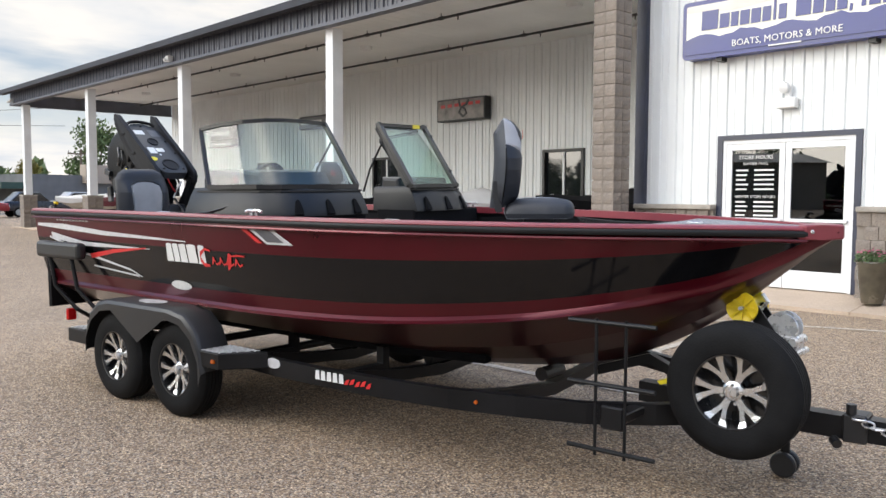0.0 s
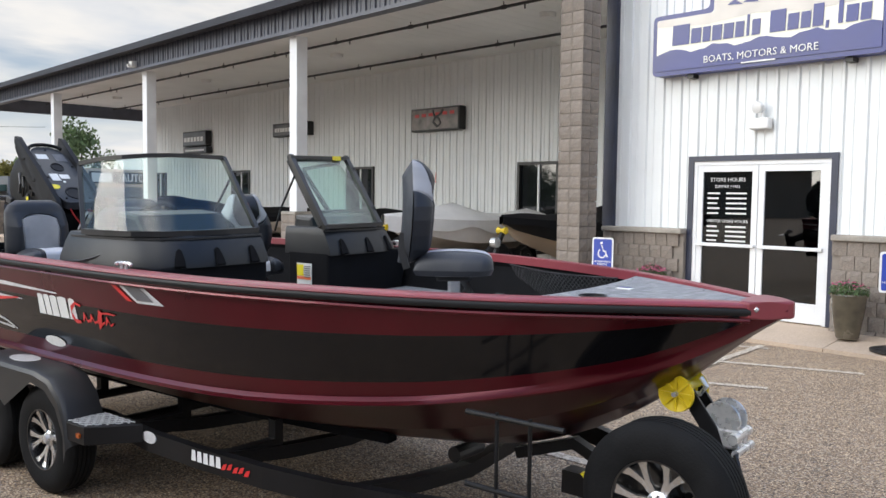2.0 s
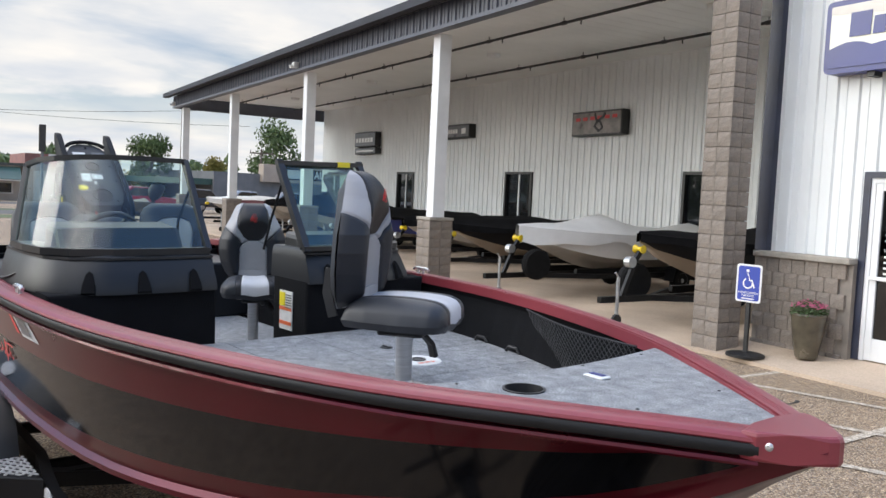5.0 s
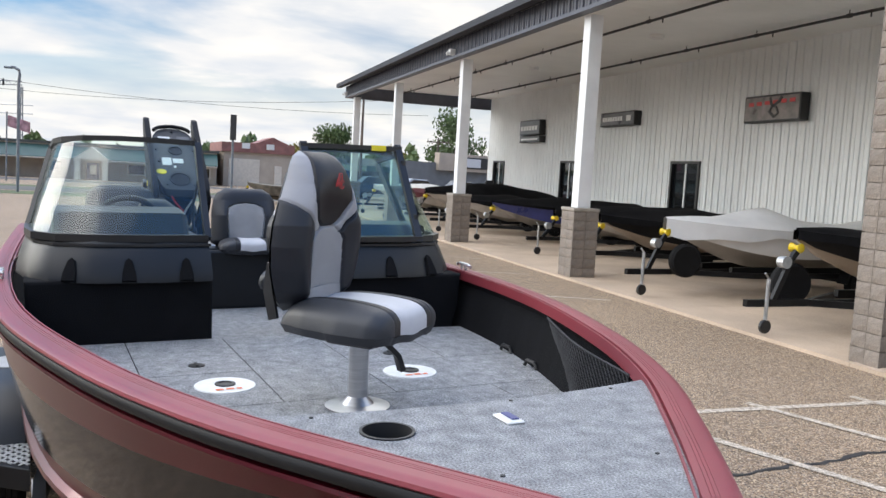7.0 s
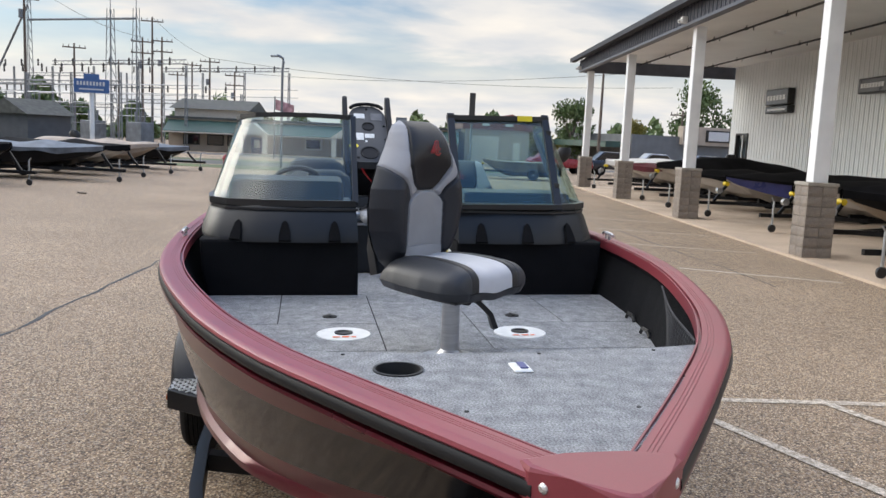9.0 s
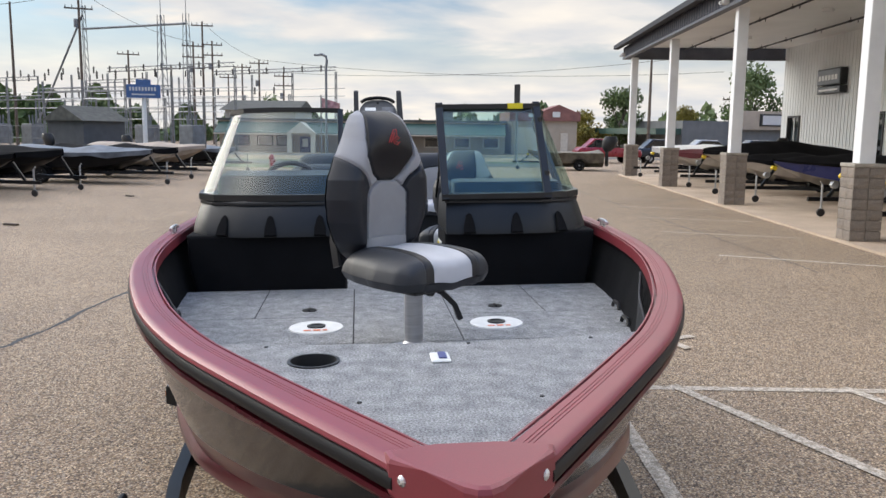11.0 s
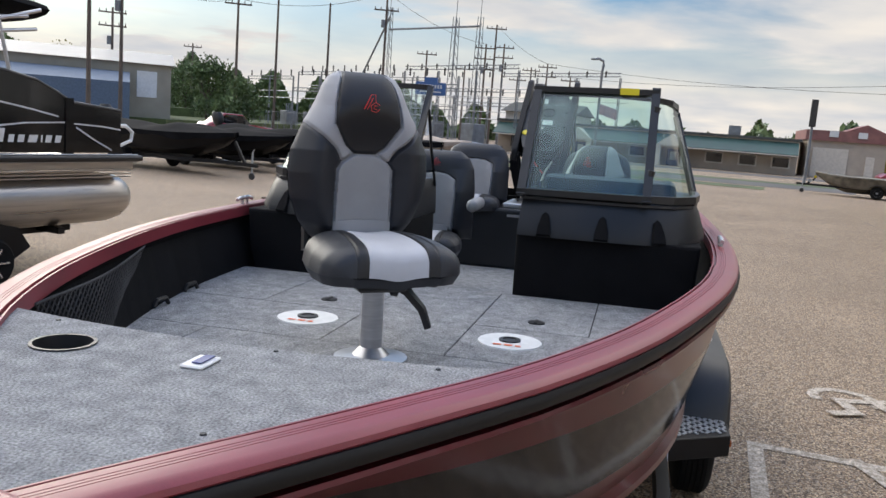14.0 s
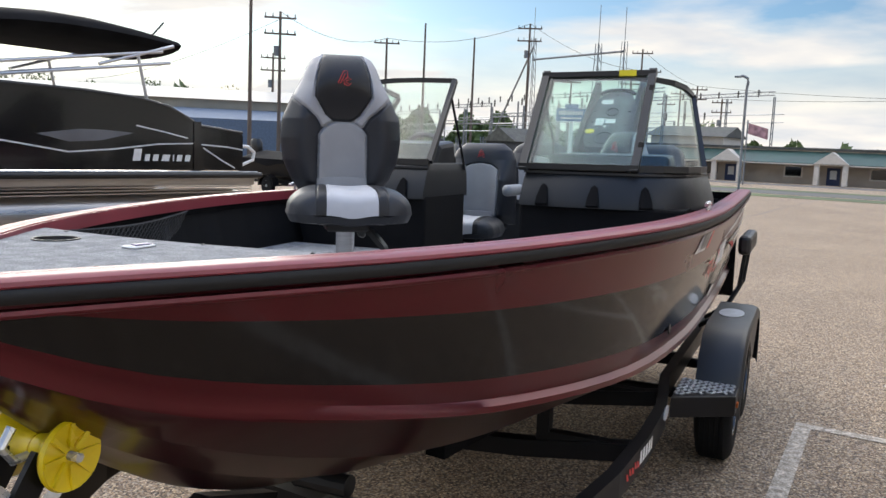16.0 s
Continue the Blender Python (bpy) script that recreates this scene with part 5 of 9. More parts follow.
for side in (-1, 1):
    x = -2.03
    for w, cut in ((0.085, 1), (0.07, 0), (0.085, 0), (0.11, 0), (0.09, 1)):
        bm = BM()
        on_hull(bm, [(x, 1.125), (x + w, 1.125), (x + w, 1.255), (x + w * 0.55, 1.262), (x + (0.02 if cut else 0), 1.255)], side)
        part("name_bar", bm, M_WHITE, hull, "white name bar")
        x += w + 0.012
    bm = BM()
    strip_on_hull(bm, [(-1.47, 1.225, 0.007), (-1.53, 1.235, 0.009), (-1.59, 1.20, 0.016), (-1.60, 1.16, 0.022), (-1.56, 1.12, 0.014), (-1.50, 1.12, 0.008)][::-1], side, 0.006)
    for x0 in (-1.47, -1.39, -1.31, -1.22):
        strip_on_hull(bm, [(x0, 1.13, 0.006), (x0 + 0.022, 1.165, 0.02), (x0 + 0.03, 1.17, 0.012), (x0 + 0.05, 1.13, 0.008), (x0 + 0.085, 1.145, 0.006)], side, 0.006)
    strip_on_hull(bm, [(-1.30, 1.10, 0.008), (-1.275, 1.16, 0.05), (-1.262, 1.17, 0.05), (-1.24, 1.20, 0.008)], side, 0.007)
    strip_on_hull(bm, [(-1.27, 1.195, 0.005), (-1.17, 1.205, 0.007), (-1.10, 1.20, 0.004)], side, 0.007)
    part("script_swash", bm, M_REDDECAL, hull, "red script swash")
    bm = BM()
    on_hull(bm, [(-1.12, 1.405), (-1.07, 1.405), (-0.90, 1.30), (-0.95, 1.30)], side)
    part("red_slash", bm, M_REDDECAL, hull)
    bm = BM()
    on_hull(bm, [(-1.03, 1.400), (-0.80, 1.400), (-0.62, 1.295), (-0.86, 1.295)], side)
    part("silver_badge", bm, M_SILVERDECAL, hull)
    bm = BM()
    on_hull(bm, [(-0.965, 1.388), (-0.82, 1.388), (-0.70, 1.310), (-0.85, 1.310)], side, 0.007)
    part("badge_inset", bm, M_SIGNGREY, hull)
    bm = BM()
    strip_on_hull(bm, [(-4.1, 1.345, 0.012), (-3.6, 1.335, 0.024), (-2.9, 1.30, 0.018), (-1.75, 1.278, 0.004)], side)
    part("silver_swoosh", bm, M_SILVERDECAL, hull)
    bm = BM()
    strip_on_hull(bm, [(-3.85, 1.255, 0.028), (-3.3, 1.20, 0.02), (-2.25, 1.20, 0.003)], side)
    strip_on_hull(bm, [(-3.9, 1.24, 0.01), (-3.3, 1.12, 0.012), (-2.6, 1.02, 0.008), (-2.45, 0.97, 0.005)], side)
    strip_on_hull(bm, [(-3.2, 1.02, 0.006), (-2.5, 0.975, 0.008)], side)
    part("silver_swoosh", bm, M_SILVERDECAL, hull)
    bm = BM()
    strip_on_hull(bm, [(-3.2, 1.10, 0.02), (-2.8, 1.16, 0.016), (-2.3, 1.205, 0.004)], side, 0.006)
    part("red_swoosh", bm, M_REDDECAL, hull)
    bm = BM()
    for k in range(10):
        on_hull(bm, [(-3.72 + 0.058 * k, 1.385), (-3.678 + 0.058 * k, 1.385), (-3.678 + 0.058 * k, 1.408), (-3.72 + 0.058 * k, 1.408)], side)
    part("model_bars", bm, M_SILVERDECAL, hull)
    bm = BM()
    ov = [(-1.93 + 0.13 * math.cos(2 * math.pi * k / 20), 0.945 + 0.035 * math.sin(2 * math.pi * k / 20)) for k in range(20)]
    on_hull(bm, ov, side, 0.006)
    part("oval_sticker", bm, M_STICKER, hull)
    bm = BM()
    if side > 0:
        lathe(bm, [(0.028, 0.0), (0.028, 0.005), (0.015, 0.006)], (-0.62, side * hull_y(-0.62, 0.95), 0.95), (0, side, 0), 14)
    part("through_hull", bm, M_BLKPLAST, hull)
    # cleats
    bm = BM()
    c_ = Vector((-1.0, side * 1.19, 1.477))
    for dx in (-0.025, 0.025):
        cyl(bm, c_ + Vector((dx, 0, 0)), c_ + Vector((dx, 0, 0.03)), 0.009, 8)
    pipe(bm, [c_ + Vector((-0.08, 0, 0.026)), c_ + Vector((-0.05, 0, 0.034)), c_ + Vector((0.05, 0, 0.034)), c_ + Vector((0.08, 0, 0.026))], 0.010, 8)
    part("cleat", bm, M_CHROME, boat, smooth=True)

# bow eye
bm = BM()
pipe(bm, [(1.83, 0, 0.98), (1.90, 0, 0.98), (1.93, 0, 1.02), (1.90, 0, 1.06)], 0.012, 8)
part("bow_eye", bm, M_CHROME, boat)

# cockpit furniture fixed to the boat
bm = BM()
box(bm, -4.05, -3.2, -1.05, 1.05, 0.9, 1.36, 0.02)
part("aft_deck", bm, M_CONSOLE, boat, "charcoal aft deck box")
bm = BM()
box(bm, -3.75, -3.25, -0.2, 0.2, 1.36, 1.40, 0.01)
part("splash_well_plate", bm, M_ALU, boat, "pale aluminium plate before the motor")
for y in (-0.1, 0.1):
    bm = BM()
    box(bm, -3.205, -3.19, y - 0.05, y + 0.05, 1.30, 1.32)
    part("drawer_pull", bm, M_ALU, boat)
# warning labels on the port console base
bm = BM()
box(bm, -1.17, -1.02, 0.262, 0.268, 1.17, 1.40)
lb = part("warning_label", bm, M_STICKER, con_p, "white warning label")
bm = BM()
box(bm, -1.165, -1.10, 0.258, 0.262, 1.31, 1.39)
part("yellow_field", bm, M_YELLOW, lb)
bm = BM()
for z in (1.20, 1.285):
    box(bm, -1.165, -1.025, 0.258, 0.262, z, z + 0.02)
part("orange_field", bm, M_ORANGE, lb)
bm = BM()
for k in range(6):
    box(bm, -1.09, -1.03, 0.258, 0.262, 1.30 + 0.015 * k, 1.306 + 0.015 * k)
part("print_bars", bm, M_SIGNGREY, lb)
# steering wheel
bm = BM()
cw = Matrix.Translation((-1.60, -0.60, 1.68)) @ pose(0, 0, 0, 0, -62, 0)
lp = [cw @ Vector((0.17 * math.cos(2 * math.pi * k / 28), 0.17 * math.sin(2 * math.pi * k / 28), 0)) for k in range(29)]
pipe(bm, lp, 0.016, 8)
for k in range(3):
    a = 2 * math.pi * k / 3 + 0.5
    pipe(bm, [cw @ Vector((0, 0, 0)), cw @ Vector((0.16 * math.cos(a), 0.16 * math.sin(a), 0))], 0.012, 6)
pipe(bm, [cw @ Vector((0, 0, 0)), cw @ Vector((0, 0, -0.15))], 0.03, 8)
part("steering_wheel", bm, M_BLKPLAST, con_s, smooth=True)
# aerial cable lying on the starboard side deck
bm = BM()
pipe(bm, [(-1.95, -1.0, 1.475), (-1.75, -1.13, 1.478), (-1.55, -1.15, 1.49), (-1.42, -1.14, 1.515), (-1.36, -1.12, 1.535)], 0.006, 6)
part("cable", bm, M_BLKPLAST, con_s)


# ---- seats ----
def seat_back(parent, H, wide, lean, head=True, name="backrest"):
    """A padded backrest facing +x, with colour panels that meet in sewn grooves."""
    NU, NV = 170, 210

    def half(v):
        t = [(0.0, 0.50), (0.06, 0.68), (0.14, 0.82), (0.27, 0.95), (0.42, 1.0), (0.55, 0.97), (0.68, 0.84), (0.82, 0.66), (0.92, 0.56), (0.97, 0.48), (1.0, 0.34)] if head else \
            [(0.0, 0.98), (0.2, 1.0), (0.6, 0.98), (0.8, 0.93), (0.92, 0.8), (1.0, 0.55)]
        return wide * lerp_table(t, v)[0]

    def region(a, v):
        """0 bolster, 1 centre, 2 headrest, 3 wing"""
        y = abs(a)
        if head:
            hh = lerp_table([(0.54, 0.16), (0.58, 0.28), (0.70, 0.46), (0.82, 0.44), (0.92, 0.38), (1.0, 0.30)], v)[0] if v > 0.54 else -1
            if y < hh:
                return 2
            if v > 0.86 or (v > 0.50 and y < lerp_table([(0.50, 0.34), (0.56, 0.42), (0.66, 0.70), (0.74, 0.9), (0.80, 1.2)], v)[0] and y > lerp_table([(0.50, 0.30), (0.54, 0.16)], v)[0]):
                return 3
            cc = lerp_table([(0.0, 0.44), (0.1, 0.40), (0.3, 0.40), (0.45, 0.39), (0.52, 0.28), (0.56, 0.0)], v)[0]
            return 1 if y < cc else 0
        cc = lerp_table([(0.0, 0.50), (0.5, 0.56), (0.68, 0.52), (0.74, 0.30), (0.76, 0.0)], v)[0]
        return 1 if y < cc and v > 0.04 else 0

    reg, P = {}, {}
    edge_ = np.zeros((NU + 3, NV + 3))
    for j in range(NV + 1):
        v = j / NV
        for i in range(NU + 1):
            u = 2 * i / NU - 1
            reg[i, j] = region(u * half(v) / wide, v)
    for j in range(NV):
        for i in range(NU):
            if reg[i, j] != reg[i + 1, j] or reg[i, j] != reg[i, j + 1]:
                edge_[i + 1, j + 1] = 1.0
    for _ in range(4):
        e = edge_
        edge_ = (e + np.roll(e, 1, 0) + np.roll(e, -1, 0) + np.roll(e, 1, 1) + np.roll(e, -1, 1)) / 5 * 1.25
    for j in range(NV + 1):
        v = j / NV
        for i in range(NU + 1):
            u = 2 * i / NU - 1
            y = u * half(v)
            puff = 0.07 * (1 - abs(u) ** 4) ** 0.6 * (1 - abs(2 * v - 1) ** 9) ** 0.6
            bol = 0.045 * math.exp(-((abs(u) - 0.68) / 0.25) ** 2) * (1 if v < 0.55 else max(0, 1 - (v - 0.55) * 4)) * min(1, v * 8)
            hd = 0.045 * math.exp(-((v - 0.8) / 0.15) ** 2) * (1 - abs(u) ** 3) if head else 0.0
            seam = -0.016 * min(1.0, edge_[i + 1, j + 1])
            P[i, j] = Vector((0.0 + puff + bol + hd + seam - lean * v + 0.02 * math.sin(math.pi * v), y, v * H))
    names = {0: ("side_bolster", M_VDARK), 1: ("centre_panel", M_VMID), 2: ("headrest", M_VBLACK), 3: ("shoulder_wing", M_VPALE)}
    for r, (nm, mt) in names.items():
        bm = BM()
        vs = {}
        for j in range(NV):
            for i in range(NU):
                c_ = [reg[i + a, j + b] for a, b in ((0, 0), (1, 0), (1, 1), (0, 1))]
                if max(set(c_), key=lambda q: (c_.count(q), q)) != r:
                    continue
                f = []
                for a, b in ((0, 0), (1, 0), (1, 1), (0, 1)):
                    k = (i + a, j + b)
                    if k not in vs:
                        vs[k] = bm.verts.new(P[k])
                    f.append(vs[k])
                bm.faces.new(f)
        if len(bm.faces):
            part(nm, bm, mt, parent, smooth=True)
        else:
            bm.free()
    # rear shell
    bm = BM()
    rows = []
    for j in range(0, NV + 1, 4):
        v = j / NV
        lp = []
        for k in range(13):
            u = 2 * k / 12 - 1
            y = u * half(v) * 1.004
            x = 0.001 - 0.07 * (1 - abs(u) ** 3) * min(1, (1 - v) * 6 + 0.05) - lean * v + 0.02 * math.sin(math.pi * v)
            lp.append(Vector((x, -y, v * H)))
        rows.append(lp)
    bridge(bm, rows, closed=False, caps=False)
    part("back_shell", bm, M_VDARK2, parent, smooth=True)


M_VBLACK = mat("black_vinyl", (0.008, 0.008, 0.010), 0.5, var=0.12, scale=8, bump=0.12, bscale=240)
M_VPALE = mat("light_grey_vinyl", (0.33, 0.33, 0.345), 0.5, var=0.05, scale=8, bump=0.1, bscale=240)
M_VDARK2 = mat("dark_grey_vinyl", (0.024, 0.026, 0.032), 0.5, var=0.1, scale=8, bump=0.12, bscale=240)


def cushion(parent, L, W, T, name="cushion", stripe=True):
    """Seat pad from x=0 forwards, top at z=0."""

    def wid(s):
        return W * lerp_table([(0.0, 0.78), (0.25, 0.92), (0.6, 1.0), (0.85, 0.97), (0.95, 0.86), (1.0, 0.66)], s)[0]

    P, R = {}, {}
    n = 44
    q1, q2, q3 = 16, 6, 14          # columns of bolster, inset and half of the centre
    NU = 2 * (q1 + q2 + q3)
    for i in range(NU + 1):
        k = i - NU // 2
        for j in range(n):
            s = j / (n - 1)
            e1, e2 = (0.30 + 0.10 * s) * W / wid(s), (0.42 + 0.14 * s) * W / wid(s)
            a = abs(k)
            u = e1 * a / q3 if a <= q3 else e1 + (e2 - e1) * (a - q3) / q2 if a <= q3 + q2 else e2 + (1 - e2) * (a - q3 - q2) / q1
            u = math.copysign(u, k)
            y = u * wid(s)
            hh = max(0.0, 1 - abs(u) ** 5) ** 0.45 * max(0.0, 1 - abs(2 * s - 1) ** 7) ** 0.45
            dome = 0.02 * (1 - u * u) * math.sin(math.pi * s) - 0.012 * math.exp(-(u / 0.35) ** 2)
            over = 0.016 * (hh - 0.5) if s > 0.5 else 0.0
            P[i, j] = Vector((s * L + over, y, -T + T * hh + dome))
            if stripe and a in (q3, q3 + q2):
                P[i, j].z -= 0.005
    for i in range(NU):
        a = abs(i + 0.5 - NU // 2)
        R[i] = 0 if not stripe else 1 if a < q3 else 2 if a < q3 + q2 else 0
    for r, (nm, mt) in {0: ("seat_bolster", M_VDARK2), 1: ("seat_centre", M_VLIGHT), 2: ("seat_inset", M_VBLACK)}.items():
        bm = BM()
        vs = {}
        for i in range(NU):
            for j in range(n - 1):
                if R[i] != r:
                    continue
                f = []
                for a, b in ((0, 0), (0, 1), (1, 1), (1, 0)):
                    k = (i + a, j + b)
                    if k not in vs:
                        vs[k] = bm.verts.new(P[k])
                    f.append(vs[k])
                bm.faces.new(f[::-1])
        if r == 0:
            rim_ = [P[i, 0] for i in range(0, NU + 1, 4)] + [P[NU, j] for j in range(1, n)] + [P[i, n - 1] for i in range(NU - 4, -1, -4)] + [P[0, j] for j in range(n - 2, 0, -1)]
            mid = Vector((L * 0.5, 0, -T))
            bridge(bm, [rim_, [q * 0.94 + mid * 0.06 - Vector((0, 0, 0.03)) for q in rim_], [q * 0.8 + mid * 0.2 - Vector((0, 0, 0.035)) for q in rim_]], caps=True)
        if len(bm.faces):
            part(nm, bm, mt, parent, smooth=True)
        else:
            bm.free()


def emblem(parent, m):
    bm = BM()
    for pts in ([(-0.026, -0.018), (-0.004, 0.030), (0.010, 0.030), (0.012, 0.004)], [(-0.016, -0.018), (0.002, 0.020)], [(0.026, -0.002), (0.012, 0.006), (-0.004, -0.006), (0.0, -0.022), (0.016, -0.026), (0.026, -0.016)], [(0.018, -0.006), (0.008, -0.004), (0.006, -0.014), (0.016, -0.017)]):
        pipe(bm, [m @ Vector((0, y, z)) for y, z in pts], 0.0015, 5)
    part("red_emblem", bm, M_REDDECAL, parent)


def pedestal_seat(label, x, y, deck, zc, yaw, scale=1.0, arm=False, flat_top=False):
    s = empty("pedestal_seat", HULLM @ pose(x, y, deck, 0, 0, yaw))
    tagged(s, label, "boat seat", group="boat seats")
    h = zc - deck
    bm = BM()
    lathe(bm, [(0.12, 0.0), (0.12, 0.006), (0.06, 0.014), (0.045, 0.03), (0.036, 0.04), (0.036, h * 0.7), (0.041, h * 0.72), (0.041, h - 0.15)], n=24)
    part("pedestal", bm, M_ALU, s, "silver aluminium pedestal", smooth=True)
    bm = BM()
    box(bm, -0.10, 0.10, -0.08, 0.08, h - 0.16, h - 0.118, 0.008, 1)
    part("swivel_mount", bm, M_BLKPLAST, s)
    bm = BM()
    pipe(bm, [(0.0, 0.05, h - 0.14), (0.05, 0.10, h - 0.17), (0.08, 0.14, h - 0.22), (0.09, 0.16, h - 0.28)], 0, flat=(0.017, 0.010))
    part("lever", bm, M_BLKPLAST, s)
    bm = BM()
    lathe(bm, [(0.012, 0.0), (0.024, 0.012), (0.024, 0.03), (0.01, 0.036)], (0.02, 0.045, h - 0.16), (0.2, 1, -0.2), 12)
    part("knob", bm, M_BLKPLAST, s, smooth=True)
    cu = empty("seat")
    cu.parent = s
    cu.matrix_basis = pose(-0.225, 0.005, h)
    cushion(cu, 0.455 * scale, 0.235 * scale, 0.088)
    bk = empty("backrest")
    bk.parent = s
    bk.matrix_basis = pose(-0.255, 0.0, h - 0.055)
    H = 0.582 * scale
    if flat_top:
        seat_back(bk, H, 0.262 * scale, 0.02, head=False)
        emblem(bk, pose(0.062, 0, H * 0.86))
    else:
        seat_back(bk, H, 0.245 * scale, -0.02)
        emblem(bk, pose(0.149, 0, H * 0.82))
    bm = BM()
    pipe(bm, [(-0.19, y, h + 0.012 + 0.004 * math.cos(20 * y)) for y in (-0.10, -0.05, 0.0, 0.05, 0.10)], 0, flat=(0.03, 0.022))
    part("lumbar_fold", bm, M_VMID, s, "grey vinyl fold between seat and backrest", smooth=True)
    for sg in (-1, 1):
        bm = BM()
        pipe(bm, [(-0.26, sg * 0.17, h - 0.08), (-0.29, sg * 0.165, h + 0.02), (-0.28, sg * 0.16, h + 0.12)], 0, flat=(0.006, 0.02))
        part("back_hinge", bm, M_BLKPLAST, s)
    if arm:
        for sg in (-1, 1):
            bm = BM()
            box(bm, -0.16, 0.16, sg * 0.30 - 0.035, sg * 0.30 + 0.035, h + 0.16, h + 0.235, 0.032, 3)
            part("armrest", bm, M_VMID, s, smooth=True)
    return s


pedestal_seat("charcoal and grey vinyl fishing seat on an aluminium bow pedestal", 0.44, 0.01, DZ, 1.572, 36.5)
pedestal_seat("charcoal and grey vinyl passenger seat behind the port console", -1.91, 0.45, 0.90, 1.38, -24, 0.96)
pedestal_seat("charcoal vinyl helm seat with grey armrests behind the wheel", -1.95, -0.45, 0.90, 1.29, 2, 0.96, True, True)


def jump_seat(y):
    s = empty("jump_seat", HULLM @ pose(-3.5, y, 1.36))
    tagged(s, "charcoal and light grey folding jump seat on the aft deck", "boat seat", group="jump seats")
    seat_back(s, 0.47, 0.265, 0.05, head=False)
    cu = empty("seat")
    cu.parent = s
    cu.matrix_basis = pose(0.02, 0, 0.075)
    cushion(cu, 0.34, 0.25, 0.07)


jump_seat(-0.47)
jump_seat(0.47)

# ---- outboard motor ----
mo = empty("outboard_motor", HULLM)
tagged(mo, "graphite-grey outboard motor with two fins, tilted up on the transom", "outboard motor")
bm = BM()
secs = [(1.40, -4.30, -3.92, 0.10), (1.52, -4.52, -3.86, 0.135), (1.70, -4.68, -3.80, 0.16), (1.90, -4.74, -3.92, 0.172), (2.06, -4.70, -4.10, 0.172), (2.18, -4.60, -4.26, 0.15), (2.24, -4.52, -4.34, 0.10)]
loops = []
for z, xa, xb, w in secs:
    loops.append([Vector(((xa + xb) / 2 + (xb - xa) / 2 * math.copysign(abs(math.cos(a)) ** 0.45, math.cos(a)), w * math.copysign(abs(math.sin(a)) ** 0.55, math.sin(a)), z)) for a in [2 * math.pi * k / 28 for k in range(28)]])
bridge(bm, loops)
part("cowl", bm, M_VOID, mo, "black open engine bay", smooth=True)
# sloping face: P(v along it, h above it)
FP = lambda v, h: (-3.69 - 0.79 * v + 0.61 * h, 1.80 + 0.61 * v + 0.79 * h)
TPM = Matrix(((0, -0.79, 0.61, -3.69), (1, 0, 0, 0), (0, 0.61, 0.79, 1.80), (0, 0, 0, 1)))
for s in (-1, 1):
    bm = BM()
    prism(bm, rounded([FP(-0.10, -0.05), FP(-0.04, 0.035), FP(0.20, 0.055), FP(0.62, 0.065), FP(0.86, 0.075), FP(0.92, 0.05), FP(0.86, -0.02), FP(0.66, -0.09), FP(0.36, -0.15), FP(0.06, -0.13)], 0.02, 3), 0.178, 0.222, Matrix(((1, 0, 0, 0), (0, 0, s, 0), (0, 1, 0, 0), (0, 0, 0, 1))), bevel=0.012)
    sf = part("side_rail", bm, M_COWL, mo, "charcoal side rail of the cowl", smooth=True)
    bm = BM()
    for v, h in ((0.12, -0.06), (0.40, -0.06), (0.66, -0.02)):
        x, z = FP(v, h)
        box(bm, x - 0.03, x + 0.03, min(s * 0.21, s * 0.228), max(s * 0.21, s * 0.228), z - 0.012, z + 0.012, 0.003, 1)
    part("latch_slot", bm, M_VOID, sf)
    bm = BM()
    pipe(bm, [(*FP(-0.02, -0.03)[:1], s * 0.20, FP(-0.02, -0.03)[1]), (-3.74, s * 0.195, 1.66), (-3.82, s * 0.165, 1.50), (-3.88, s * 0.15, 1.42)], 0, flat=(0.035, 0.03))
    part("lower_cover", bm, M_COWL, mo, smooth=True)
    rnd = random.Random(31 + s)
    for k in range(16):
        bm = BM()
        x, z = rnd.uniform(-4.62, -3.95), rnd.uniform(1.56, 1.95)
        if k % 3:
            box(bm, -0.05, 0.05, -0.02, 0.02, -0.03, 0.03, 0.006, 1, m=pose(x, s * 0.175, z, 0, rnd.uniform(0, 90), 0))
        else:
            pipe(bm, [(x, s * 0.18, z), (x + 0.06, s * 0.195, z + 0.08), (x + 0.02, s * 0.18, z + 0.18)], 0.011, 6)
        part("engine_part", bm, M_BLKPLAST if k % 4 else M_STEELD, mo)
    bm = BM()
    lathe(bm, [(0.022, 0.0), (0.022, 0.004), (0.005, 0.005)], (-4.22, s * 0.197, 1.83), (0, s, 0), 12)
    part("yellow_cap", bm, M_YELLOW, mo)
bm = BM()
prism(bm, rounded([(-0.13, -0.02), (0.13, -0.02), (0.172, 0.12), (0.182, 0.42), (0.165, 0.68), (0.10, 0.80), (-0.10, 0.80), (-0.165, 0.68), (-0.182, 0.42), (-0.172, 0.12)], 0.04), -0.06, 0.02, TPM, bevel=0.014)
tp = part("top_panel", bm, M_COWLTOP, mo, "dark grey sloping cover with stickers", smooth=True)
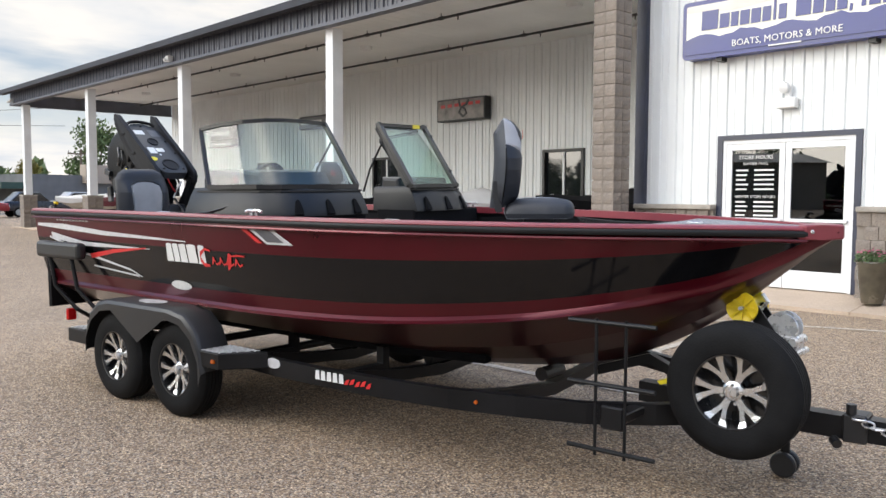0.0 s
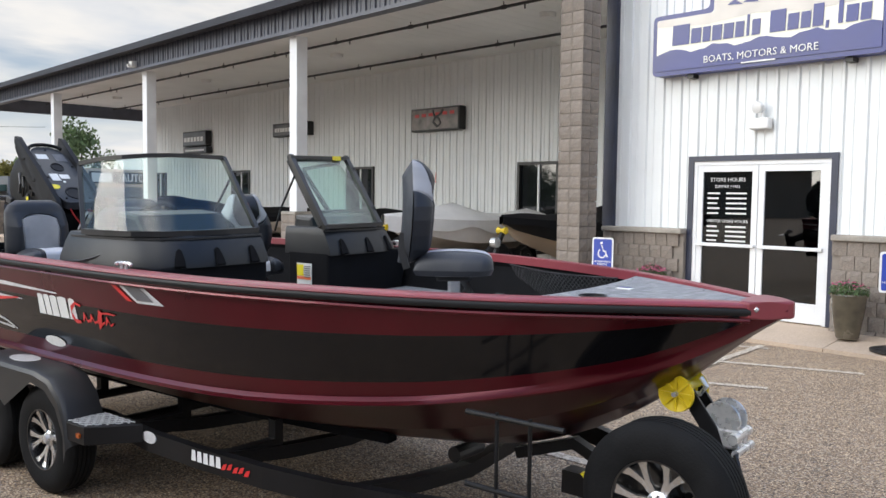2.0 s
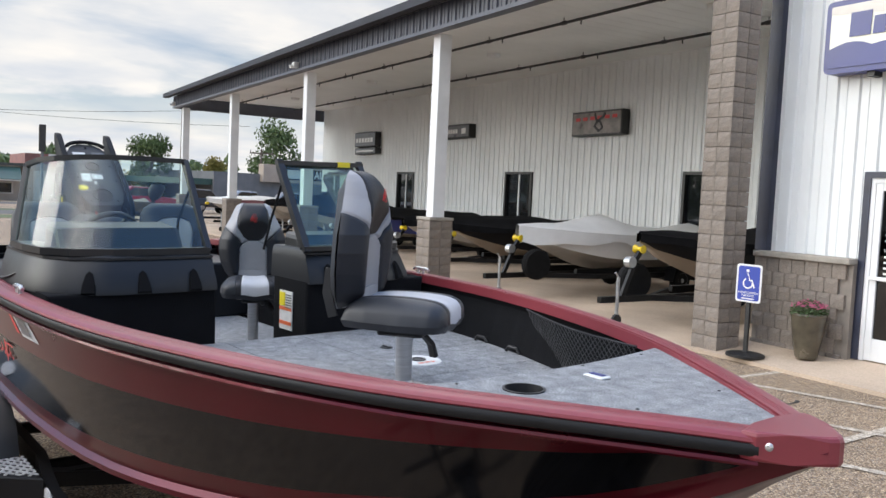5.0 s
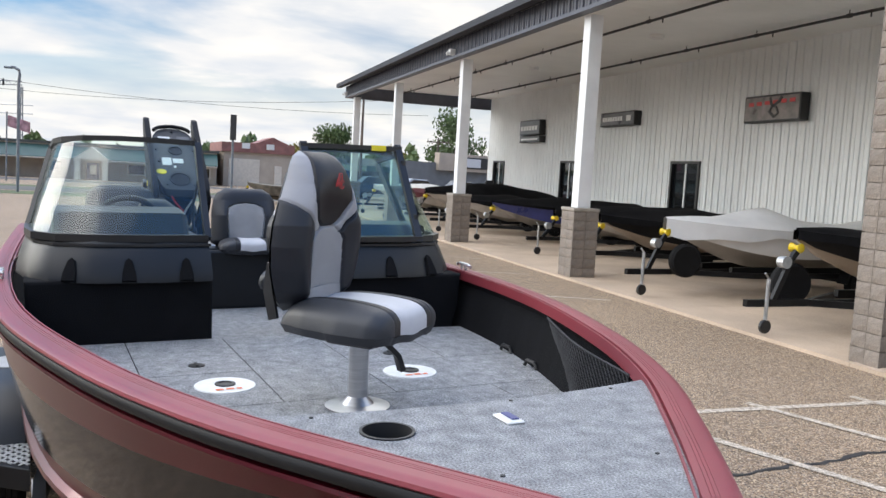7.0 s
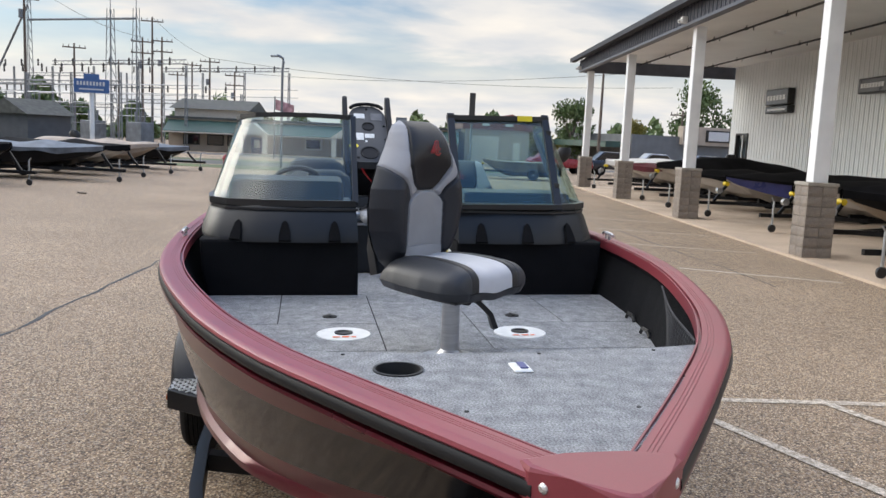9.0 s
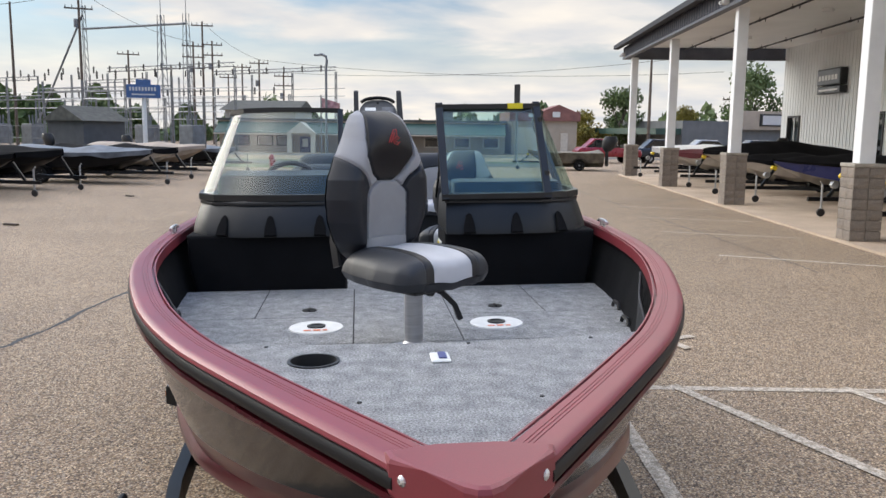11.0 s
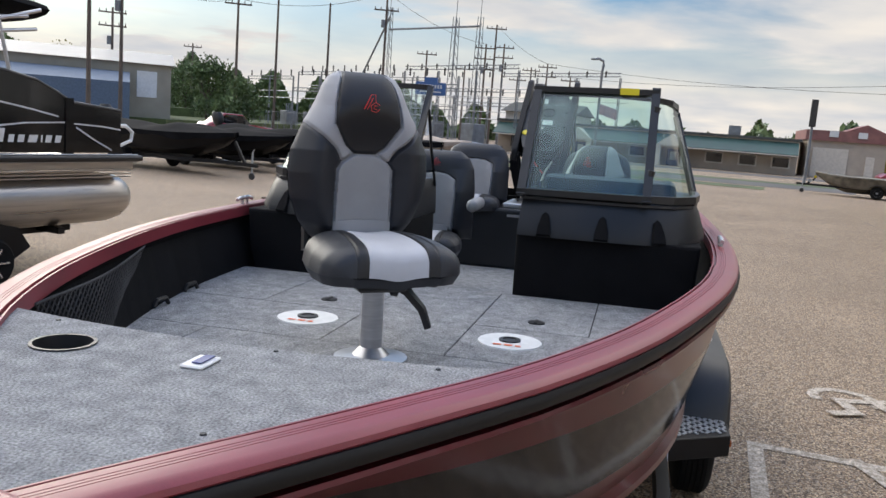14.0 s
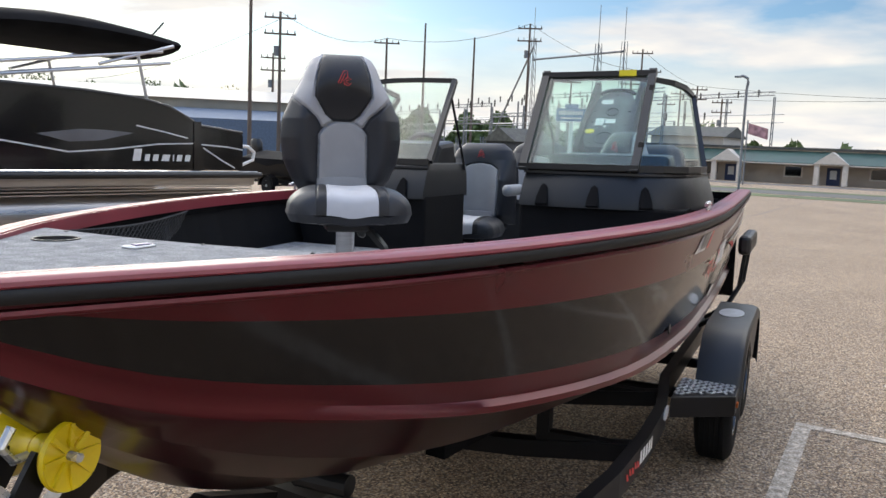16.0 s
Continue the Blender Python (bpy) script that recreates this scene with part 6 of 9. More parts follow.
for nm, mt, a, b, c, d in (("white_sticker", M_STICKER, -0.12, -0.02, 0.61, 0.68), ("grey_sticker", M_STEELD, 0.035, 0.14, 0.58, 0.69), ("white_sticker", M_STICKER, -0.115, -0.04, 0.29, 0.39), ("white_sticker", M_STICKER, -0.03, 0.055, 0.32, 0.38), ("white_sticker", M_STICKER, -0.03, -0.01, 0.26, 0.285)):
    bm = BM()
    prism(bm, [(a, c), (b, c), (b, d), (a, d)], 0.0205, 0.0225, TPM)
    part(nm, bm, mt, tp)
bm = BM()
prism(bm, [(-0.135 + 0.042 * math.cos(2 * math.pi * k / 18), 0.20 + 0.03 * math.sin(2 * math.pi * k / 18)) for k in range(18)], 0.02, 0.026, TPM)
part("yellow_sticker", bm, M_YELLOW, tp)
for v, r in ((0.49, 0.058), (0.11, 0.085)):
    bm = BM()
    lathe(bm, [(r, 0.0), (r, 0.008), (r * 0.88, 0.009), (r * 0.8, 0.002), (0.01, 0.002)], TPM @ Vector((0.005, v, 0.018)), TPM.to_3x3() @ Vector((0, 0, 1)), 24)
    part("round_cover", bm, M_COWL, tp, smooth=True)
for u, v in ((-0.15, 0.50), (0.15, 0.50), (-0.14, 0.34), (0.155, 0.30), (-0.10, 0.04), (0.11, 0.04), (0.0, 0.75)):
    bm = BM()
    lathe(bm, [(0.011, 0.0), (0.011, 0.008), (0.004, 0.009)], TPM @ Vector((u, v, 0.019)), TPM.to_3x3() @ Vector((0, 0, 1)), 10)
    part("bolt", bm, M_VOID, tp)
bm = BM()
pipe(bm, [TPM @ Vector((0.15 * math.sin(a), 0.74 + 0.08 * math.cos(a), 0.03)) for a in [-1.4 + 2.8 * k / 12 for k in range(13)]], 0.016, 8)
part("lift_handle", bm, M_VOID, mo, "black lifting handle", smooth=True)
bm = BM()
pipe(bm, [(-3.70, -0.10, 1.80), (-3.72, -0.04, 1.70), (-3.74, 0.03, 1.62)], 0.007, 6)
part("red_lead", bm, M_REDTXT, mo)
bm = BM()
pipe(bm, [(-3.73, 0.10, 1.72), (-3.74, 0.05, 1.64), (-3.76, 0.02, 1.56)], 0.008, 6)
part("linkage_rod", bm, M_ALU, mo)
bm = BM()
box(bm, -4.12, -3.72, -0.14, 0.14, 1.05, 1.5, 0.03)
box(bm, -4.25, -4.1, -0.16, 0.16, 0.95, 1.40, 0.02)
part("bracket", bm, M_BLKPLAST, mo, smooth=True)
bm = BM()
pipe(bm, [(-3.8, -0.05, 1.5), (-3.72, -0.02, 1.42), (-3.6, 0.05, 1.41), (-3.4, 0.1, 1.42)], 0.014, 8)
pipe(bm, [(-3.8, 0.06, 1.55), (-3.68, 0.06, 1.45), (-3.5, -0.05, 1.42), (-3.35, -0.1, 1.42)], 0.012, 8)
part("rigging_hoses", bm, M_BLKPLAST, mo, smooth=True)
bm = BM()
loops = []
for s, (cx, cz, a, b) in enumerate(((-4.25, 1.25, 0.16, 0.08), (-4.6, 1.12, 0.13, 0.06), (-4.95, 0.98, 0.11, 0.045), (-5.15, 0.90, 0.10, 0.04))):
    loops.append([Vector((cx + a * 0.35 * math.cos(t), b * math.sin(t), cz + a * math.cos(t))) for t in [2 * math.pi * k / 14 for k in range(14)]])
bridge(bm, loops)
part("midsection", bm, M_COWL, mo, smooth=True)
bm = BM()
lathe(bm, [(0.01, 0.0), (0.05, 0.08), (0.06, 0.25), (0.055, 0.42), (0.03, 0.5)], (-5.0, 0, 0.66), (-0.55, 0, 0.84), 14)
prism(bm, [(-5.2, 0.72), (-4.9, 0.62), (-5.05, 0.98), (-5.3, 1.08)], -0.012, 0.012, Matrix(((1, 0, 0, 0), (0, 0, 1, 0), (0, 1, 0, 0), (0, 0, 0, 1))))
part("gearcase", bm, M_COWL, mo, smooth=True)
bm = BM()
for k in range(3):
    m_ = Matrix.Translation((-5.27, 0, 1.07)) @ pose(0, 0, 0, 0, -33, 0) @ pose(0, 0, 0, 0, 0, 120 * k)
    prism(bm, [(0.04, -0.03), (0.17, -0.08), (0.19, 0.02), (0.12, 0.08), (0.04, 0.03)], -0.006, 0.006, m_ @ pose(0, 0, 0, 30, 0, 0))
part("propeller", bm, M_ALU, mo)


# ---- boat trailer ----
tr = empty("boat_trailer", BOAT)
tagged(tr, "gloss black tandem-axle boat trailer with alloy wheels", "boat trailer")


def wheel(parent, x, y, z, side, name="wheel", tilt=0.0):
    """A trailer wheel whose outer face looks to side (-1 or 1) along y."""
    w = empty(name)
    w.parent = parent
    w.matrix_basis = Matrix.Translation((x, y, z)) @ pose(0, 0, 0, 0, 0, 0 if side < 0 else 180) @ pose(0, 0, 0, 0, tilt, 0)
    bm = BM()
    R = 0.343
    lathe(bm, [(0.188, -0.095), (0.20, -0.10), (0.26, -0.107), (0.30, -0.10), (0.325, -0.086), (R - 0.004, -0.07)] + [q for k in range(5) for q in ((R, -0.066 + 0.027 * k), (R, -0.047 + 0.027 * k), (R - 0.007, -0.045 + 0.027 * k), (R - 0.007, -0.041 + 0.027 * k))] + [(R - 0.004, 0.07), (0.325, 0.086), (0.25, 0.105), (0.19, 0.095)], (0, 0, 0), (0, 1, 0), 48, caps=False)
    part("tyre", bm, M_TYRE, w, smooth=True)
    bm = BM()
    lathe(bm, [(0.196, -0.092), (0.192, -0.10), (0.184, -0.098), (0.18, -0.07), (0.175, -0.02), (0.17, 0.03), (0.05, 0.03), (0.05, 0.0), (0.0, 0.0)], (0, 0, 0), (0, 1, 0), 40, caps=False)
    rm = part("rim", bm, M_RIMBLK, w, "black and machined alloy rim", smooth=True)
    for k in range(6):
        a = math.radians(60 * k + 12)
        bm = BM()
        for d in (-1, 1):
            a2 = a + d * 0.10
            pa = [(0.045, a + d * 0.05), (0.10, a + d * 0.10), (0.155, a + d * 0.20), (0.186, a + d * 0.26)]
            ws = (0.012, 0.011, 0.014, 0.022)
            ys = (-0.052, -0.06, -0.072, -0.085)
            lo, hi = [], []
            for (r, t), q in zip(pa, ws):
                c_, tn = Vector((math.cos(t), 0, math.sin(t))), Vector((-math.sin(t), 0, math.cos(t)))
                lo.append(c_ * r - tn * q)
                hi.append(c_ * r + tn * q)
            for m_ in range(3):
                qd = [lo[m_], hi[m_], hi[m_ + 1], lo[m_ + 1]]
                yy = (ys[m_], ys[m_], ys[m_ + 1], ys[m_ + 1])
                f = [bm.verts.new((p.x, y_, p.z)) for p, y_ in zip(qd, yy)]
                b = [bm.verts.new((p.x, y_ + 0.02, p.z)) for p, y_ in zip(qd, yy)]
                bm.faces.new(f)
                for e in range(4):
                    bm.faces.new((f[e], b[e], b[(e + 1) % 4], f[(e + 1) % 4]))
        bmesh.ops.recalc_face_normals(bm, faces=bm.faces)
        part("spoke", bm, M_RIMALU, rm)
    bm = BM()
    lathe(bm, [(0.05, -0.03), (0.05, -0.055), (0.038, -0.062), (0.03, -0.085), (0.002, -0.088)], (0, 0, 0), (0, 1, 0), 20, caps=False)
    part("hub_cap", bm, M_RIMALU, rm, smooth=True)
    bm = BM()
    for k in range(5):
        a = 2 * math.pi * k / 5
        cyl(bm, (0.066 * math.cos(a), -0.02, 0.066 * math.sin(a)), (0.066 * math.cos(a), -0.05, 0.066 * math.sin(a)), 0.009, 6)
    part("lug_nuts", bm, M_CHROME, rm)
    return w


for side in (-1, 1):
    off = 0.045 if side < 0 else 0.0      # the running gear sits a little off the hull's centre line
    for x in (-1.80, -2.60):
        wheel(tr, x, side * (1.24 - off), 0.340, side)
    # rails
    bm = BM()
    path = [(-3.6, 0.95), (-1.6, 0.95), (-1.25, 1.0), (-1.0, 1.03), (-0.5, 1.035), (0.0, 1.01), (0.45, 0.95), (0.85, 0.85), (1.2, 0.70), (1.5, 0.49), (1.75, 0.25), (2.0, 0.06)]
    pipe(bm, [(x, side * y, 0.43 if x < 0.9 else 0.42) for x, y in path], 0, flat=(0.028, 0.058))
    part("side_rail", bm, M_TRAILER, tr)
    # fender
    bm = BM()
    top = [(-1.80 + (x + 1.90) * 0.9, z + 0.025) for x, z in ((-3.20, 0.34), (-3.19, 0.50), (-3.12, 0.64), (-2.98, 0.735), (-2.8, 0.765), (-2.34, 0.765), (-1.9, 0.765), (-1.7, 0.735), (-1.56, 0.64), (-1.48, 0.50), (-1.455, 0.36))]
    y0, y1 = side * (1.14 - off), side * (1.385 - off)
    rows = []
    for x, z in top:
        rows.append([Vector((x, y0, z)), Vector((x, side * (1.345 - off), z)), Vector((x + (x + 2.19) * -0.01, side * (1.373 - off), z - 0.012)), Vector((x + (x + 2.19) * -0.025, y1, z - 0.035))])
    bridge(bm, rows if side < 0 else [r[::-1] for r in rows], closed=False, caps=False)
    rows2 = [[v - Vector((0, 0, 0.006)) + Vector(((-2.19 - v.x) * 0.006, 0, 0)) for v in r] for r in rows]
    bridge(bm, rows2, closed=False, caps=False)
    # outer skirt with two arches
    sk_o = [(x + (x + 2.19) * -0.025, z - 0.035) for x, z in top]
    arch = []
    for x, z in top:
        cx = -1.80 if x > -2.20 else -2.60
        xx, zz = x + (x + 2.19) * -0.10, z - 0.10
        d = math.hypot(xx - cx, zz - 0.343)
        if d < 0.365:
            xx, zz = cx + (xx - cx) / d * 0.365, 0.343 + (zz - 0.343) / d * 0.365
        arch.append((xx, zz))
    arch[5] = (-2.196, 0.50)
    for k in range(len(top) - 1):
        q = [Vector((sk_o[k][0], y1, sk_o[k][1])), Vector((sk_o[k + 1][0], y1, sk_o[k + 1][1])), Vector((arch[k + 1][0], y1, arch[k + 1][1])), Vector((arch[k][0], y1, arch[k][1]))]
        bm.faces.new([bm.verts.new(p) for p in q])
    fe = part("fender", bm, mat("satin_black_fender", (0.016, 0.016, 0.017), 0.42, var=0.15, scale=4), tr, "satin black tandem fender", smooth=True)
    bm = BM()
    prism(bm, [(-2.196 + 0.15 * math.cos(2 * math.pi * k / 24), side * (1.245 - off) + 0.075 * math.sin(2 * math.pi * k / 24)) for k in range(24)], 0.791, 0.795)
    part("tread_patch", bm, M_TREADPL, fe)
    # steps
    for xa, xb, z in ((-1.45, -1.03, 0.530), (-3.25, -2.97, 0.50)):
        bm = BM()
        prism(bm, [(xa, side * 1.07), (xb, side * 1.07), (xb - 0.2 if z > 0.52 else xb, side * (1.37 - off)), (xa, side * (1.37 - off))], z - 0.11, z, bevel=0.006)
        st = part("step_box", bm, M_TRAILER, tr)
        bm = BM()
        rnd = random.Random(3)
        x = xa + 0.03
        r_ = 0
        while x < xb - 0.05:
            for k in range(10):
                y = side * (1.085 + (0.0285 - off / 10) * k)
                if x > xb - 0.05 - (0.2 * (abs(y) - 1.07) / 0.29 if z > 0.52 else 0):
                    continue
                a = 35 if (k + r_) % 2 else -35
                box(bm, -0.015, 0.015, -0.0065, 0.0065, 0, 0.005, m=pose(x, y, z + 0.001, 0, 0, a))
            x += 0.034
            r_ += 1
        part("tread_studs", bm, M_TREADPL, st)["kind"] = "stuff"
        if z > 0.52:
            bm = BM()
            box(bm, -1.30, -1.265, side * (1.37 - off) - 0.012, side * (1.37 - off) + 0.012, z - 0.07, z - 0.045)
            part("side_marker", bm, M_AMBER, tr)
    # tail guides
    bm = BM()
    box(bm, -3.92, -3.2, side * 1.22 - 0.045, side * 1.22 + 0.045, 1.05, 1.19, 0.03)
    g = part("guide_pad", bm, M_BLKPLAST, tr, "black padded guide")
    for x in (-3.75, -3.38):
        bm = BM()
        pipe(bm, [(x, side * 1.22, 1.06), (x + 0.05, side * 1.2, 0.80), (x + 0.22, side * 1.1, 0.60), (x + 0.24, side * 0.95, 0.5)], 0.018, 8)
        part("guide_post", bm, M_TRAILER, g)
    bm = BM()
    box(bm, -3.66, -3.62, side * 1.1 - 0.04, side * 1.1 + 0.04, 0.50, 0.60, 0.008, 1)
    part("tail_lamp", bm, M_REDLENS, tr)
    # bunks
    bm = BM()
    pipe(bm, [(-3.9, side * 0.62, 0.60), (-2.0, side * 0.60, 0.585), (-0.6, side * 0.5, 0.56), (0.3, side * 0.36, 0.55)], 0, flat=(0.045, 0.03))
    part("bunk", bm, M_LINER, tr, "carpeted bunk board")
    for x in (-3.3, -2.3, -1.3, -0.4):
        bm = BM()
        box(bm, x - 0.03, x + 0.03, side * 0.6 - 0.03, side * 0.6 + 0.03, 0.42, 0.58)
        box(bm, x - 0.03, x + 0.03, min(side * 0.63, side * (0.93 if x < -1 else 1.0)), max(side * 0.63, side * (0.93 if x < -1 else 1.0)), 0.425, 0.47)
        part("bunk_bracket", bm, M_TRAILER, tr)
    # name decal and maker's plate on the rail
    RY = lambda x: lerp_table([(-1.25, 1.0), (-1.0, 1.03), (-0.5, 1.035), (0.0, 1.01), (0.45, 0.95), (0.85, 0.85)], x)[0] + 0.033
    bm = BM()
    for k in range(5):
        xx = -0.56 + 0.052 * k
        bm.faces.new([bm.verts.new(p) for p in ((xx, side * RY(xx), 0.415), (xx + 0.042, side * RY(xx + 0.042), 0.415), (xx + 0.036, side * RY(xx + 0.036), 0.475), (xx + 0.004, side * RY(xx), 0.475))])
    part("name_bars", bm, M_WHITE, tr)
    bm = BM()
    for k in range(5):
        xx = -0.31 + 0.045 * k
        z_ = 0.43 + 0.008 * (k % 2)
        bm.faces.new([bm.verts.new(p) for p in ((xx, side * RY(xx), z_ - 0.02), (xx + 0.035, side * RY(xx + 0.035), z_ - 0.014), (xx + 0.05, side * RY(xx + 0.05), z_ + 0.022), (xx + 0.02, side * RY(xx + 0.02), z_ + 0.012))])
    part("script_swash", bm, M_REDDECAL, tr)
    bm = BM()
    prism(bm, [(-0.98 + 0.07 * math.cos(2 * math.pi * k / 20), 0.46 + 0.035 * math.sin(2 * math.pi * k / 20)) for k in range(20)], 0.0, 0.006, Matrix(((1, 0, 0, 0), (0.0, 0, side, side * 1.058), (0, 1, 0, 0), (0, 0, 0, 1))))
    part("maker_plate", bm, M_SILVERDECAL, tr)
    bm = BM()
    cyl(bm, (0.62, side * 0.90, 0.43), (0.63, side * 0.945, 0.43), 0.012, 10)
    part("side_marker", bm, M_AMBER, tr)

# axles and cross members
for x in (-1.80, -2.60):
    bm = BM()
    cyl(bm, (x, -1.15, 0.343), (x, 1.15, 0.343), 0.035, 12)
    part("axle", bm, M_TRAILER, tr)
for x, w, dz in ((-3.6, 0.93, 0.0), (-1.3, 0.97, 0.0), (-0.4, 1.0, 0.0), (0.55, 0.9, 0.0)):
    bm = BM()
    pipe(bm, [(x, -w, 0.44), (x, -w * 0.5, 0.37), (x, 0, 0.33), (x, w * 0.5, 0.37), (x, w, 0.44)], 0, flat=(0.04, 0.04))
    part("cross_member", bm, M_TRAILER, tr)
# keel rollers
for x in (0.55, -0.4):
    bm = BM()
    cyl(bm, (x, -0.12, 0.42 if x < 0 else 0.44), (x, 0.12, 0.42 if x < 0 else 0.44), 0.045, 12)
    part("keel_roller", bm, M_BLKPLAST, tr)
# tongue
bm = BM()
pipe(bm, [(1.2, 0, 0.42), (2.2, 0, 0.40), (3.7, 0, 0.40)], 0, flat=(0.05, 0.06))
part("tongue", bm, M_TRAILER, tr)
bm = BM()
cyl(bm, (3.7, 0, 0.40), (3.9, 0, 0.41), 0.05, 12)
part("coupler", bm, M_TRAILER, tr)
bm = BM()
for k in range(9):
    a = Vector((2.42 + 0.045 * k, -0.07, 0.46 - 0.05 * math.sin(math.pi * k / 8)))
    m_ = Matrix.Translation(a) @ pose(0, 0, 0, 90 * (k % 2), 0, 0)
    lp = [m_ @ Vector((0.03 * math.cos(2 * math.pi * j / 10), 0.016 * math.sin(2 * math.pi * j / 10), 0)) for j in range(11)]
    pipe(bm, lp, 0.006, 5)
part("safety_chain", bm, M_CHROME, tr, "zinc safety chain")
bm = BM()
box(bm, 2.34, 2.46, -0.07, 0.07, 0.33, 0.48, 0.01, 1)
cyl(bm, (2.38, -0.05, 0.48), (2.38, -0.05, 0.53), 0.025, 10)
cyl(bm, (2.30, -0.06, 0.335), (2.33, -0.10, 0.32), 0.025, 10)
part("actuator", bm, M_BLKPLAST, tr)
# winch stand
ws = empty("winch_stand")
ws.parent = tr
bm = BM()
for s in (-1, 1):
    pipe(bm, [(2.12, s * 0.055, 0.44), (1.98, s * 0.055, 0.82), (1.86, s * 0.055, 0.99)], 0, flat=(0.008, 0.035))
pipe(bm, [(1.55, 0.0, 0.49), (1.25, 0, 0.62), (0.9, 0, 0.50)], 0, flat=(0.03, 0.03))
part("stand_frame", bm, M_TRAILER, ws)
bm = BM()
cyl(bm, (1.82, -0.125, 0.985), (1.82, 0.125, 0.985), 0.012, 8)
part("roller_pin", bm, M_CHROME, ws)
for s in (-1, 1):
    bm = BM()
    lathe(bm, [(0.012, 0.0), (0.042, 0.0), (0.044, 0.03), (0.056, 0.055), (0.082, 0.078), (0.088, 0.09), (0.084, 0.10), (0.06, 0.094), (0.03, 0.088), (0.012, 0.09)], (1.82, s * 0.002, 0.985), (0, s, 0), 28)
    br = part("bow_roller", bm, M_YROLL, ws, "translucent yellow bow roller", smooth=True)
    for k in range(8):
        a = 2 * math.pi * k / 8
        bm = BM()
        pipe(bm, [(1.82 + 0.02 * math.cos(a), s * 0.096, 0.985 + 0.02 * math.sin(a)), (1.82 + 0.08 * math.cos(a), s * 0.102, 0.985 + 0.08 * math.sin(a))], 0, flat=(0.004, 0.006))
        part("rib", bm, M_YROLL, br)
bm = BM()
for s in (-1, 1):
    lathe(bm, [(0.02, 0.0), (0.085, 0.0), (0.088, 0.006), (0.085, 0.012), (0.02, 0.012)], (2.02, s * 0.045 - 0.006, 0.885), (0, 1, 0), 24)
cyl(bm, (2.02, -0.05, 0.885), (2.02, 0.05, 0.885), 0.045, 14)
wi = part("winch_drum", bm, M_CHROME, ws, "zinc winch drum", smooth=True)
bm = BM()
box(bm, 2.0, 2.11, -0.06, 0.06, 0.76, 0.85, 0.01, 1)
cyl(bm, (2.09, -0.11, 0.82), (2.09, 0.11, 0.82), 0.025, 12)
cyl(bm, (2.11, -0.12, 0.76), (2.11, 0.1, 0.76), 0.018, 10)
part("winch_gearbox", bm, M_CHROME, ws)
bm = BM()
pipe(bm, [(2.11, -0.12, 0.76), (2.13, -0.14, 0.72), (2.14, -0.14, 0.67)], 0, flat=(0.006, 0.012))
cyl(bm, (2.14, -0.14, 0.67), (2.15, -0.24, 0.67), 0.016, 10)
part("winch_handle", bm, M_BLKPLAST, ws)
# yellow strip on the tongue brace
bm = BM()
prism(bm, [(1.38, 0.50), (1.56, 0.56), (1.56, 0.585), (1.36, 0.52)], -0.03, 0.03, Matrix(((1, 0, 0, 0), (0, 0, 1, -0.12), (0, 1, 0, 0), (0, 0, 0, 1))))
part("yellow_reflector", bm, M_YELLOW, tr)
# spare wheel on its carrier
sp = wheel(tr, 1.94, -0.50, 0.625, -1, "spare_wheel", 8.0)
bm = BM()
cyl(bm, (1.94, -0.5, 0.625), (1.94, -0.14, 0.56), 0.03, 10)
box(bm, 1.88, 2.0, -0.16, -0.05, 0.40, 0.62, 0.008, 1)
part("spare_carrier", bm, M_TRAILER, tr)
# boarding step frame
bs = empty("boarding_ladder")
bs.parent = tr
bs.matrix_basis = pose(0.10, -0.17, 0.045)
for x in (1.255, 1.42):
    bm = BM()
    pipe(bm, [(x, -0.72, 0.22), (x, -0.72, 0.93)], 0.009, 8)
    part("ladder_upright", bm, M_TRAILER, bs)
for z in (0.25, 0.59, 0.91):
    bm = BM()
    pipe(bm, [(1.095, -0.72, z), (1.58, -0.72, z)], 0.0125, 10)
    part("rung", bm, M_TRAILER, bs)
bm = BM()
box(bm, 1.30, 1.38, -0.70, -0.40, 0.38, 0.43, 0.006, 1)
box(bm, 1.275, 1.405, -0.71, -0.68, 0.36, 0.48, 0.008, 1)
part("ladder_bracket", bm, M_TRAILER, bs)
# tongue jack with twin wheel
jk = empty("tongue_jack")
jk.parent = tr
bm = BM()
cyl(bm, (1.99, 0.2, 0.09), (1.99, 0.2, 0.62), 0.026, 12)
part("jack_tube", bm, M_TRAILER, jk)
for s in (-1, 1):
    bm = BM()
    lathe(bm, [(0.01, -0.022), (0.064, -0.022), (0.072, -0.012), (0.072, 0.012), (0.064, 0.022), (0.01, 0.022)], (1.99, 0.2 + s * 0.035, 0.074), (0, 1, 0), 20)
    part("jack_wheel", bm, M_BLKPLAST, jk, smooth=True)
bm = BM()
box(bm, 1.95, 2.03, 0.04, 0.22, 0.36, 0.46)
part("jack_clamp", bm, M_TRAILER, jk)


# ---- covered boats on trailers ----
M_TARP = mat("black_boat_cover", (0.009, 0.009, 0.010), 0.9, spec=0.08, var=0.3, scale=2.5, bump=0.5, bscale=5)
M_SHRINK = mat("white_shrink_wrap", (0.72, 0.72, 0.72), 0.4, var=0.05, scale=2, bump=0.25, bscale=7)
M_TANTARP = mat("tan_boat_cover", (0.38, 0.31, 0.25), 0.8, var=0.15, scale=2, bump=0.4, bscale=5)
M_MAROON = mat("maroon_cover", (0.13, 0.022, 0.03), 0.7, var=0.2, scale=2, bump=0.4, bscale=5)
M_HULLALU = mat("bare_aluminium_hull", (0.45, 0.43, 0.40), 0.35, metal=0.6, var=0.1, scale=3)
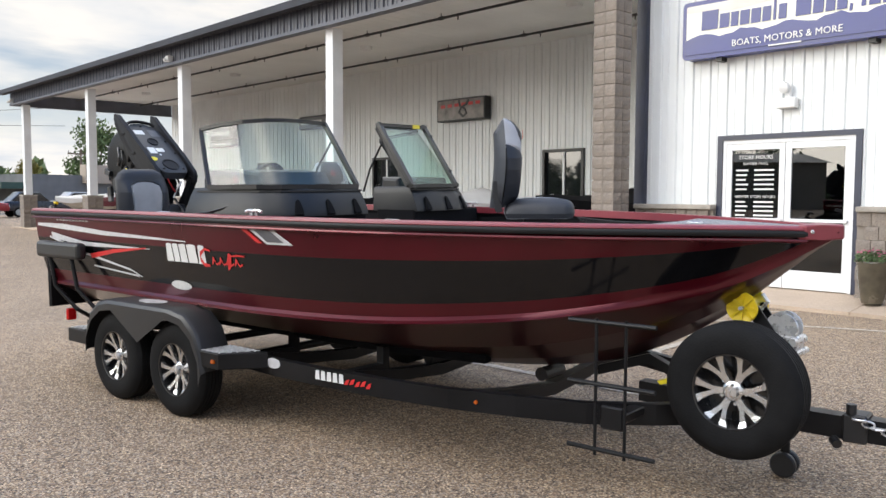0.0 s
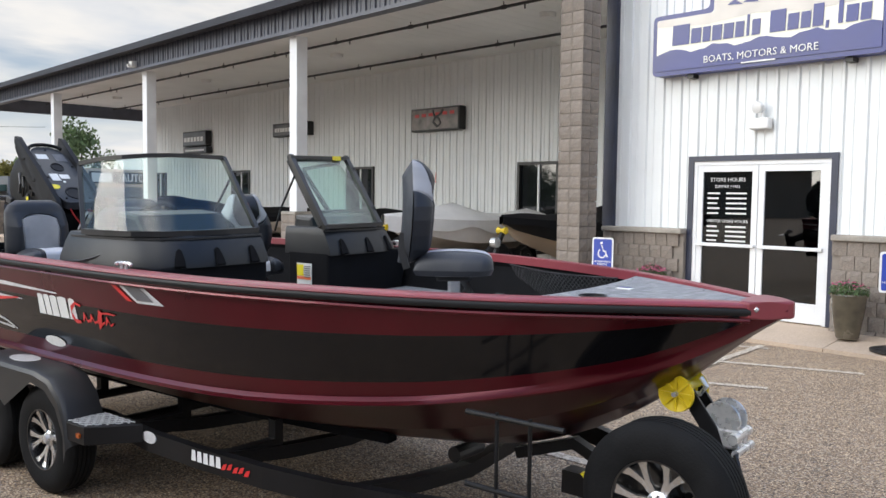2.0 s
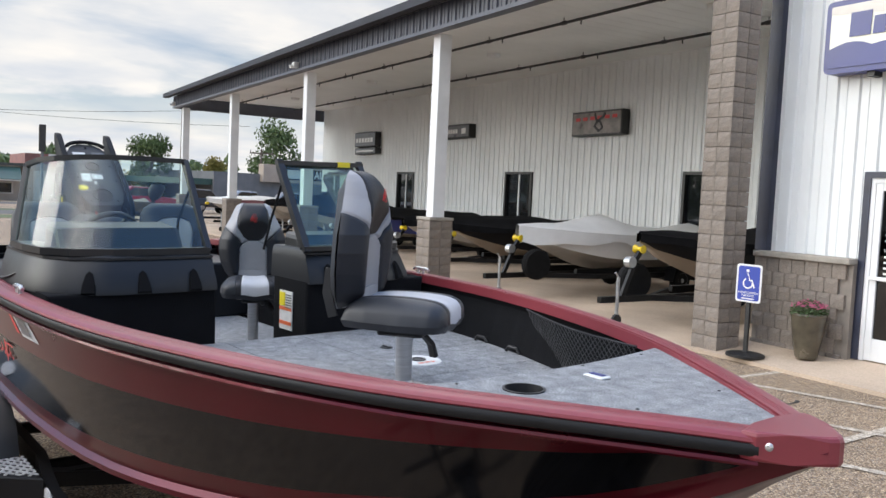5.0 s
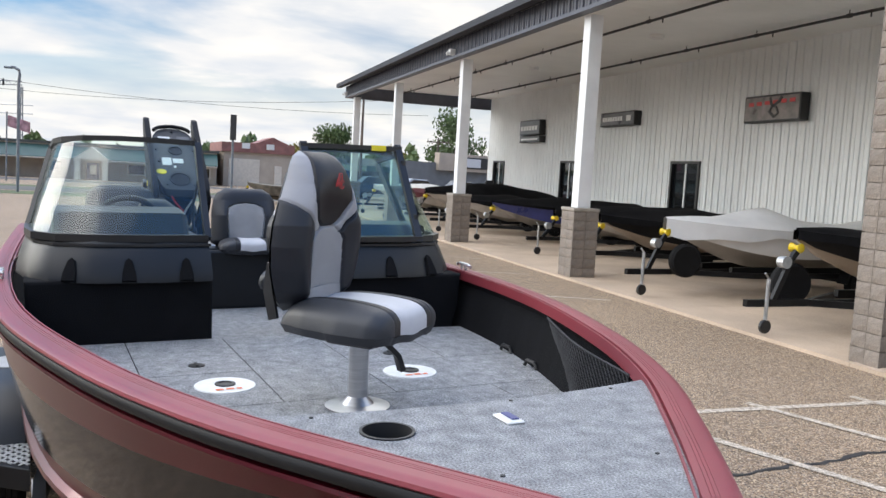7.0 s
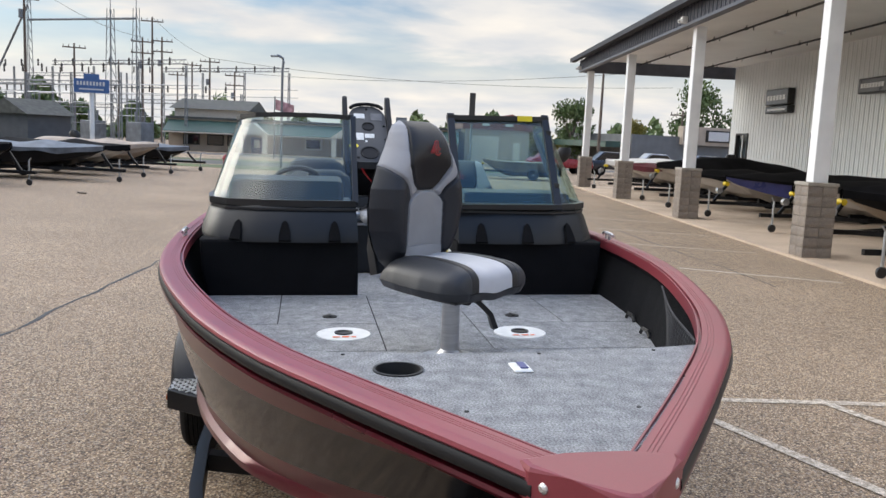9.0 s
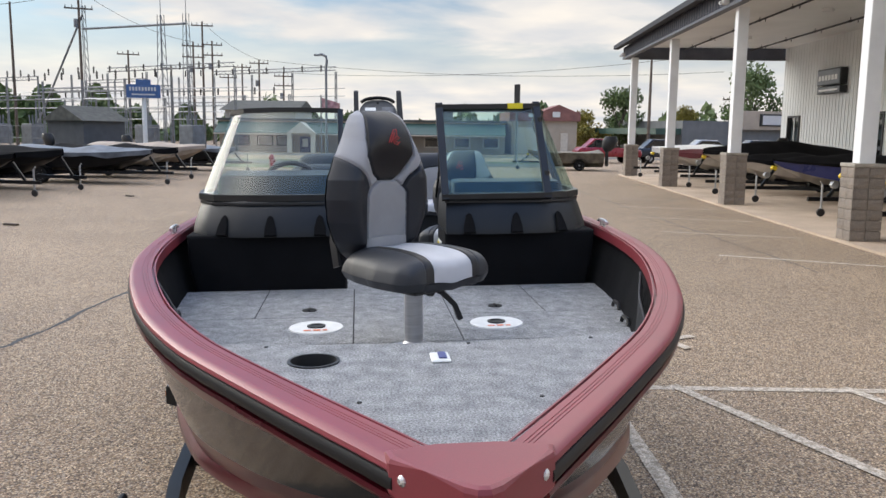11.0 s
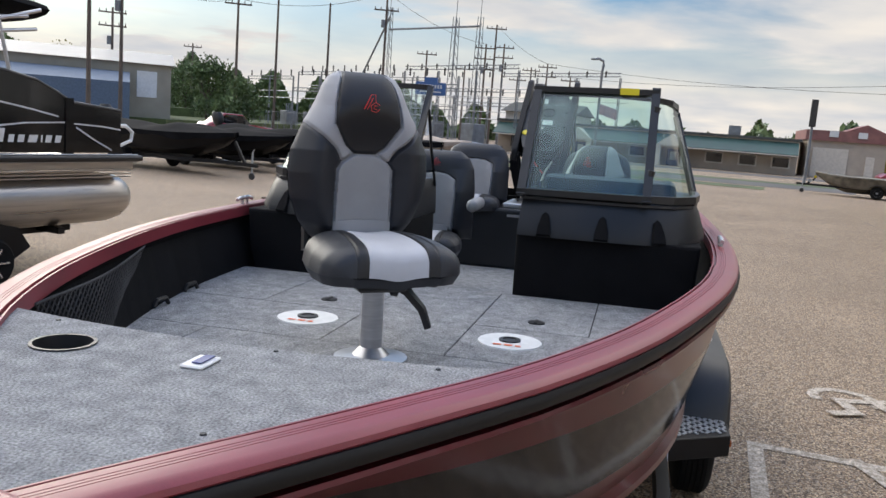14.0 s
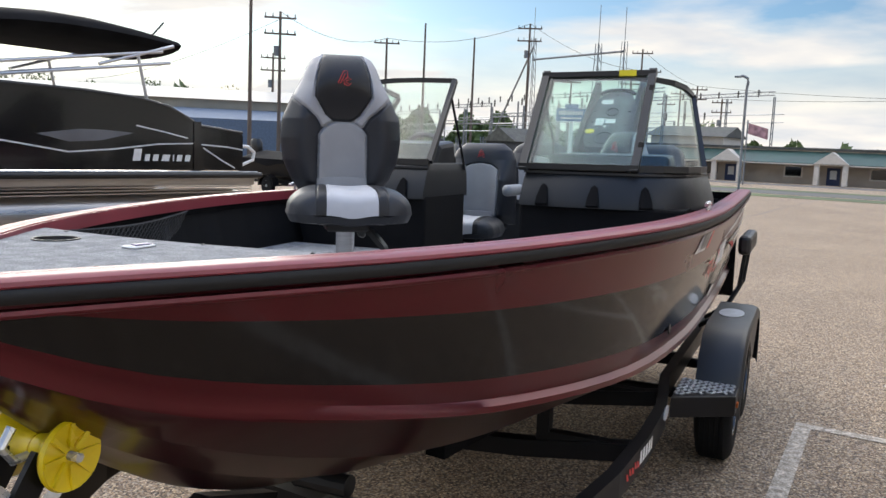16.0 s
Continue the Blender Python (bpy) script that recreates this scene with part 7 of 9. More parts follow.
M_HULLTAN = mat("tan_hull_bottom", (0.30, 0.24, 0.18), 0.4, var=0.1, scale=2)
M_HULLBLK = mat("black_hull", (0.008, 0.008, 0.009), 0.35, spec=0.15, var=0.2, scale=2)
M_HULLBLUE = mat("blue_hull", (0.03, 0.045, 0.20), 0.3, var=0.15, scale=2, coat=0.3)
M_GALV = mat("galvanised_steel", (0.42, 0.43, 0.44), 0.4, metal=0.7, var=0.15, scale=12)
M_GREYCOV = mat("grey_boat_deck", (0.11, 0.12, 0.135), 0.45, var=0.3, scale=2.5, bump=0.3, bscale=4)
M_CAMO = mat("olive_hull", (0.15, 0.13, 0.10), 0.6, var=0.3, scale=3)


def covered_boat(label, m, L=5.6, cover=None, side=None, bottom=None, peak=(0.2, 0.28, 0.18, 0.3), ht=1.25, spare=False, seed=1, roller=True, cover_drop=0.18, motor=False):
    """Bow towards +x of its own frame, the bow's tip at x=0."""
    rnd = random.Random(seed)
    b = empty("covered_boat", m)
    tagged(b, label, "covered boat", group="covered boats")
    n = 22
    W = 1.02

    def shape(s):
        """s from 0 at the bow to 1 at the stern: half breadth, sheer, chine half breadth, chine height, keel height"""
        wb = W * min(1.0, 1 - (1 - min(1, s / 0.5)) ** 2.2)
        rise = (1 - min(1, s / 0.45)) ** 2
        return max(wb, 0.02), ht + 0.12 * rise, max(wb * 0.86 - 0.08 * rise, 0.012), ht - 0.52 + 0.50 * rise, ht - 0.78 + 0.80 * (1 - min(1, s / 0.4)) ** 1.7
    hb = BM()
    cv = BM()
    prevh, prevc = None, None
    ph = [rnd.uniform(0, 6) for _ in range(4)]
    for i in range(n + 1):
        s = i / n
        x = -L * s
        w, zs, c, zc, zk = shape(s)
        if s < 0.02:
            zc, zk = zs - 0.10, zs - 0.14
        rowh = []
        for y, z in ((-w, zs), (-(w + c) / 2 - 0.02, (zs + zc) / 2), (-c, zc), (0, zk), (c, zc), ((w + c) / 2 + 0.02, (zs + zc) / 2), (w, zs)):
            rowh.append(hb.verts.new((x, y, z)))
        if prevh:
            for k in range(6):
                f = hb.faces.new((prevh[k], rowh[k], rowh[k + 1], prevh[k + 1]))
                f.material_index = 0 if k in (0, 5) else (0 if k in (1, 4) else 1)
        prevh = rowh
        # cover: over the sheer with a tented ridge
        r = lerp_table([(0.0, 0.03), (0.18, peak[0]), (0.42, peak[1]), (0.6, peak[2]), (0.8, peak[3]), (0.96, 0.22), (1.0, 0.02)], s)[0]
        rowc = []
        for k in range(13):
            u = -1 + 2 * k / 12
            a = abs(u)
            sag = 0.02 * math.sin(9 * s + ph[0] + 5 * u) + 0.015 * math.sin(23 * s + ph[1])
            if a > 0.9:
                y, z = math.copysign(w + 0.03, u), zs - cover_drop * (0.8 + 0.25 * math.sin(14 * s + ph[2]) + 0.15 * math.sin(31 * s + ph[3]))
            elif a > 0.74:
                y, z = math.copysign(w + 0.025, u), zs + 0.015
            else:
                y, z = u / 0.75 * w, zs + 0.02 + r * (1 - (a / 0.75) ** 1.3) + sag * (1 - a)
            rowc.append(cv.verts.new((x + 0.03, y, z)))
        if prevc:
            for k in range(12):
                cv.faces.new((prevc[k], rowc[k], rowc[k + 1], prevc[k + 1]))
        prevc = rowc
    hb.faces.new(prevh[::-1])
    for q in (hb, cv):
        bmesh.ops.recalc_face_normals(q, faces=q.faces)
    part("hull", hb, [side or M_HULLBLK, bottom or M_HULLALU], b, smooth=True)
    part("cover", cv, cover or M_TARP, b, "fitted cover drawn tight over the boat", smooth=True)
    bm = BM()
    pipe(bm, [(0.85, 0, 0.42), (-0.6, 0, 0.42), (-L + 0.2, 0, 0.40)], 0, flat=(0.04, 0.05))
    for s in (-1, 1):
        pipe(bm, [(-0.3, 0, 0.42), (-1.6, s * 0.7, 0.42), (-L + 0.3, s * 0.75, 0.42)], 0, flat=(0.03, 0.05))
        pipe(bm, [(-1.3, s * 0.4, 0.5), (-L + 0.3, s * 0.45, 0.5)], 0, flat=(0.04, 0.05))
    box(bm, -L * 0.68 - 0.03, -L * 0.68 + 0.03, -1.0, 1.0, 0.28, 0.34)
    part("trailer_frame", bm, M_TRAILER, b)
    for s in (-1, 1):
        bm = BM()
        lathe(bm, [(0.10, -0.07), (0.17, -0.08), (0.27, -0.08), (0.30, -0.05), (0.30, 0.05), (0.27, 0.08), (0.17, 0.08), (0.10, 0.07)], (-L * 0.68, s * 0.98, 0.30), (0, 1, 0), 22)
        wv = part("trailer_wheel", bm, M_TYRE, b, smooth=True)
        bm = BM()
        lathe(bm, [(0.17, s * 0.081), (0.15, s * 0.07), (0.05, s * 0.06), (0.04, s * 0.09), (0.002, s * 0.092)], (-L * 0.68, s * 0.98, 0.30), (0, 1, 0), 16, caps=False)
        part("rim", bm, M_GALV, wv)
        bm = BM()
        pipe(bm, [(-L * 0.68 + 0.42, s * 0.98, 0.3), (-L * 0.68 + 0.33, s * 0.98, 0.56), (-L * 0.68, s * 0.98, 0.66), (-L * 0.68 - 0.33, s * 0.98, 0.56), (-L * 0.68 - 0.42, s * 0.98, 0.3)], 0, flat=(0.12, 0.01))
        part("fender", bm, M_TRAILER, b)
    bm = BM()
    cyl(bm, (0.55, 0.1, 0.10), (0.55, 0.1, 0.78), 0.028, 8)
    cyl(bm, (0.55, 0.1, 0.78), (0.62, 0.1, 0.86), 0.015, 6)
    tj = part("tongue_jack", bm, M_GALV, b)
    bm = BM()
    lathe(bm, [(0.01, -0.03), (0.085, -0.03), (0.1, -0.02), (0.1, 0.02), (0.085, 0.03), (0.01, 0.03)], (0.55, 0.1, 0.1), (0, 1, 0), 14)
    part("jack_wheel", bm, M_BLKPLAST, tj)
    bm = BM()
    pipe(bm, [(0.35, 0, 0.46), (0.08, 0, ht - 0.3), (-0.05, 0, ht - 0.12)], 0, flat=(0.03, 0.04))
    part("winch_post", bm, M_TRAILER, b)
    if roller:
        bm = BM()
        lathe(bm, [(0.02, -0.1), (0.07, -0.09), (0.03, 0.0), (0.07, 0.09), (0.02, 0.1)], (0.0, 0, ht - 0.12), (0, 1, 0), 12)
        part("bow_roller", bm, M_YROLL, b)
        bm = BM()
        lathe(bm, [(0.02, -0.06), (0.09, -0.06), (0.09, 0.06), (0.02, 0.06)], (0.2, 0, ht - 0.33), (0, 1, 0), 14)
        part("winch", bm, M_GALV, b)
    if spare:
        bm = BM()
        lathe(bm, [(0.10, -0.08), (0.17, -0.09), (0.27, -0.09), (0.31, -0.05), (0.31, 0.05), (0.27, 0.09), (0.10, 0.08)], (-0.25, -0.3 * spare, 0.66), (0.25, 1, 0), 22)
        part("spare_wheel", bm, M_TYRE, b, smooth=True)
    if motor:
        outboard_simple(b, -L - 0.1, ht, float(motor))
    return b


def outboard_simple(parent, x, ht, size=1.0):
    bm = BM()
    secs_ = [(0.0, 0.12, 0.10), (0.15, 0.24, 0.15), (0.4, 0.28, 0.17), (0.55, 0.2, 0.12)]
    loops_ = []
    for h, a, w in [(p * size, q * size, r * size) for p, q, r in secs_]:
        loops_.append([Vector((x - 0.1 * size + a * math.cos(t) - h * 0.2, w * math.sin(t), ht + 0.1 + h)) for t in [2 * math.pi * k / 14 for k in range(14)]])
    bridge(bm, loops_)
    box(bm, x - 0.2, x - 0.02, -0.06, 0.06, ht - 0.7, ht + 0.12)
    part("outboard", bm, M_BLKPLAST, parent, smooth=True)


B_ = lambda x, y, yaw, z=0.075: pose(x, y, z, 0, 0, yaw)
covered_boat("boat under a black cover with a tan bottom, on its trailer", B_(-10.0, 12.05, -86), 6.0, M_TARP, M_HULLBLK, M_HULLTAN, (0.10, 0.2, 0.34, 0.2), 1.34, 1, 1)
covered_boat("boat in white shrink wrap on a trailer with spare wheel", B_(-13.55, 12.2, -82), 6.0, M_SHRINK, M_SHRINK, M_HULLALU, (0.12, 0.40, 0.15, 0.12), 1.28, -1, 2, cover_drop=0.3)
covered_boat("boat under a black cover with a tan bottom beside a pier", B_(-16.9, 12.7, -84), 5.8, M_TARP, M_HULLBLK, M_HULLTAN, (0.22, 0.34, 0.24, 0.28), 1.16, False, 3)
covered_boat("aluminium boat under a black cover on a trailer", B_(-20.7, 13.4, -84), 5.6, M_TARP, M_HULLALU, M_HULLALU, (0.2, 0.3, 0.25, 0.3), 1.1, False, 4)
covered_boat("blue and silver boat under a black cover", B_(-24.85, 13.2, -84), 5.8, M_TARP, M_HULLBLUE, M_HULLALU, (0.2, 0.3, 0.26, 0.28), 1.12, False, 5, cover_drop=0.06)
covered_boat("aluminium boat under a sagging black cover", B_(-27.9, 12.9, -84), 5.4, M_TARP, M_HULLALU, M_HULLALU, (0.2, 0.28, 0.2, 0.3), 1.08, False, 6)
covered_boat("aluminium boat under a black peaked cover", B_(-31.3, 12.9, -84), 5.8, M_TARP, M_HULLALU, M_HULLALU, (0.3, 0.5, 0.45, 0.3), 1.25, False, 7)
covered_boat("boat under a maroon cover near the canopy end", B_(-34.9, 12.7, -84), 5.6, M_MAROON, M_HULLALU, M_HULLALU, (0.2, 0.3, 0.2, 0.3), 1.1, False, 8)
covered_boat("white boat under a pale cover near the canopy end", B_(-38.4, 12.5, -84), 5.8, M_SHRINK, M_HULLALU, M_HULLALU, (0.2, 0.3, 0.2, 0.3), 1.2, False, 9, motor=True)
row = [(-20.6, -8.9, M_TARP, M_HULLBLK, 1.15), (-23.5, -8.9, M_TARP, M_HULLBLK, 1.1), (-26.3, -8.9, M_TARP, M_HULLBLK, 1.15), (-29.6, -7.3, M_GREYCOV, M_HULLBLK, 1.1), (-33.0, -7.6, M_TARP, M_HULLALU, 1.1), (-36.2, -7.5, M_TANTARP, M_TANTARP, 1.15), (-39.8, -7.2, M_GREYCOV, M_HULLBLK, 1.0)]
for k, (x, y, cov, sd, h) in enumerate(row):
    lab = {M_TARP: "boat under a black cover in the trailer row", M_GREYCOV: "black bass boat with a grey deck on its trailer", M_SHRINK: "boat with a silver-white cover in the row", M_TANTARP: "boat under a tan cover in the trailer row"}[cov]
    covered_boat(lab, B_(x, y, 80, 0.0), 5.6, cov, sd, M_HULLBLK if sd == M_HULLBLK else sd, (0.12, 0.26, 0.14, 0.24), h, False, 20 + k, roller=False, motor=k % 2 == 0)
covered_boat("open olive aluminium boat with outboard on a trailer", B_(-46.2, 7.3, -94, 0.0), 4.1, M_CAMO, M_CAMO, M_CAMO, (0.0, 0.02, 0.02, 0.03), 0.95, False, 50, motor=1.5, cover_drop=0.05)

# ---- pontoon boat ----
M_PONTALU = mat("brushed_pontoon_aluminium", (0.46, 0.43, 0.40), 0.3, metal=0.85, var=0.18, scale=3, stretch=(1, 0.2, 6))
M_PFENCE = mat("gloss_black_fence_panel", (0.008, 0.008, 0.009), 0.15, var=0.15, scale=2, coat=0.4)
pb = empty("pontoon_boat", pose(-8.4, -1.55, 0.0, 0, 0, 86))
tagged(pb, "black pontoon boat with silver tubes and folded canopy, on a trailer", "pontoon boat")
SIDE = Matrix(((0, 0, 1, -0.06), (1, 0, 0, 0), (0, 1, 0, 0), (0, 0, 0, 1)))
# own frame: y runs aft as negative, the near side is x = 0
for x in (-0.30, -2.1):
    bm = BM()
    lathe(bm, [(0.02, 0.22), (0.10, 0.21), (0.19, 0.16), (0.25, 0.06), (0.285, -0.10), (0.29, -0.5), (0.29, -7.0)], (x, 0.0, 0.83), (0, 1, 0), 28)
    part("pontoon_tube", bm, M_PONTALU, pb, "brushed aluminium tube", smooth=True)
bm = BM()
box(bm, -2.45, 0.0, -7.1, 0.10, 1.17, 1.26, 0.01, 1)
dk = part("deck", bm, M_PONTALU, pb)
bm = BM()
cyl(bm, (0.03, -7.1, 1.295), (0.03, 0.17, 1.295), 0.036, 12)
part("rub_rail", bm, M_BLKPLAST, pb, smooth=True)
for z in (1.335, 1.257):
    bm = BM()
    cyl(bm, (0.025, -7.1, z), (0.025, 0.12, z), 0.009, 8)
    part("rail_trim", bm, M_GALV, pb, smooth=True)
bm = BM()
for k in range(3):
    box(bm, -0.012, 0.004, -7.1, 0.05, 1.08 + 0.035 * k, 1.095 + 0.035 * k)
part("deck_trim", bm, M_PONTALU, pb)
prof = [(-0.05, 1.81), (-0.70, 1.87), (-0.88, 1.96), (-1.13, 2.07), (-1.5, 2.14), (-2.17, 2.18), (-3.0, 2.19), (-5.0, 2.20), (-7.0, 2.20)]
bm = BM()
prism(bm, [(-7.0, 1.35), (-0.80, 1.35), (-0.80, 1.92)] + prof[2:], -0.05, 0.0, SIDE)
part("side_fence", bm, M_PFENCE, pb, "gloss black side panel")
bm = BM()
prism(bm, [(-0.70, 1.35), (-0.05, 1.35), (-0.05, 1.79), (-0.12, 1.81), (-0.70, 1.87)], -0.05, 0.0, SIDE)
part("front_gate_panel", bm, M_PFENCE, pb)
bm = BM()
box(bm, -2.4, -0.12, -0.10, -0.05, 1.35, 1.80)
part("bow_fence", bm, M_PFENCE, pb)
bm = BM()
box(bm, -0.12, -0.045, -0.80, -0.70, 1.30, 1.93)
part("fence_post", bm, M_PFENCE, pb)
bm = BM()
pipe(bm, [(-0.08, y, z + 0.012) for y, z in prof], 0.022, 8)
part("top_rail", bm, M_BLKPLAST, pb, smooth=True)
for line in ([(-7.0, 1.70), (-4.5, 1.72), (-3.05, 1.64), (-2.37, 1.54), (-1.85, 1.58), (-1.28, 1.65), (-0.81, 1.67)], [(-1.57, 1.85), (-1.2, 1.79), (-0.89, 1.73)], [(-0.66, 1.62), (-0.4, 1.48), (-0.18, 1.38)], [(-0.69, 1.66), (-0.3, 1.64), (-0.06, 1.61)]):
    bm = BM()
    pipe(bm, [(-0.055, y, z) for y, z in line], 0, flat=(0.005, 0.008))
    part("silver_stripe", bm, M_SILVERDECAL, pb)
bm = BM()
prism(bm, [(-2.71, 1.72), (-2.36, 1.645), (-2.0, 1.67), (-1.6, 1.765), (-1.95, 1.785), (-2.24, 1.785)], 0, 0.005, SIDE @ Matrix.Translation((0, 0, 0.002)))
part("grey_inset", bm, M_SIGNGREY, pb)
y = -1.62
for k, w in enumerate((0.12, 0.075, 0.085, 0.125, 0.02, 0.085, 0.085)):
    h = 0.135 if k == 0 else 0.075
    z0 = 1.455
    bm = BM()
    prism(bm, [(y, z0), (y + w * 0.8, z0), (y + w, z0 + h), (y + w * 0.2, z0 + h)], 0.002, 0.007, SIDE)
    part("maker_bar", bm, M_STICKER, pb)
    y += w + 0.03
bm = BM()
pipe(bm, [(-0.25, -0.05, 1.66), (-0.25, 0.20, 1.65), (-0.25, 0.30, 1.58), (-0.25, 0.28, 1.48), (-0.25, -0.02, 1.37)], 0.022, 8)
part("bow_handrail", bm, M_WHITE, pb, smooth=True)
bm = BM()
loops = []
for s in range(10):
    u = s / 9
    yy = -0.80 - 4.3 * u
    zz = 2.82 + 0.14 * math.sin(math.pi * min(1, u * 1.3)) - 0.22 * u
    r = 0.19 * (0.45 + 0.55 * math.sin(math.pi * min(1, 0.15 + u * 0.8))) * (1 + 0.08 * math.sin(9 * u))
    loops.append([Vector((-1.2 + 0.9 * math.cos(t), yy, zz + r * math.sin(t))) for t in [2 * math.pi * k / 18 for k in range(18)]])
bridge(bm, loops)
part("folded_canopy", bm, M_TARP, pb, "black canvas canopy boot", smooth=True)
for x in (-0.25, -2.2):
    for line in ([(x, -4.2, 2.22), (x, -1.1, 2.72)], [(x, -3.3, 2.24), (x, -1.0, 2.60)], [(x, -1.30, 2.12), (x, -1.42, 2.64)], [(x, -1.9, 2.50), (x, -0.95, 2.80)]):
        bm = BM()
        pipe(bm, line, 0.019, 8)
        part("canopy_tube", bm, M_ALU, pb, "silver canopy tube", smooth=True)
bm = BM()
pipe(bm, [(-0.3, -1.2, 2.9), (-0.3, -1.05, 3.06)], 0.012, 6)
part("mast_light", bm, M_BLKPLAST, pb)
bm = BM()
box(bm, -2.0, -0.45, -7.0, -0.4, 0.44, 0.52)
for yy in (-0.8, -2.8, -4.8):
    box(bm, -2.3, -0.1, yy - 0.04, yy + 0.04, 0.47, 0.54)
part("trailer_frame", bm, M_TRAILER, pb)
for yy in (-1.70, -2.52):
    bm = BM()
    lathe(bm, [(0.10, -0.08), (0.17, -0.09), (0.23, -0.09), (0.26, -0.05), (0.26, 0.05), (0.23, 0.09), (0.17, 0.09), (0.10, 0.08)], (-0.05, yy, 0.26), (1, 0, 0), 24)
    wv = part("trailer_wheel", bm, M_TYRE, pb, smooth=True)
    bm = BM()
    for k in range(6):
        a = math.pi * k / 3
        pipe(bm, [(0.035, yy, 0.26), (0.042, yy + 0.165 * math.cos(a), 0.26 + 0.165 * math.sin(a))], 0, flat=(0.02, 0.008))
    part("rim_spokes", bm, M_RIMALU, wv)
    bm = BM()
    pipe(bm, [(-0.05, yy - 0.37, 0.32), (-0.05, yy - 0.27, 0.49), (-0.05, yy, 0.555), (-0.05, yy + 0.27, 0.49), (-0.05, yy + 0.37, 0.32)], 0, flat=(0.012, 0.12))
    part("fender", bm, M_TRAILER, pb)

# ---- far side of the road: buildings ----
M_GREENROOF = mat("green_metal_roof", (0.030, 0.075, 0.062), 0.45, var=0.15, scale=0.8)
M_BEIGE = mat("beige_siding", (0.43, 0.36, 0.29), 0.8, var=0.08, scale=0.8, fine=0.05, fscale=20)
M_CREAMW = mat("cream_trim", (0.62, 0.56, 0.48), 0.7, var=0.06)
M_GREYROOF = mat("grey_shingle", (0.085, 0.085, 0.075), 0.85, var=0.2, scale=3)
M_REDROOF = mat("red_roof", (0.25, 0.11, 0.095), 0.7, var=0.15, scale=2)
M_BLUEDOOR = mat("blue_door", (0.02, 0.035, 0.10), 0.5, var=0.1)
M_GREYSIDE = mat("grey_siding", (0.16, 0.165, 0.17), 0.8, var=0.1, scale=1)
M_GRASS = mat("grass", (0.085, 0.11, 0.04), 0.9, var=0.3, scale=0.5, fine=0.2, fscale=8)
M_ASPH = mat("asphalt", (0.10, 0.095, 0.09), 0.9, var=0.15, scale=0.4, fine=0.15, fscale=30)
M_WOODPOLE = mat("weathered_pole_wood", (0.13, 0.10, 0.08), 0.9, var=0.2, scale=2, stretch=(4, 4, 0.5))
M_STEELGREY = mat("grey_steel", (0.20, 0.21, 0.22), 0.6, metal=0.2, var=0.15, scale=2)
M_BROWNPOLE = mat("dark_pole", (0.05, 0.045, 0.04), 0.7, var=0.2)
M_TREELEAF = mat("tree_foliage", (0.085, 0.125, 0.040), 0.7, var=0.45, scale=0.9, col2=(0.038, 0.060, 0.018))
M_TREEYEL = mat("yellowing_foliage", (0.24, 0.20, 0.035), 0.7, var=0.35, scale=0.9)
M_BARK = mat("bark", (0.09, 0.07, 0.055), 0.9, var=0.2, scale=5)
M_FARRED = mat("red_car_paint", (0.28, 0.012, 0.02), 0.3, var=0.1, coat=0.6)
M_FLAGR = mat("flag_cloth", (0.42, 0.24, 0.26), 0.8, var=0.3, scale=3)

bm = BM()
box(bm, -70.5, -66.0, -60, 60, -0.05, 0.006)
box(bm, -54.0, -48.5, -200, 9.5, -0.05, 0.008)
tagged(part("road", bm, M_ASPH), "grey asphalt street beyond the lot", "road", kind="structure")
bm = BM()
box(bm, -47.5, -44.2, -80, 5.0, -0.05, 0.012)
box(bm, -56.5, -54.0, -80, 9.5, -0.05, 0.012)
tagged(part("grass_verge", bm, M_GRASS), "strip of green grass along the street", "grass", kind="structure")
# grass bank on the left
bm = BM()
prism(bm, [(-130, -180), (-50, -70), (-60, -45), (-140, -60)], 0.0, 0.6)
prism(bm, [(-140, -180), (-70, -82), (-85, -62), (-150, -80)], 0.6, 1.6)
tagged(part("grass_bank", bm, M_GRASS), "low green grass bank beyond the lot", "grass", kind="structure")


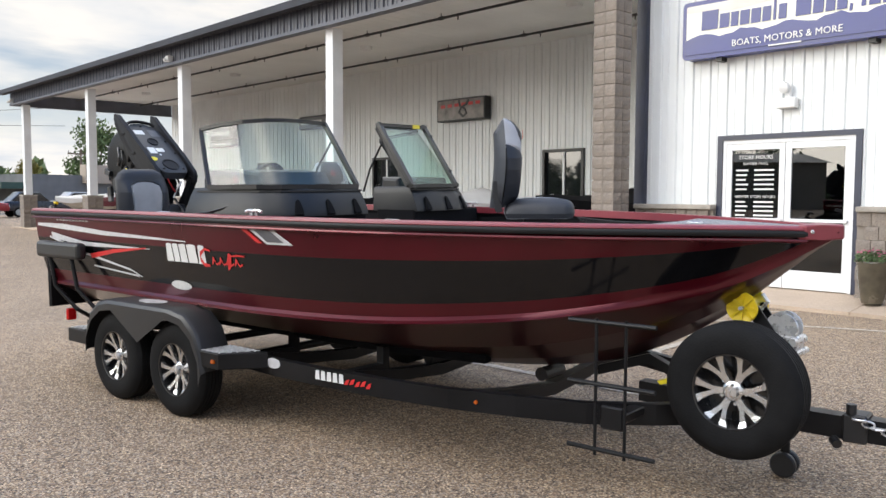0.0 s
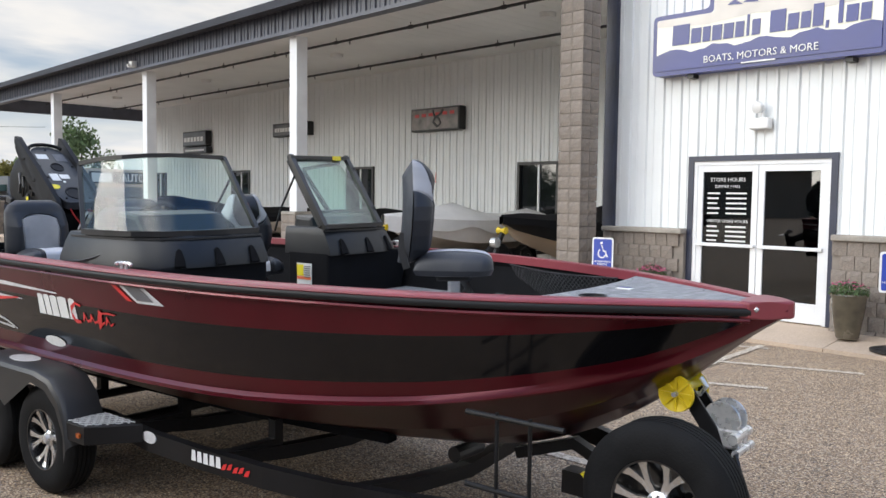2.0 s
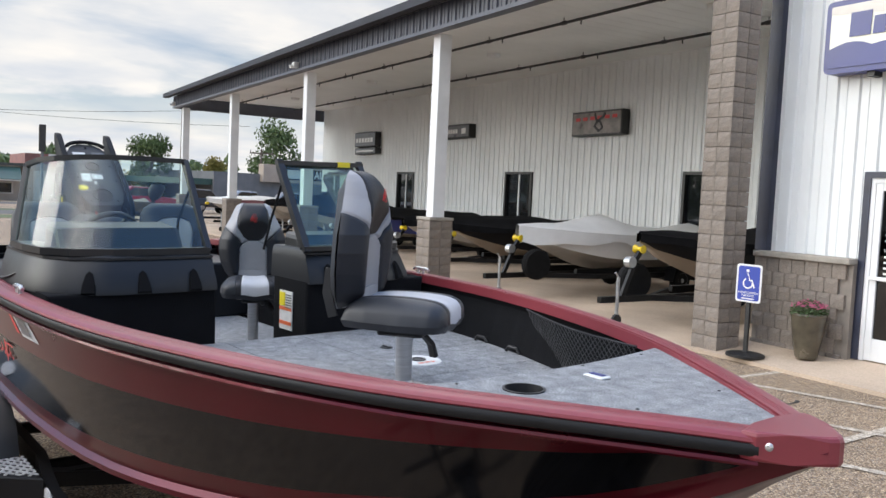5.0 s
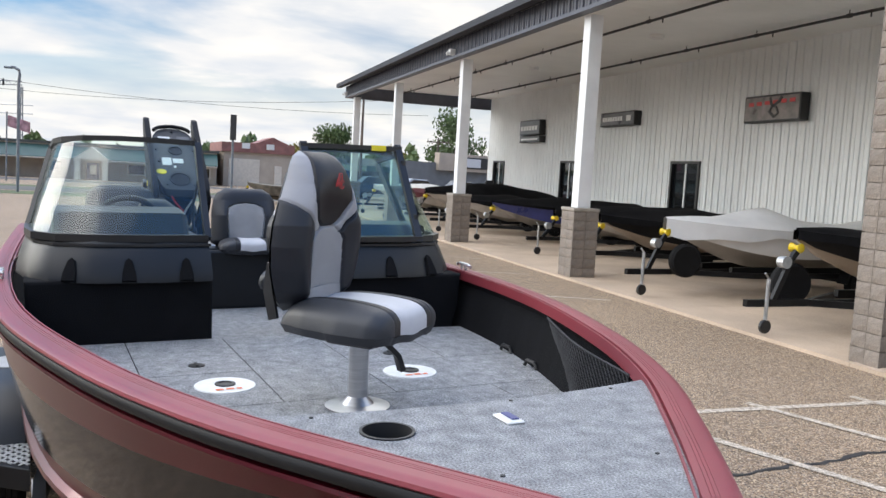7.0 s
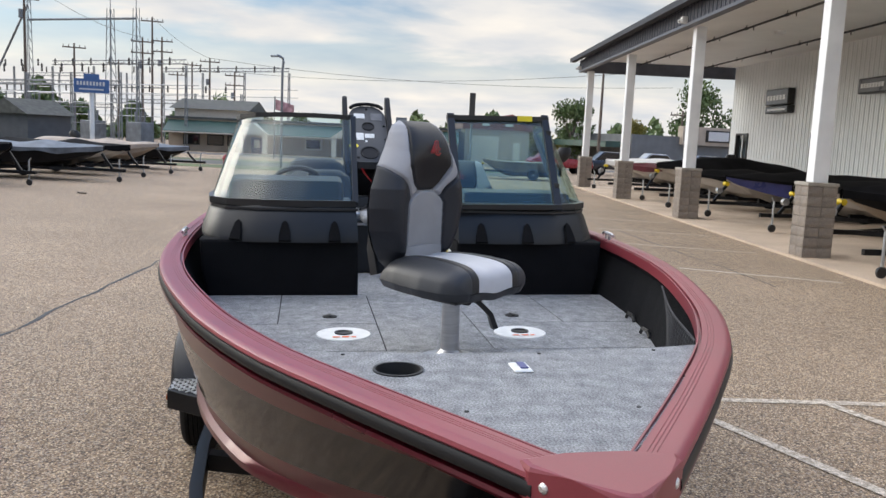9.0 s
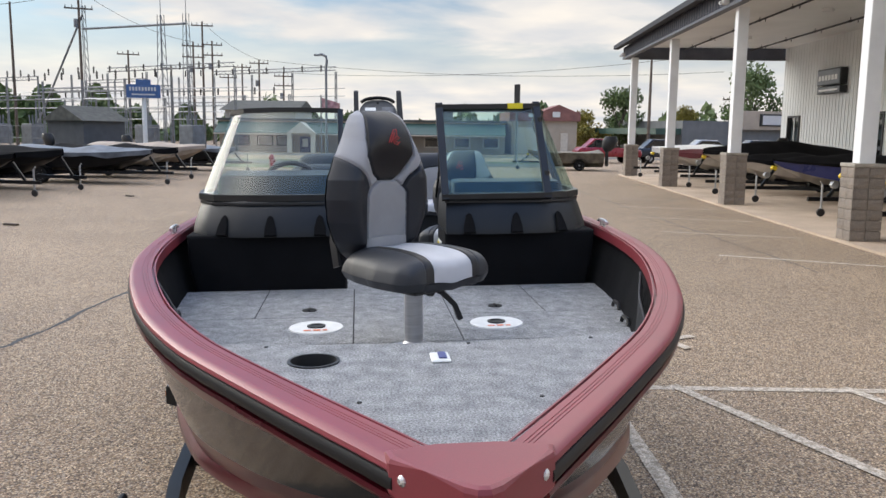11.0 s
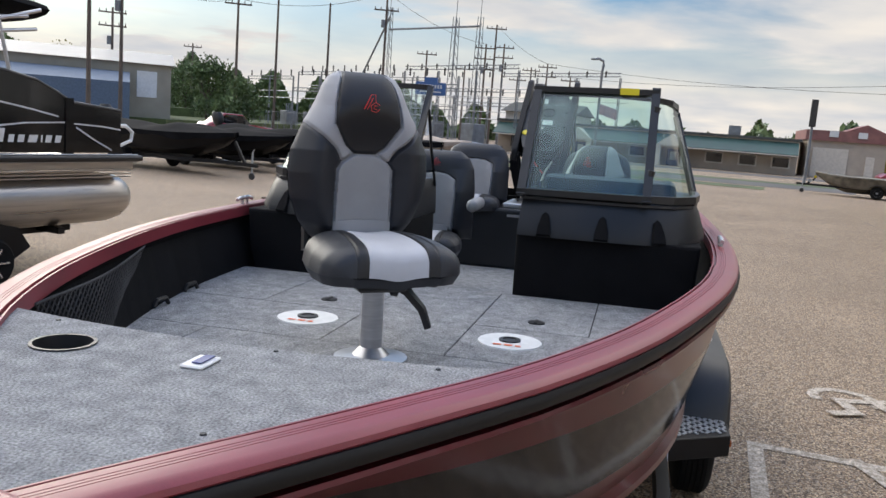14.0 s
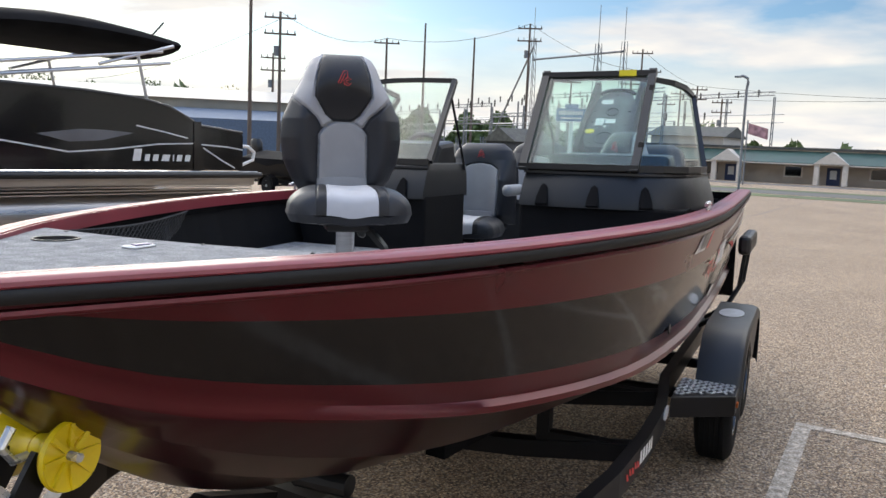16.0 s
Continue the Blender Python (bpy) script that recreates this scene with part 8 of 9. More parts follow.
def strip_mall():
    """Long single-storey shop row; local x along the front, front at y=0 facing -y."""
    s = empty("strip_mall")
    s.matrix_world = pose(-75.0, -19.0, -0.3, 0, 0, 90) @ Matrix.Diagonal((1, 1, 0.8, 1))
    tagged(s, "long beige single-storey shop building with a green awning roof", "building")
    L = 26.0
    # local frame: x along the row, y negative towards the lot
    bm = BM()
    box(bm, 0, L, 0, 9, 0, 3.9)
    part("wall", bm, M_BEIGE, s)
    bm = BM()
    box(bm, -0.2, L + 0.2, -0.15, 9.2, 3.9, 4.15)
    part("parapet", bm, M_GREYROOF, s)
    bm = BM()
    prism(bm, [(-1.7, 2.55), (0.0, 3.75), (0.0, 2.6), (-1.7, 2.45)], 0, L, Matrix(((0, 0, 1, 0), (1, 0, 0, 0), (0, 1, 0, 0), (0, 0, 0, 1))))
    part("awning_roof", bm, M_GREENROOF, s, "green sloping awning roof")
    bm = BM()
    box(bm, 0, L, -1.74, -1.68, 2.36, 2.48)
    part("gutter", bm, M_CREAMW, s)
    bm = BM()
    box(bm, 0.4, 6.9, 0.5, 8.0, 4.15, 5.1)
    part("upper_storey", bm, M_CREAMW, s)
    bm = BM()
    prism(bm, [(0.0, 5.05), (4.25, 6.3), (8.5, 5.05)], 0.0, 7.2, Matrix(((0, 0, 1, 0), (1, 0, 0, 0), (0, 1, 0, 0), (0, 0, 0, 1))))
    part("gable_roof", bm, M_GREYROOF, s, "grey shingle gable roof")
    for x in (2.05, 4.2, 6.0, 12.95, 19.45, 22.15, 24.75):
        w = empty("window")
        w.parent = s
        bm = BM()
        box(bm, x - 0.75, x + 0.75, -0.06, 0.0, 1.05, 2.25)
        part("frame", bm, M_CREAMW if x > 12 else M_BROWNPOLE, w)
        bm = BM()
        box(bm, x - 0.63, x + 0.63, -0.075, -0.05, 1.17, 2.13)
        part("pane", bm, M_DARKGLASS, w)
    for x in (7.9, 16.05):
        pch = empty("porch")
        pch.parent = s
        bm = BM()
        prism(bm, [(x - 1.35, 2.5), (x + 1.35, 2.5), (x, 3.75)], -2.0, -0.2, Matrix(((1, 0, 0, 0), (0, 0, 1, 0), (0, 1, 0, 0), (0, 0, 0, 1))))
        part("gable", bm, M_CREAMW, pch)
        for sx in (-1.05, 1.05):
            bm = BM()
            box(bm, x + sx - 0.2, x + sx + 0.2, -1.9, -1.5, 0, 2.5)
            part("pillar", bm, M_CREAMW, pch)
        bm = BM()
        box(bm, x - 0.5, x + 0.5, -0.08, 0.0, 0.0, 2.15)
        part("door", bm, M_BLUEDOOR, pch)
        bm = BM()
        box(bm, x - 0.25, x + 0.25, -0.1, -0.07, 1.0, 1.9)
        part("door_pane", bm, M_STICKER, pch)
    bm = BM()
    box(bm, 20.2, 21.2, 3.0, 4.0, 4.15, 5.2)
    part("roof_unit", bm, M_STEELGREY, s)
    return s


strip_mall()

bs_ = empty("brick_shop", pose(-77.5, 7.2, 0.0, 0, 0, 94))
tagged(bs_, "beige shop with a red hipped roof and a roller door", "building")
bm = BM()
box(bm, 0.5, 6.6, 0, 9, 0, 3.1)
part("wall", bm, M_BEIGE, bs_)
bm = BM()
prism(bm, [(0.25, 3.1), (6.85, 3.1), (6.85, 4.0), (0.25, 3.95)], -0.25, 9.2, Matrix(((1, 0, 0, 0), (0, 0, 1, 0), (0, 1, 0, 0), (0, 0, 0, 1))))
part("roof_band", bm, M_REDROOF, bs_)
bm = BM()
prism(bm, [(3.4, 3.98), (6.7, 3.98), (5.05, 4.65)], 1.0, 6.0, Matrix(((1, 0, 0, 0), (0, 0, 1, 0), (0, 1, 0, 0), (0, 0, 0, 1))))
part("hip_roof", bm, M_REDROOF, bs_)
for x in (2.4, 4.6):
    bm = BM()
    box(bm, x - 0.35, x + 0.35, -0.32, -0.2, 3.45, 3.95)
    part("roof_vent", bm, M_STICKER, bs_)
bm = BM()
box(bm, 0.95, 3.7, -0.08, 0.0, 0.0, 2.5)
rd = part("roller_door", bm, M_CREAMW, bs_)
for k in range(9):
    bm = BM()
    box(bm, 0.95, 3.7, -0.1, -0.08, 0.1 + 0.27 * k, 0.3 + 0.27 * k)
    part("slat", bm, M_CREAMW, rd)
bm = BM()
box(bm, 5.1, 5.75, -0.08, 0.0, 0.0, 2.0)
part("door", bm, M_CREAMW, bs_)

ab = empty("auto_parts_shop", pose(-84.0, 25.0, 0.0, 0, 0, 112))
tagged(ab, "low pale auto parts shop with a dark sign band", "building")
bm = BM()
box(bm, 0, 24, 0, 12, 0, 3.4)
part("wall", bm, M_GREYSIDE, ab)
bm = BM()
box(bm, -3.0, 7.0, 0.2, 12, 2.0, 2.6)
part("side_roof", bm, M_GREENROOF, ab)
bm = BM()
box(bm, 6.0, 24.2, -0.5, 0.3, 2.6, 4.5)
part("parapet", bm, M_BEIGE, ab)
bm = BM()
box(bm, 9.0, 22.0, -0.6, -0.5, 2.95, 4.2)
part("sign_band", bm, M_BLKPLAST, ab)
bm = BM()
text_mesh(bm, "AUTO PARTS", 1.25, pose(17.0, -0.62, 3.55, 90, 0, 0), depth=0.02)
part("lettering", bm, M_WHITE, ab)
bm = BM()
box(bm, 9.3, 12.0, -0.64, -0.6, 3.1, 4.05)
part("sign_badge", bm, M_SILVERDECAL, ab)

wh = empty("warehouse", pose(-72.0, -56.0, 2.2, 0, 0, -47))
tagged(wh, "long low tan metal warehouse with a white door", "building")
bm = BM()
box(bm, -0.3, 34, 0, 14, -2.2, 3.2)
part("wall", bm, mat("tan_metal_siding", (0.33, 0.30, 0.24), 0.7, var=0.08, scale=0.6), wh)
bm = BM()
prism(bm, [(-0.4, 3.15), (14.4, 3.15), (7.0, 4.5)], -0.7, 34.4, Matrix(((0, 0, 1, 0), (1, 0, 0, 0), (0, 1, 0, 0), (0, 0, 0, 1))))
part("roof", bm, mat("pale_metal_roof", (0.26, 0.255, 0.24), 0.5, var=0.08, scale=0.6), wh)
bm = BM()
box(bm, 0.9, 2.6, 14.0, 14.08, 0.2, 2.5)
part("roller_door", bm, M_WHITE, wh)
bm = BM()
prism(bm, [(14.3, -2.2), (19.0, -2.2), (19.0, 1.3), (14.3, 2.3)], 3.2, 13.5, Matrix(((0, 0, 1, 0), (1, 0, 0, 0), (0, 1, 0, 0), (0, 0, 0, 1))))
part("blue_annex", bm, mat("blue_grey_siding", (0.12, 0.16, 0.22), 0.7, var=0.1), wh)

M_SHED = mat("dark_grey_shed_siding", (0.085, 0.088, 0.098), 0.8, var=0.12, scale=1.5)
sh = empty("grey_shed", pose(-56.5, -24.5, 0.0, 0, 0, 66))
tagged(sh, "small grey utility shed with a gable roof", "building")
bm = BM()
box(bm, -1.8, 1.8, 0.6, 4.2, 0, 2.5)
part("wall", bm, M_SHED, sh)
bm = BM()
prism(bm, [(-2.1, 2.45), (2.1, 2.45), (0, 3.5)], 0.3, 4.5, Matrix(((1, 0, 0, 0), (0, 0, 1, 0), (0, 1, 0, 0), (0, 0, 0, 1))))
part("roof", bm, M_GREYROOF, sh)


# ---- poles, wires, substation ----
def polar(az, R):
    return -0.5 + R * math.cos(radians(az)), 4.5 + R * math.sin(radians(az))


def utility_pole(az, R, el, arms=2, wood=True):
    x, y = polar(az, R)
    h = 2.0 + R * math.tan(radians(el))
    p = empty("utility_pole", pose(x, y, 0, 0, 0, az + 90))
    tagged(p, "weathered wooden utility pole with crossarms and insulators" if arms else "tall bare grey pole", "utility pole", group="utility poles")
    bm = BM()
    cyl(bm, (0, 0, 0), (0, 0, h), 0.17 if wood else 0.12, 8, 0.10)
    part("pole", bm, M_WOODPOLE if wood else M_STEELGREY, p)
    for k in range(arms):
        z = h - 0.5 - 1.3 * k
        bm = BM()
        box(bm, -1.3, 1.3, -0.06, 0.06, z - 0.07, z + 0.07)
        a = part("crossarm", bm, M_WOODPOLE, p)
        for dx in (-1.2, -0.6, 0.6, 1.2):
            bm = BM()
            cyl(bm, (dx, 0, z + 0.07), (dx, 0, z + 0.35), 0.06, 6, 0.03)
            part("insulator", bm, M_BROWNPOLE, a)
    if arms > 1:
        bm = BM()
        cyl(bm, (0.3, 0, h - 3.6), (0.3, 0, h - 2.8), 0.22, 10)
        part("transformer", bm, M_STEELGREY, p)
    return Vector((x, y, h))


tops = {}
for az, R, el, arms in ((-161.0, 105, 5.6, 3), (-161.6, 108, 6.9, 1), (-162.2, 112, 5.7, 2), (-159.6, 120, 4.1, 1), (-164.1, 125, 4.3, 1), (-165.2, 118, 4.6, 2), (-166.8, 118, 3.8, 2), (-154.2, 90, 8.4, 2), (-144.5, 85, 7.1, 1), (-150.4, 95, 7.4, 0), (-147.0, 95, 8.2, 0), (-137.5, 70, 8.4, 2), (-135.7, 62, 11.0, 0), (-136.8, 90, 5.7, 2), (-141.5, 130, 4.0, 1), (168.4, 80, 5.0, 0), (163.0, 95, 2.6, 1), (-157.0, 110, 4.9, 1), (-163.2, 130, 3.6, 1)):
    tops[az] = utility_pole(az, R, el, arms)


def wire(a, b, sag):
    bm = BM()
    pipe(bm, [a.lerp(b, t / 10) - Vector((0, 0, 4 * sag * (t / 10) * (1 - t / 10))) for t in range(11)], 0.022, 4)
    tagged(part("power_line", bm, M_BROWNPOLE), "thin black overhead power line", "power line", group="power lines")


wire(tops[-161.0], tops[-154.2], 0.8)
wire(tops[-161.6], tops[-165.2], 0.6)
wire(tops[-166.8], Vector((-90, 30, 10.5)), 1.2)
wire(tops[-165.2], Vector((-95, 32, 9.0)), 1.2)
wire(tops[-144.5], tops[-154.2], 1.0)
wire(tops[-137.5], tops[-144.5], 1.2)
wire(Vector((-90, 30, 10.5)), Vector((-60, 90, 12)), 1.5)
wire(tops[-137.5] - Vector((0, 0, 0.6)), Vector((-70, -95, 9)), 1.0)

# substation: steel gantries in rows
sb = empty("substation", pose(-78.0, -38.0, 0, 0, 0, 60))
tagged(sb, "electrical substation of grey steel gantries, busbars and insulators", "substation")
rnd = random.Random(11)
for row_, (yy, h) in enumerate(((0, 6.2), (7, 7.4), (14, 5.4), (21, 8.0))):
    for k in range(8):
        x = -22 + 6 * k
        bm = BM()
        for dx in (-0.15, 0.15):
            cyl(bm, (x + dx, yy, 0), (x + dx * 0.6, yy, h), 0.055, 5)
        for j in range(int(h)):
            pipe(bm, [(x - 0.15, yy, j), (x + 0.14, yy, j + 0.9)], 0.025, 4)
        part("gantry_post", bm, M_STEELGREY, sb)
    for xa, xb, dh in ((-22, -10, 0.0), (-10, 2, -1.3), (2, 20, 0.5 if row_ % 2 else -0.7)):
        bm = BM()
        for dz in (0.0, 0.35):
            pipe(bm, [(xa, yy, h + dh - dz), (xb, yy, h + dh - dz)], 0.045, 4)
        for k in range(int(xb - xa)):
            pipe(bm, [(xa + k, yy, h + dh - 0.35), (xa + 0.5 + k, yy, h + dh), (xa + 1 + k, yy, h + dh - 0.35)], 0.018, 4)
        part("gantry_beam", bm, M_STEELGREY, sb)
    for k in range(16):
        x = -21 + 2.6 * k
        bm = BM()
        lathe(bm, [(0.05, 0), (0.11, 0.1), (0.05, 0.2), (0.11, 0.3), (0.05, 0.4), (0.11, 0.5), (0.04, 0.7)], (x, yy, h + 0.05), n=7)
        part("insulator", bm, M_BROWNPOLE, sb)
    bm = BM()
    for dz in (1.6, 2.4):
        pipe(bm, [(-22, yy + 1.5, h - dz), (20, yy + 1.5, h - dz)], 0.04, 4)
    part("busbar", bm, M_GALV, sb)
for k in range(7):
    bm = BM()
    x = -18 + 6 * k
    box(bm, x - 0.9, x + 0.9, 3.0, 4.4, 0.2, 2.3, 0.05, 1)
    for j in range(3):
        cyl(bm, (x - 0.5 + 0.5 * j, 3.7, 2.3), (x - 0.6 + 0.6 * j, 3.7, 3.2), 0.09, 6)
    part("transformer", bm, M_STEELGREY, sb)
for x, yy, h in ((-6, 10, 15.0), (8, 12, 13.5), (14, 4, 12.0)):
    bm = BM()
    for dx, dy in ((-0.4, -0.4), (0.4, -0.4), (0.4, 0.4), (-0.4, 0.4)):
        pipe(bm, [(x + dx, yy + dy, 0), (x + dx * 0.5, yy + dy * 0.5, h)], 0.045, 4)
    for j in range(int(h)):
        s_ = 1 - 0.5 * j / h
        pipe(bm, [(x - 0.4 * s_, yy - 0.4 * s_, j), (x + 0.4 * s_, yy - 0.4 * s_, j + 1), (x + 0.4 * s_, yy + 0.4 * s_, j), (x - 0.4 * s_, yy + 0.4 * s_, j + 1)], 0.022, 4)
    cyl(bm, (x, yy, h), (x, yy, h + 3.5), 0.035, 5)
    part("lattice_mast", bm, M_STEELGREY, sb)
bm = BM()
pipe(bm, [(-6, 10, 12.5), (8, 12, 12.5)], 0.12, 6)
pipe(bm, [(-14, 9, 2.0), (-6, 10, 14.0)], 0.12, 6)
part("cross_beam", bm, M_STEELGREY, sb)
bm = BM()
for k in range(34):
    cyl(bm, (-26 + 1.5 * k, -3.5, 0), (-26 + 1.5 * k, -3.5, 2.1), 0.03, 5)
for z in (0.1, 1.0, 2.05):
    pipe(bm, [(-26, -3.5, z), (24, -3.5, z)], 0.02, 4)
for k in range(110):
    pipe(bm, [(-26 + 0.45 * k, -3.5, 0.1), (-25.5 + 0.45 * k, -3.5, 2.05)], 0.008, 3)
part("chain_fence", bm, M_STEELGREY, sb)

# dealership pylon sign
ps = empty("pylon_sign", pose(-59.5, -19.6, 0, 0, 0, 108))
tagged(ps, "blue stepped pylon sign on a white post", "sign")
bm = BM()
cyl(bm, (0, 0, 0), (0, 0, 4.2), 0.16, 12)
part("post", bm, M_WHITE, ps)
bm = BM()
prism(bm, rounded([(-1.15, 4.15), (1.15, 4.15), (1.15, 5.1), (0.5, 5.1), (0.5, 5.45), (-0.5, 5.45), (-0.5, 5.1), (-1.15, 5.1)], 0.06), -0.25, 0.25, Matrix(((1, 0, 0, 0), (0, 0, 1, 0), (0, 1, 0, 0), (0, 0, 0, 1))))
part("cabinet", bm, mat("pylon_blue", (0.05, 0.12, 0.30), 0.4, var=0.1), ps)
for sy in (-1, 1):
    bm = BM()
    for k in range(9):
        box(bm, -0.95 + 0.21 * k, -0.82 + 0.21 * k, sy * 0.265 - 0.008, sy * 0.265 + 0.008, 4.65, 4.92)
    box(bm, -0.8, 0.8, sy * 0.265 - 0.008, sy * 0.265 + 0.008, 4.34, 4.44)
    part("name_bars", bm, M_SILVERDECAL, ps)

# street lamp with a flag
sl = empty("street_lamp", pose(-46.0, -3.9, 0, 0, 0, 0))
tagged(sl, "tall grey street lamp with a short curved arm", "street lamp")
bm = BM()
pipe(bm, [(0, 0, 0), (0, 0, 5.4), (0, 0.05, 5.8), (0, 0.02, 6.0), (0, -0.2, 6.12), (0, -0.35, 6.12)], 0.07, 8)
part("pole", bm, M_STEELGREY, sl, smooth=True)
bm = BM()
box(bm, -0.1, 0.1, -0.65, -0.3, 6.04, 6.14, 0.03)
part("lamp_head", bm, M_STEELGREY, sl)
fl = empty("flag", pose(-62.0, -7.2, 0))
tagged(fl, "faded red striped flag on a thin pole", "flag")
bm = BM()
cyl(bm, (0, 0, 0), (0, 0, 4.6), 0.05, 8)
part("pole", bm, M_STEELGREY, fl)
bm = BM()
vs = [[bm.verts.new((0.08 * math.sin(3 * k / 8 * 2), 0.06 + 0.17 * k, 4.4 - 0.75 * j - 0.05 * k)) for k in range(9)] for j in range(2)]
for k in range(8):
    bm.faces.new((vs[0][k], vs[0][k + 1], vs[1][k + 1], vs[1][k]))
part("cloth", bm, M_FLAGR, fl)
# dark pole with a box near the shop row
dp = empty("sign_pole", pose(-58.0, 7.2, 0))
tagged(dp, "tall pole with a dark narrow sign box on top", "sign pole")
bm = BM()
cyl(bm, (0, 0, 0), (0, 0, 4.2), 0.08, 8)
part("pole", bm, M_STEELGREY, dp)
bm = BM()
box(bm, -0.12, 0.12, -0.2, 0.2, 3.6, 5.3, 0.03)
part("sign_box", bm, M_BROWNPOLE, dp)
# hydrant
hy_ = empty("fire_hydrant", pose(-41.2, -5.8, 0))
tagged(hy_, "red fire hydrant at the edge of the lot", "hydrant")
bm = BM()
lathe(bm, [(0.16, 0), (0.16, 0.06), (0.11, 0.08), (0.11, 0.55), (0.15, 0.58), (0.15, 0.63), (0.10, 0.74), (0.03, 0.8)], n=14)
part("barrel", bm, M_FARRED, hy_, smooth=True)
for a in (0, 90, 180):
    bm = BM()
    cyl(bm, (0, 0, 0.45), (0.2 * math.cos(radians(a)), 0.2 * math.sin(radians(a)), 0.45), 0.06, 8)
    part("outlet", bm, M_FARRED, hy_)


def car(label, m, paint, pickup=False):
    """Car along +x, wheels on z=0."""
    c_ = empty("pickup_truck" if pickup else "parked_car", m)
    tagged(c_, label, "pickup truck" if pickup else "car", group="parked cars")
    L = 5.4 if pickup else 4.5
    prof_ = [(-L / 2, 0.45), (L / 2 - 0.1, 0.42), (L / 2, 0.6), (L / 2 - 0.1, 0.92), (L / 2 - 1.3, 1.05), (-L / 2 + (0.1 if pickup else 0.3), 1.08), (-L / 2, 0.85)]
    bm = BM()
    prism(bm, prof_, -0.9, 0.9, Matrix(((1, 0, 0, 0), (0, 0, 1, 0), (0, 1, 0, 0), (0, 0, 0, 1))), bevel=0.08)
    part("body", bm, paint, c_, smooth=True)
    cab = [(L / 2 - 1.45, 1.02), (L / 2 - 2.1, 1.65), (-0.5 if pickup else -L / 2 + 1.2, 1.68), (-0.75 if pickup else -L / 2 + 0.5, 1.04)]
    bm = BM()
    prism(bm, cab, -0.74, 0.74, Matrix(((1, 0, 0, 0), (0, 0, 1, 0), (0, 1, 0, 0), (0, 0, 0, 1))), bevel=0.06)
    part("cabin", bm, paint, c_, smooth=True)
    for s in (-1, 1):
        bm = BM()
        g = [(x * 0.92 + 0.03, 1.04 + (z - 1.02) * 0.85) for x, z in cab]
        prism(bm, g, s * 0.745, s * 0.752, Matrix(((1, 0, 0, 0), (0, 0, 1, 0), (0, 1, 0, 0), (0, 0, 0, 1))))
        part("side_window", bm, M_DARKGLASS, c_)
        for x in (L / 2 - 0.95, -L / 2 + 1.0):
            bm = BM()
            lathe(bm, [(0.1, -0.1), (0.3, -0.1), (0.34, -0.05), (0.34, 0.05), (0.3, 0.1), (0.1, 0.1)], (x, s * 0.82, 0.34), (0, 1, 0), 20)
            wv_ = part("wheel", bm, M_TYRE, c_, smooth=True)
            bm = BM()
            lathe(bm, [(0.2, s * 0.102), (0.02, s * 0.11)], (x, s * 0.82, 0.34), (0, 1, 0), 12)
            part("rim", bm, M_GALV, wv_)
        bm = BM()
        box(bm, L / 2 - 0.14, L / 2 - 0.02, s * 0.7 - 0.15, s * 0.7 + 0.15, 0.66, 0.82)
        part("headlight", bm, M_SILVERDECAL, c_)
    return c_


M_CARDARK = mat("dark_car_paint", (0.02, 0.022, 0.03), 0.3, var=0.1, coat=0.6)
M_CARSILV = mat("silver_car_paint", (0.35, 0.36, 0.38), 0.3, metal=0.4, var=0.05, coat=0.6)
car("red car parked at the far end of the lot", pose(-58.0, 13.5, 0.0, 0, 0, 95), M_FARRED)
car("dark car parked at the far end of the lot", pose(-58.5, 17.6, 0.0, 0, 0, 92), M_CARDARK)
car("silver car parked at the far end of the lot", pose(-59.0, 21.0, 0.0, 0, 0, 92), M_CARSILV)
car("dark car parked before the auto parts shop", pose(-60.5, 25.0, 0.0, 0, 0, 92), M_CARDARK)
car("red car parked beyond the boat row", pose(-44.0, -26.0, 0.0, 0, 0, 150), M_FARRED)


